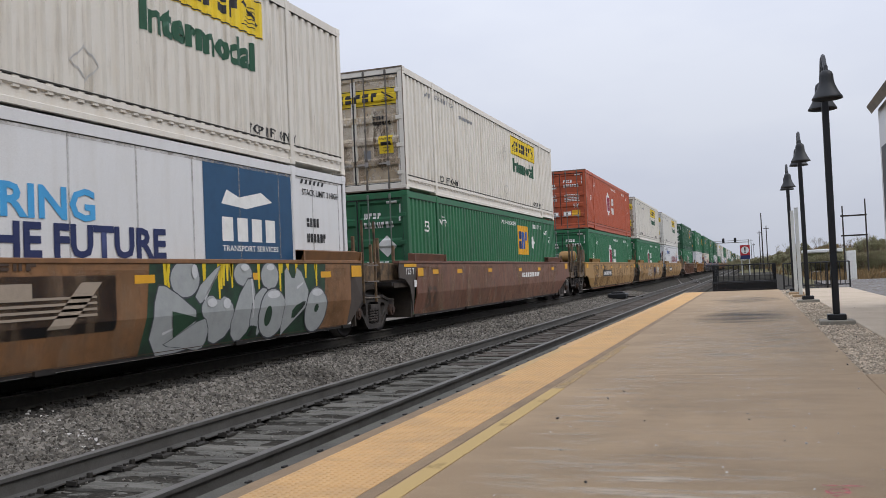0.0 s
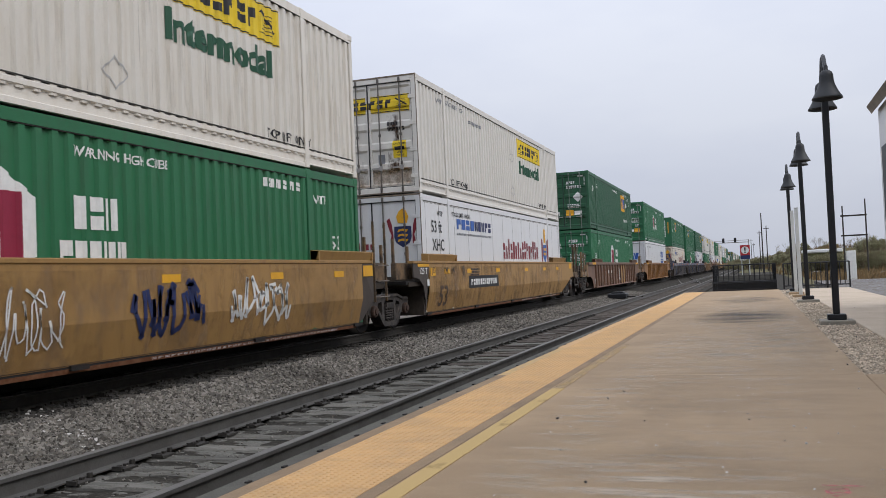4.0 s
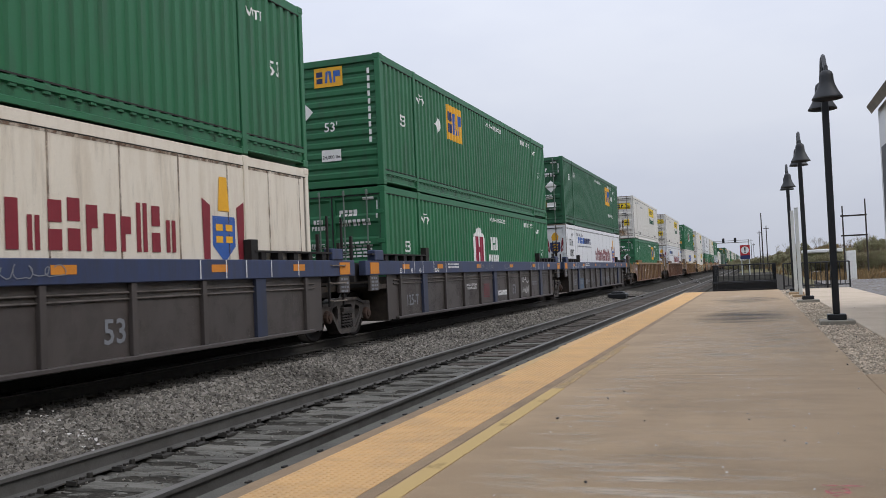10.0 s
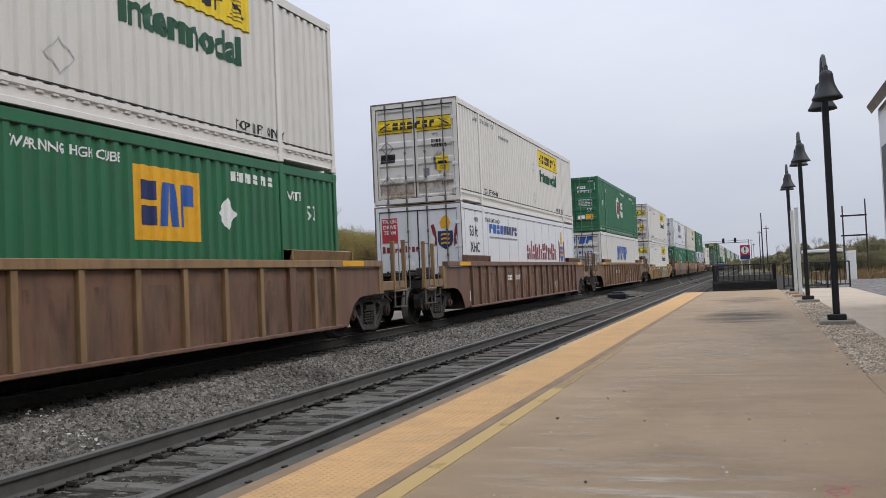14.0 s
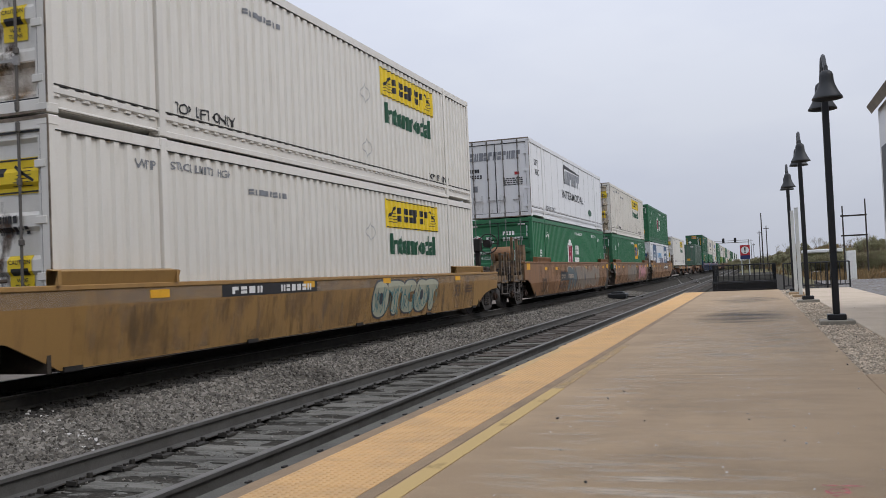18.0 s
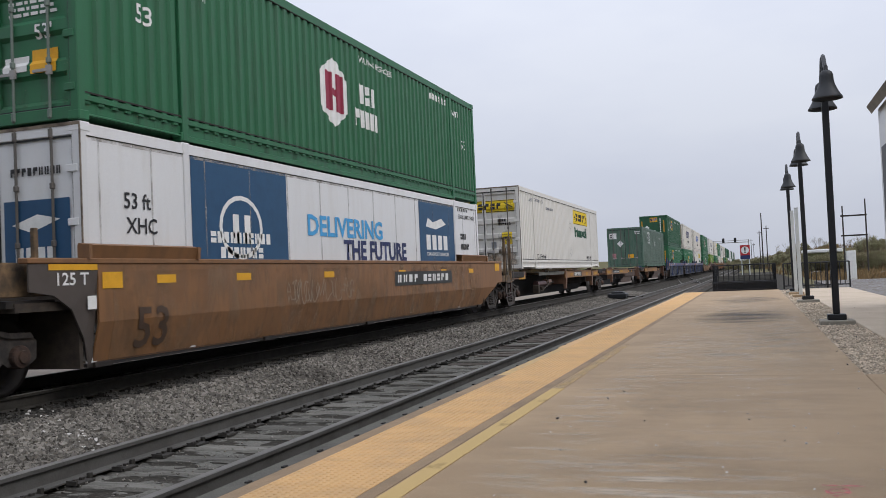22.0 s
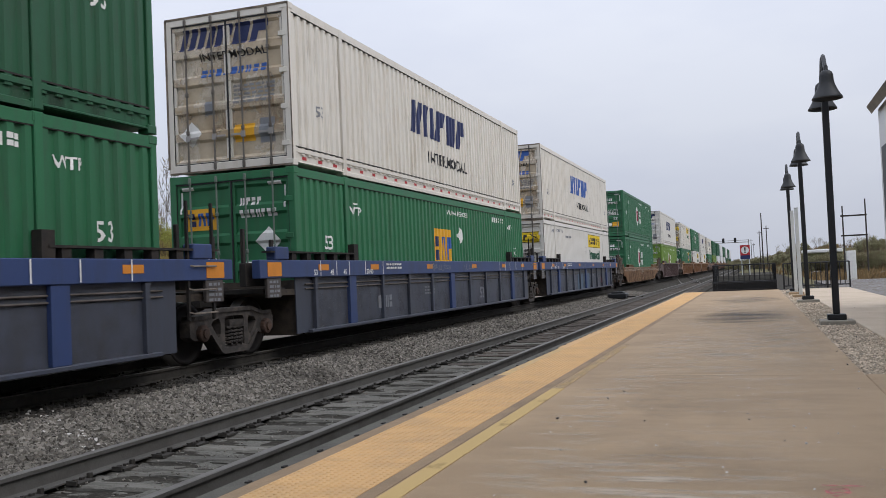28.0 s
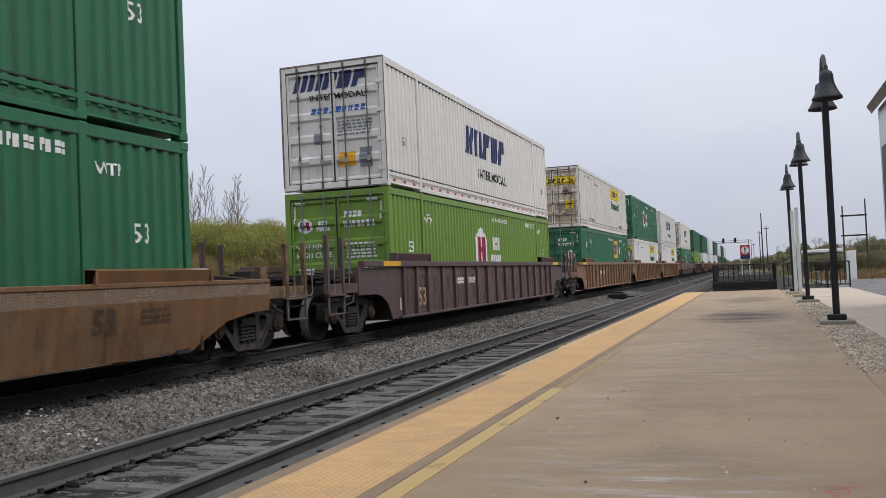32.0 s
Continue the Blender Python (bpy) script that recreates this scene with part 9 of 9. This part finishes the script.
def branch_tree(seed, tall, spread_, buds=500, mat=None, stems=1):
    """Tapered trunk and forking limbs down to twigs, with small buds on the tips."""
    rnd = random.Random(seed)
    segs, tips = [], []

    def grow(p, d, length, r, level):
        n = 3
        for i in range(n):
            q = p + d * (length / n)
            segs.append((p, q, r, r * 0.86, level))
            p, r = q, r * 0.86
            d = (d + Vector((rnd.uniform(-1, 1), rnd.uniform(-1, 1), rnd.uniform(-0.4, 0.6))) * 0.13).normalized()
            if level >= 3:
                tips.append(p)
        if level >= 5 or r < 0.004:
            return
        for _ in range(rnd.choice((2, 3, 3)) if level < 4 else 3):
            e = (d + Vector((rnd.uniform(-1, 1), rnd.uniform(-1, 1), rnd.uniform(-0.2, 0.9))) * spread_).normalized()
            grow(p, e, length * (rnd.uniform(0.5, 0.66) if level == 0 and stems > 1 else rnd.uniform(0.62, 0.86)), r * rnd.uniform(0.55, 0.75), level + 1)

    for k in range(stems):
        a = rnd.uniform(0, 6.28)
        lean = rnd.uniform(0.08, 0.5) if stems > 1 else 0.06
        grow(Vector((0.25 * k * math.cos(a), 0.25 * k * math.sin(a), -0.3)), Vector((lean * math.cos(a), lean * math.sin(a), 1)).normalized(), tall * (rnd.uniform(0.27, 0.38) if stems > 1 else rnd.uniform(0.24, 0.3)), tall * 0.0105, 0)
    vs, fs = [], []
    for a, b, r0, r1, lv in segs:
        d = (b - a).normalized()
        u = d.orthogonal().normalized()
        w = d.cross(u)
        k = 5 if lv < 2 else 3
        o = len(vs)
        for c, r in ((a, max(r0, 0.011)), (b, max(r1, 0.009))):
            for i in range(k):
                an = i * math.tau / k
                vs.append(c + (u * math.cos(an) + w * math.sin(an)) * r)
        for i in range(k):
            fs.append((o + i, o + (i + 1) % k, o + k + (i + 1) % k, o + k + i))
    wood = bpy.data.meshes.new("trunk")
    wood.from_pydata(vs, [], fs)
    wood.materials.append(M_BARK)
    vs, fs = [], []
    for _ in range(buds):
        c = rnd.choice(tips) + Vector((rnd.gauss(0, 0.12), rnd.gauss(0, 0.12), rnd.gauss(0, 0.12)))
        s = rnd.uniform(0.02, 0.055)
        u = Vector((rnd.uniform(-1, 1), rnd.uniform(-1, 1), rnd.uniform(-1, 1))).normalized()
        w = u.orthogonal().normalized()
        o = len(vs)
        vs += [c - u * s, c + w * s, c + u * s]
        fs.append((o, o + 1, o + 2))
    crown = bpy.data.meshes.new("crown")
    crown.from_pydata(vs, [], fs)
    crown.materials.append(mat or M_BUD)
    return wood, crown


def leader_tree(seed, tall):
    """A slim bare tree: one leader up to the tip, ascending side limbs with short twigs, a few buds."""
    rnd = random.Random(seed)
    segs, tips = [], []

    def limb(p, d, length, r, level):
        n = 5 if level < 2 else 3
        for i in range(n):
            q = p + d * (length / n)
            segs.append((p, q, r, r * 0.8))
            p, r = q, r * 0.8
            d = (d + Vector((rnd.uniform(-0.14, 0.14), rnd.uniform(-0.14, 0.14), 0.12))).normalized()
            tips.append(p)
            if level < 3 and i > 0:
                a = rnd.uniform(0, 6.28)
                limb(p, (d + Vector((math.cos(a), math.sin(a), 0.1)) * rnd.uniform(0.5, 0.8)).normalized(), length * rnd.uniform(0.28, 0.42), r * 0.6, level + 1)

    p, r, d, n = Vector((0, 0, -0.3)), 0.1, Vector((0.03, 0.02, 1)), 14
    for i in range(n):
        q = p + d * (tall / n)
        segs.append((p, q, r, r * 0.86))
        p, r = q, max(0.014, r * 0.86)
        d = Vector((rnd.uniform(-0.08, 0.08), rnd.uniform(-0.08, 0.08), 1)).normalized()
        if i > 4:
            a = i * 2.4 + rnd.uniform(-0.4, 0.4)
            for b, f in ((a, 1.0), (a + 2.7, 0.8)):
                limb(p, Vector((math.cos(b) * 0.5, math.sin(b) * 0.5, 0.9)).normalized(), tall * 0.34 * f * (1.12 - i / n), r * 0.62, 1)
    vs, fs = [], []
    for a, b, r0, r1 in segs:
        w = (b - a).normalized().orthogonal().normalized()
        x = (b - a).normalized().cross(w)
        o = len(vs)
        for c, k in ((a, max(r0, 0.017)), (b, max(r1, 0.013))):
            vs += [c + w * k, c + (x * 0.87 - w * 0.5) * k, c - (x * 0.87 + w * 0.5) * k]
        fs += [(o, o + 1, o + 4, o + 3), (o + 1, o + 2, o + 5, o + 4), (o + 2, o, o + 3, o + 5)]
    wood = bpy.data.meshes.new("trunk")
    wood.from_pydata(vs, [], fs)
    wood.materials.append(M_BARK)
    vs, fs = [], []
    for _ in range(260):
        c = rnd.choice(tips) + Vector((rnd.gauss(0, 0.06), rnd.gauss(0, 0.06), rnd.gauss(0, 0.06)))
        k = rnd.uniform(0.02, 0.045)
        o = len(vs)
        vs += [c, c + Vector((k, rnd.uniform(-k, k), k)), c + Vector((rnd.uniform(-k, k), k, 2 * k))]
        fs.append((o, o + 1, o + 2))
    crown = bpy.data.meshes.new("crown")
    crown.from_pydata(vs, [], fs)
    crown.materials.append(M_BUD)
    return wood, crown


M_TWIG = surface("brown_twigs", lin(0.15, 0.112, 0.078), lin(0.095, 0.075, 0.052), scale=0.5, amount=0.9, rough=0.95, bump=0, fine=6)


def bush_mesh(seed, wide, tall, n, mat=None, leaf=1.0, twigs=420, lobe_count=9):
    """Many small leaf faces on an uneven mound of twigs."""
    rnd = random.Random(seed)
    lobes = [(rnd.uniform(-wide, wide) * 0.5, rnd.uniform(-wide, wide) * 0.4, rnd.uniform(0.18, 0.68) * tall, rnd.uniform(0.16, 0.32) * tall) for _ in range(lobe_count)]
    vs, fs = [], []
    for _ in range(n):
        lx, ly, lz, lr = rnd.choice(lobes)
        d = Vector((rnd.gauss(0, 1), rnd.gauss(0, 1), rnd.gauss(0, 1))).normalized() * lr * rnd.uniform(0.55, 1.12)
        c = Vector((lx, ly, lz)) + d
        if c.z < 0.02:
            c.z = abs(c.z) * 0.3
        s = rnd.uniform(0.03, 0.072) * leaf
        u = Vector((rnd.uniform(-1, 1), rnd.uniform(-1, 1), rnd.uniform(-1, 1))).normalized()
        w = u.orthogonal().normalized()
        o = len(vs)
        vs += [c - u * s, c + w * s, c + u * s]
        fs.append((o, o + 1, o + 2))
    leaves = bpy.data.meshes.new("foliage")
    leaves.from_pydata(vs, [], fs)
    leaves.materials.append(mat or M_LEAF)
    # a thicket of thin stems that fan out from the foot
    vs, fs = [], []
    for _ in range(twigs):
        lx, ly, lz, lr = rnd.choice(lobes)
        foot = Vector((lx * rnd.uniform(0.3, 1.0), ly * rnd.uniform(0.3, 1.0), -0.2))
        mid = Vector((lx + rnd.gauss(0, 0.3) * lr, ly + rnd.gauss(0, 0.3) * lr, lz * rnd.uniform(0.4, 0.8)))
        tip = Vector((lx, ly, lz)) + Vector((rnd.gauss(0, 1), rnd.gauss(0, 1), abs(rnd.gauss(0, 1)))).normalized() * lr * rnd.uniform(0.6, 1.2)
        o = len(vs)
        for c, r in ((foot, 0.026), (mid, 0.02), (tip, 0.007)):
            vs += [c + Vector((r, 0, 0)), c + Vector((-0.5 * r, 0.87 * r, 0)), c + Vector((-0.5 * r, -0.87 * r, 0))]
        for k in (0, 3):
            fs += [(o + k, o + k + 1, o + k + 4, o + k + 3), (o + k + 1, o + k + 2, o + k + 5, o + k + 4), (o + k + 2, o + k, o + k + 3, o + k + 5)]
    wood = bpy.data.meshes.new("stems")
    wood.from_pydata(vs, [], fs)
    wood.materials.append(M_TWIG)
    return wood, leaves


TREES = [branch_tree(s, 9.5, 0.5, 2600, None, 6) for s in (1, 2, 3, 4, 5)]
SLIM = [leader_tree(s, 9.5) for s in (11, 12, 13, 14)]
BUSHES = [bush_mesh(s, 9.5, 4.4, 30000, m, 1.15, 700, 24) for s, m in ((1, M_LEAF), (2, M_LEAF2), (3, M_LEAF), (4, M_LEAF2))]
BRUSH = [bush_mesh(s, 6.0, 4.6, 5000, M_BRUSH, 2.6, 120) for s in (5, 6, 7)]


def place_tree(kind, mesh_pair, x, y, k, turn, name, label, group):
    t = thing(name, label, kind, group)
    t.location, t.scale, t.rotation_euler.z = (x, y, land(x, y) - 0.05), (k, k, k), turn
    part("trunk" if kind == "tree" else "stem", mesh_pair[0], None, t)
    part("crown" if kind == "tree" else "foliage", mesh_pair[1], None, t)
    return t


def plant():
    rnd = random.Random(7)
    bare = "bare spring tree with reddish and yellow-green buds"
    for i in range(34):
        y = 25 + i * 0.92 + rnd.uniform(-1, 1)
        x = -rnd.uniform(41, 50)
        k = rnd.uniform(0.86, 1.08) if y < 45 else rnd.uniform(0.6, 0.8)
        place_tree("tree", rnd.choice(TREES), x, y, k, rnd.uniform(0, 6.3), "tree", bare, "trees behind the tracks")
    for i, (x, y, top) in enumerate(((-57.1, 74, 11.4), (-57.9, 78, 14.6), (-58.3, 80, 13.7), (-56.1, 80, 13.1), (-55.9, 82, 13.9), (-54.4, 86, 13.3), (-57.5, 90, 12.0), (-53.5, 83, 11.2))):
        place_tree("tree", SLIM[i % 4], x, y, (top - land(x, y)) / 9.5, i * 1.3, "tree", "tall slim bare tree with few buds", "trees behind the tracks")
    for x, y, k in ((-52.5, 105, 0.95), (-51.5, 107, 0.8), (-53.6, 150, 1.1), (-52, 153, 0.95), (-55, 147, 1.0), (-50, 172, 1.0), (-56, 121, 0.6), (-54, 134, 0.7)):
        place_tree("tree", rnd.choice(TREES), x, y, k, rnd.uniform(0, 6.3), "tree", bare, "trees behind the tracks")
    for i in range(120):
        y = 44 + i * 1.25 + rnd.uniform(-1.5, 1.5)
        x = (-50, -45, -40)[i % 3] + rnd.uniform(-2, 2)
        k = rnd.uniform(1.15, 1.4) if y > 60 else rnd.uniform(0.5, 0.75)
        if i % 3 == 2:
            k *= 0.8
        place_tree("shrub", rnd.choice(BUSHES), x, y, k, rnd.uniform(-0.4, 0.4) + (1.57 if i % 2 else 0), "shrub", "dense shrub with young yellow-green and rusty leaves", "thicket behind the tracks")
    for i in range(46):
        x = rnd.uniform(-40, -33)
        y = 27 + i * 2.1 + rnd.uniform(-1.5, 1.5)
        place_tree("shrub", rnd.choice(BUSHES if y > 60 else BUSHES[1::2]), x, y, rnd.uniform(0.3, 0.5) if y < 60 else rnd.uniform(0.5, 0.75), rnd.uniform(0, 6.3), "shrub", "low shrub with rusty leaves under the bare trees", "thicket behind the tracks")
    for i in range(80):
        y = rnd.uniform(170, 330)
        x = rnd.uniform(-9, 70) * y / 250
        if x < 3 and y < 255:
            y += 70
        place_tree("shrub", rnd.choice(BRUSH), x, y, rnd.uniform(0.5, 0.9), rnd.uniform(0, 6.3), "shrub", "brownish green shrub on the far bank", "shrubs on the bank")
    for i in range(14):
        x, y = 5.0 + 0.8 * i + rnd.uniform(-1, 1), rnd.uniform(122, 128)
        place_tree("shrub", rnd.choice(BRUSH), x, y, rnd.uniform(0.5, 0.62), rnd.uniform(0, 6.3), "shrub", "low brown brush in front of the shed", "shrubs on the bank")
    for i in range(9):
        x, y = 4 + i * 4.5 + rnd.uniform(-2, 2), rnd.uniform(225, 300)
        place_tree("tree", rnd.choice(TREES), x, y, rnd.uniform(0.45, 0.6), rnd.uniform(0, 6.3), "tree", "small bare tree on the far bank", "trees on the bank")


# low white shed and dry grass by the far bank
shed = thing("low_shed", "long low white shed by the far bank", "shed")
part("wall", boxes((6.6, 11.4, 130, 134, -0.8, 2.1)), M_GROUND, shed)
part("roof", boxes((6.5, 11.5, 129.6, 134.4, 2.15, 2.6), bevel=0.08), D_WHITE, shed)
for i, (x, y) in enumerate(((9, 96), (13, 104), (17, 118), (7.5, 120), (22, 110))):
    b = thing("boulder", "pale grey boulder on the bank", "boulder", "boulders on the bank")
    b.location = (x, y, land(x, y))
    bm = bmesh.new()
    bmesh.ops.create_icosphere(bm, subdivisions=2, radius=0.6)
    for v in bm.verts:
        v.co *= 1 + 0.25 * noise.noise(v.co * 1.3 + Vector((i * 7, 0, 0)))
        v.co.z *= 0.6
    part("rock", bm, M_LOT, b)


def dry_grass(name, x0, x1, y0, y1, n, tall, seed):
    """Upright dry blades in one mesh."""
    rng = np.random.default_rng(seed)
    x, y = rng.uniform(x0, x1, n), rng.uniform(y0, y1, n)
    z = np.array([land(a, b) for a, b in zip(x, y)])
    c = np.stack([x, y, z], 1)
    a = rng.uniform(0, math.tau, n)
    d = np.stack([np.cos(a), np.sin(a), np.zeros(n)], 1) * 0.05
    h = rng.uniform(0.4, 1.0, n) * tall
    tip = c + np.stack([rng.normal(0, 0.12, n), rng.normal(0, 0.12, n), h], 1)
    v = np.stack([c - d, c + d, tip], 1).reshape(-1, 3)
    me = bpy.data.meshes.new(name)
    me.from_pydata(v.tolist(), [], np.arange(3 * n).reshape(-1, 3).tolist())
    me.materials.append(M_DRYGRASS)
    return tagged(new(name, me), kind="stuff")


tagged(dry_grass("dry_grass", 5, 26, 64, 120, 9000, 0.55, 5), "tufts of orange-brown dry grass", "grass")
tagged(dry_grass("dry_grass", -30, -21, 15, 120, 9000, 0.4, 6), "dry and green grass beside the gravel road", "grass")
tagged(dry_grass("far_bank_grass", 3, 60, 118, 260, 9000, 0.9, 7), "dry grass on the far bank", "grass")

# a low switch machine between the tracks
machine = thing("switch_machine", "low black switch machine between the tracks", "switch machine")
machine.location = (-6.35, 44.0, -0.34)
part("case", boxes((-0.45, 0.45, -0.5, 0.5, 0.0, 0.26), bevel=0.05), M_BLACK, machine)
part("lid", boxes((-0.3, 0.3, -0.35, 0.35, 0.26, 0.34), bevel=0.03), M_BLACK, machine)
part("rod", tubes([[(0.3, 0, 0.08), (1.2, 0.1, 0.05)]], 0.03), M_DARK, machine)

# litter on the platform: dark crumbs, pale grit, a sprayed mark
crumbs = scatter("crumbs", M_BLACK, 70, lambda rng, n: np.stack([rng.uniform(-1.5, 2.2, n), near_rows(rng, n, 3.2, 24), np.full(n, 0.008)], 1), (0.005, 0.011), 21, 0.4)
tagged(crumbs, "dark crumbs of leaf litter on the concrete", "litter")
grit = scatter("grit", M_LIMESTONE, 240, lambda rng, n: np.stack([rng.uniform(-1.5, 2.0, n), near_rows(rng, n, 3.2, 24), np.full(n, 0.003)], 1), (0.003, 0.007), 22, 0.5)
tagged(grit, "pale salt grit on the concrete", "litter")


def pink_mark():
    bm = bmesh.new()
    for a, b in (((0.26, 4.69), (0.45, 4.70)), ((0.29, 4.61), (0.36, 4.64)), ((0.36, 4.64), (0.37, 4.56)), ((0.37, 4.56), (0.30, 4.48)), ((0.28, 4.60), (0.285, 4.53)), ((0.285, 4.53), (0.34, 4.56))):
        d = Vector((b[0] - a[0], b[1] - a[1], 0)).normalized()
        q = Vector((-d.y, d.x, 0)) * 0.014
        p, r = Vector((*a, 0.003)), Vector((*b, 0.003))
        bm.faces.new([bm.verts.new(c) for c in (p - q, r - q, r + q, p + q)])
    return bm


tagged(part("sprayed_mark", pink_mark(), grime("pink_spray", lin(0.75, 0.22, 0.22), 0.35, 0.62, 0.8, 14, (1, 1, 1)), None), "faded pink survey mark sprayed on the concrete", "paint mark", kind="structure")
G_SCUFF = grime("white_scuffs", lin(0.60, 0.51, 0.40), 0.5, 0.64, 0.62, 1.6, (1.0, 5, 1), fade=True)
G_DAMP = grime("damp_stain", lin(0.07, 0.062, 0.054), 0.36, 0.6, 0.75, 0.8, (0.7, 1.5, 1), fade=True)
G_DAMP2 = grime("faint_dirt", lin(0.10, 0.08, 0.06), 0.45, 0.75, 0.3, 0.9, (1.5, 0.8, 1), fade=True)
for level, (name, mat, dims, label) in enumerate((("scuffs", G_SCUFF, (-1.45, 0.9, 3.0, 30.0), "pale scuffs brushed across the concrete"), ("scuffs", G_SCUFF, (-1.6, -0.9, 3.0, 12.0), "pale scuffs along the painted line"),
                               ("scuffs", G_SCUFF, (-1.6, 0.6, 3.0, 6.0), "pale scrapes on the concrete"), ("scuffs", G_SCUFF, (-0.8, 0.95, 9.0, 16.0), "pale scrapes on the concrete"), ("scuffs", G_SCUFF, (0.1, 0.94, 10.0, 26.0), "pale worn edge beside the gravel strip"), ("scuffs", G_SCUFF, (-1.5, 0.9, 17.0, 36.0), "pale scrapes on the concrete"), ("scuffs", G_SCUFF, (-1.72, -0.3, 9.0, 15.0), "pale scuffs along the painted line"), ("damp_stain", G_DAMP2, (-1.7, 0.4, 4.0, 9.0), "faint dirt on the concrete"), ("damp_stain", G_DAMP2, (-0.6, 0.95, 10.0, 16.0), "faint dirt on the concrete"), ("damp_stain", G_DAMP, (-1.25, 0.75, 16.5, 22.5), "dark damp stain across the concrete"), ("damp_stain", G_DAMP, (-1.4, 0.94, 26, 31), "dark damp stain near the platform end"))):
    x0, x1, y0, y1 = dims
    bm = bmesh.new()
    bm.faces.new([bm.verts.new((x, y, 0.001 + 0.0003 * level)) for x, y in ((x0, y0), (x1, y0), (x1, y1), (x0, y1))])
    tagged(part(name, bm, mat, None), label, "stain", kind="structure")

tagged(part("cinder_yard", boxes((-2.78, 3.56, 38.9, 170, -0.9, -0.55)), M_BALLAST, None), "dark cinder ground beyond the platform end", "gravel", kind="structure")

# crossover rails beyond the platform
cross = thing("crossover", "switch rails that cross between the two tracks", "track", kind="structure")
me = rail_mesh(0, 46.2)
for s in (-1, 1):
    r = part("rail", me, None, cross)
    r.location = (T1_X + s * 0.755, 72, T1_RAIL - 0.15)
    r.rotation_euler = (math.atan2(T2_RAIL - T1_RAIL + 0.02, 46), 0, math.atan2(4.33, 46))


plant()
motions()
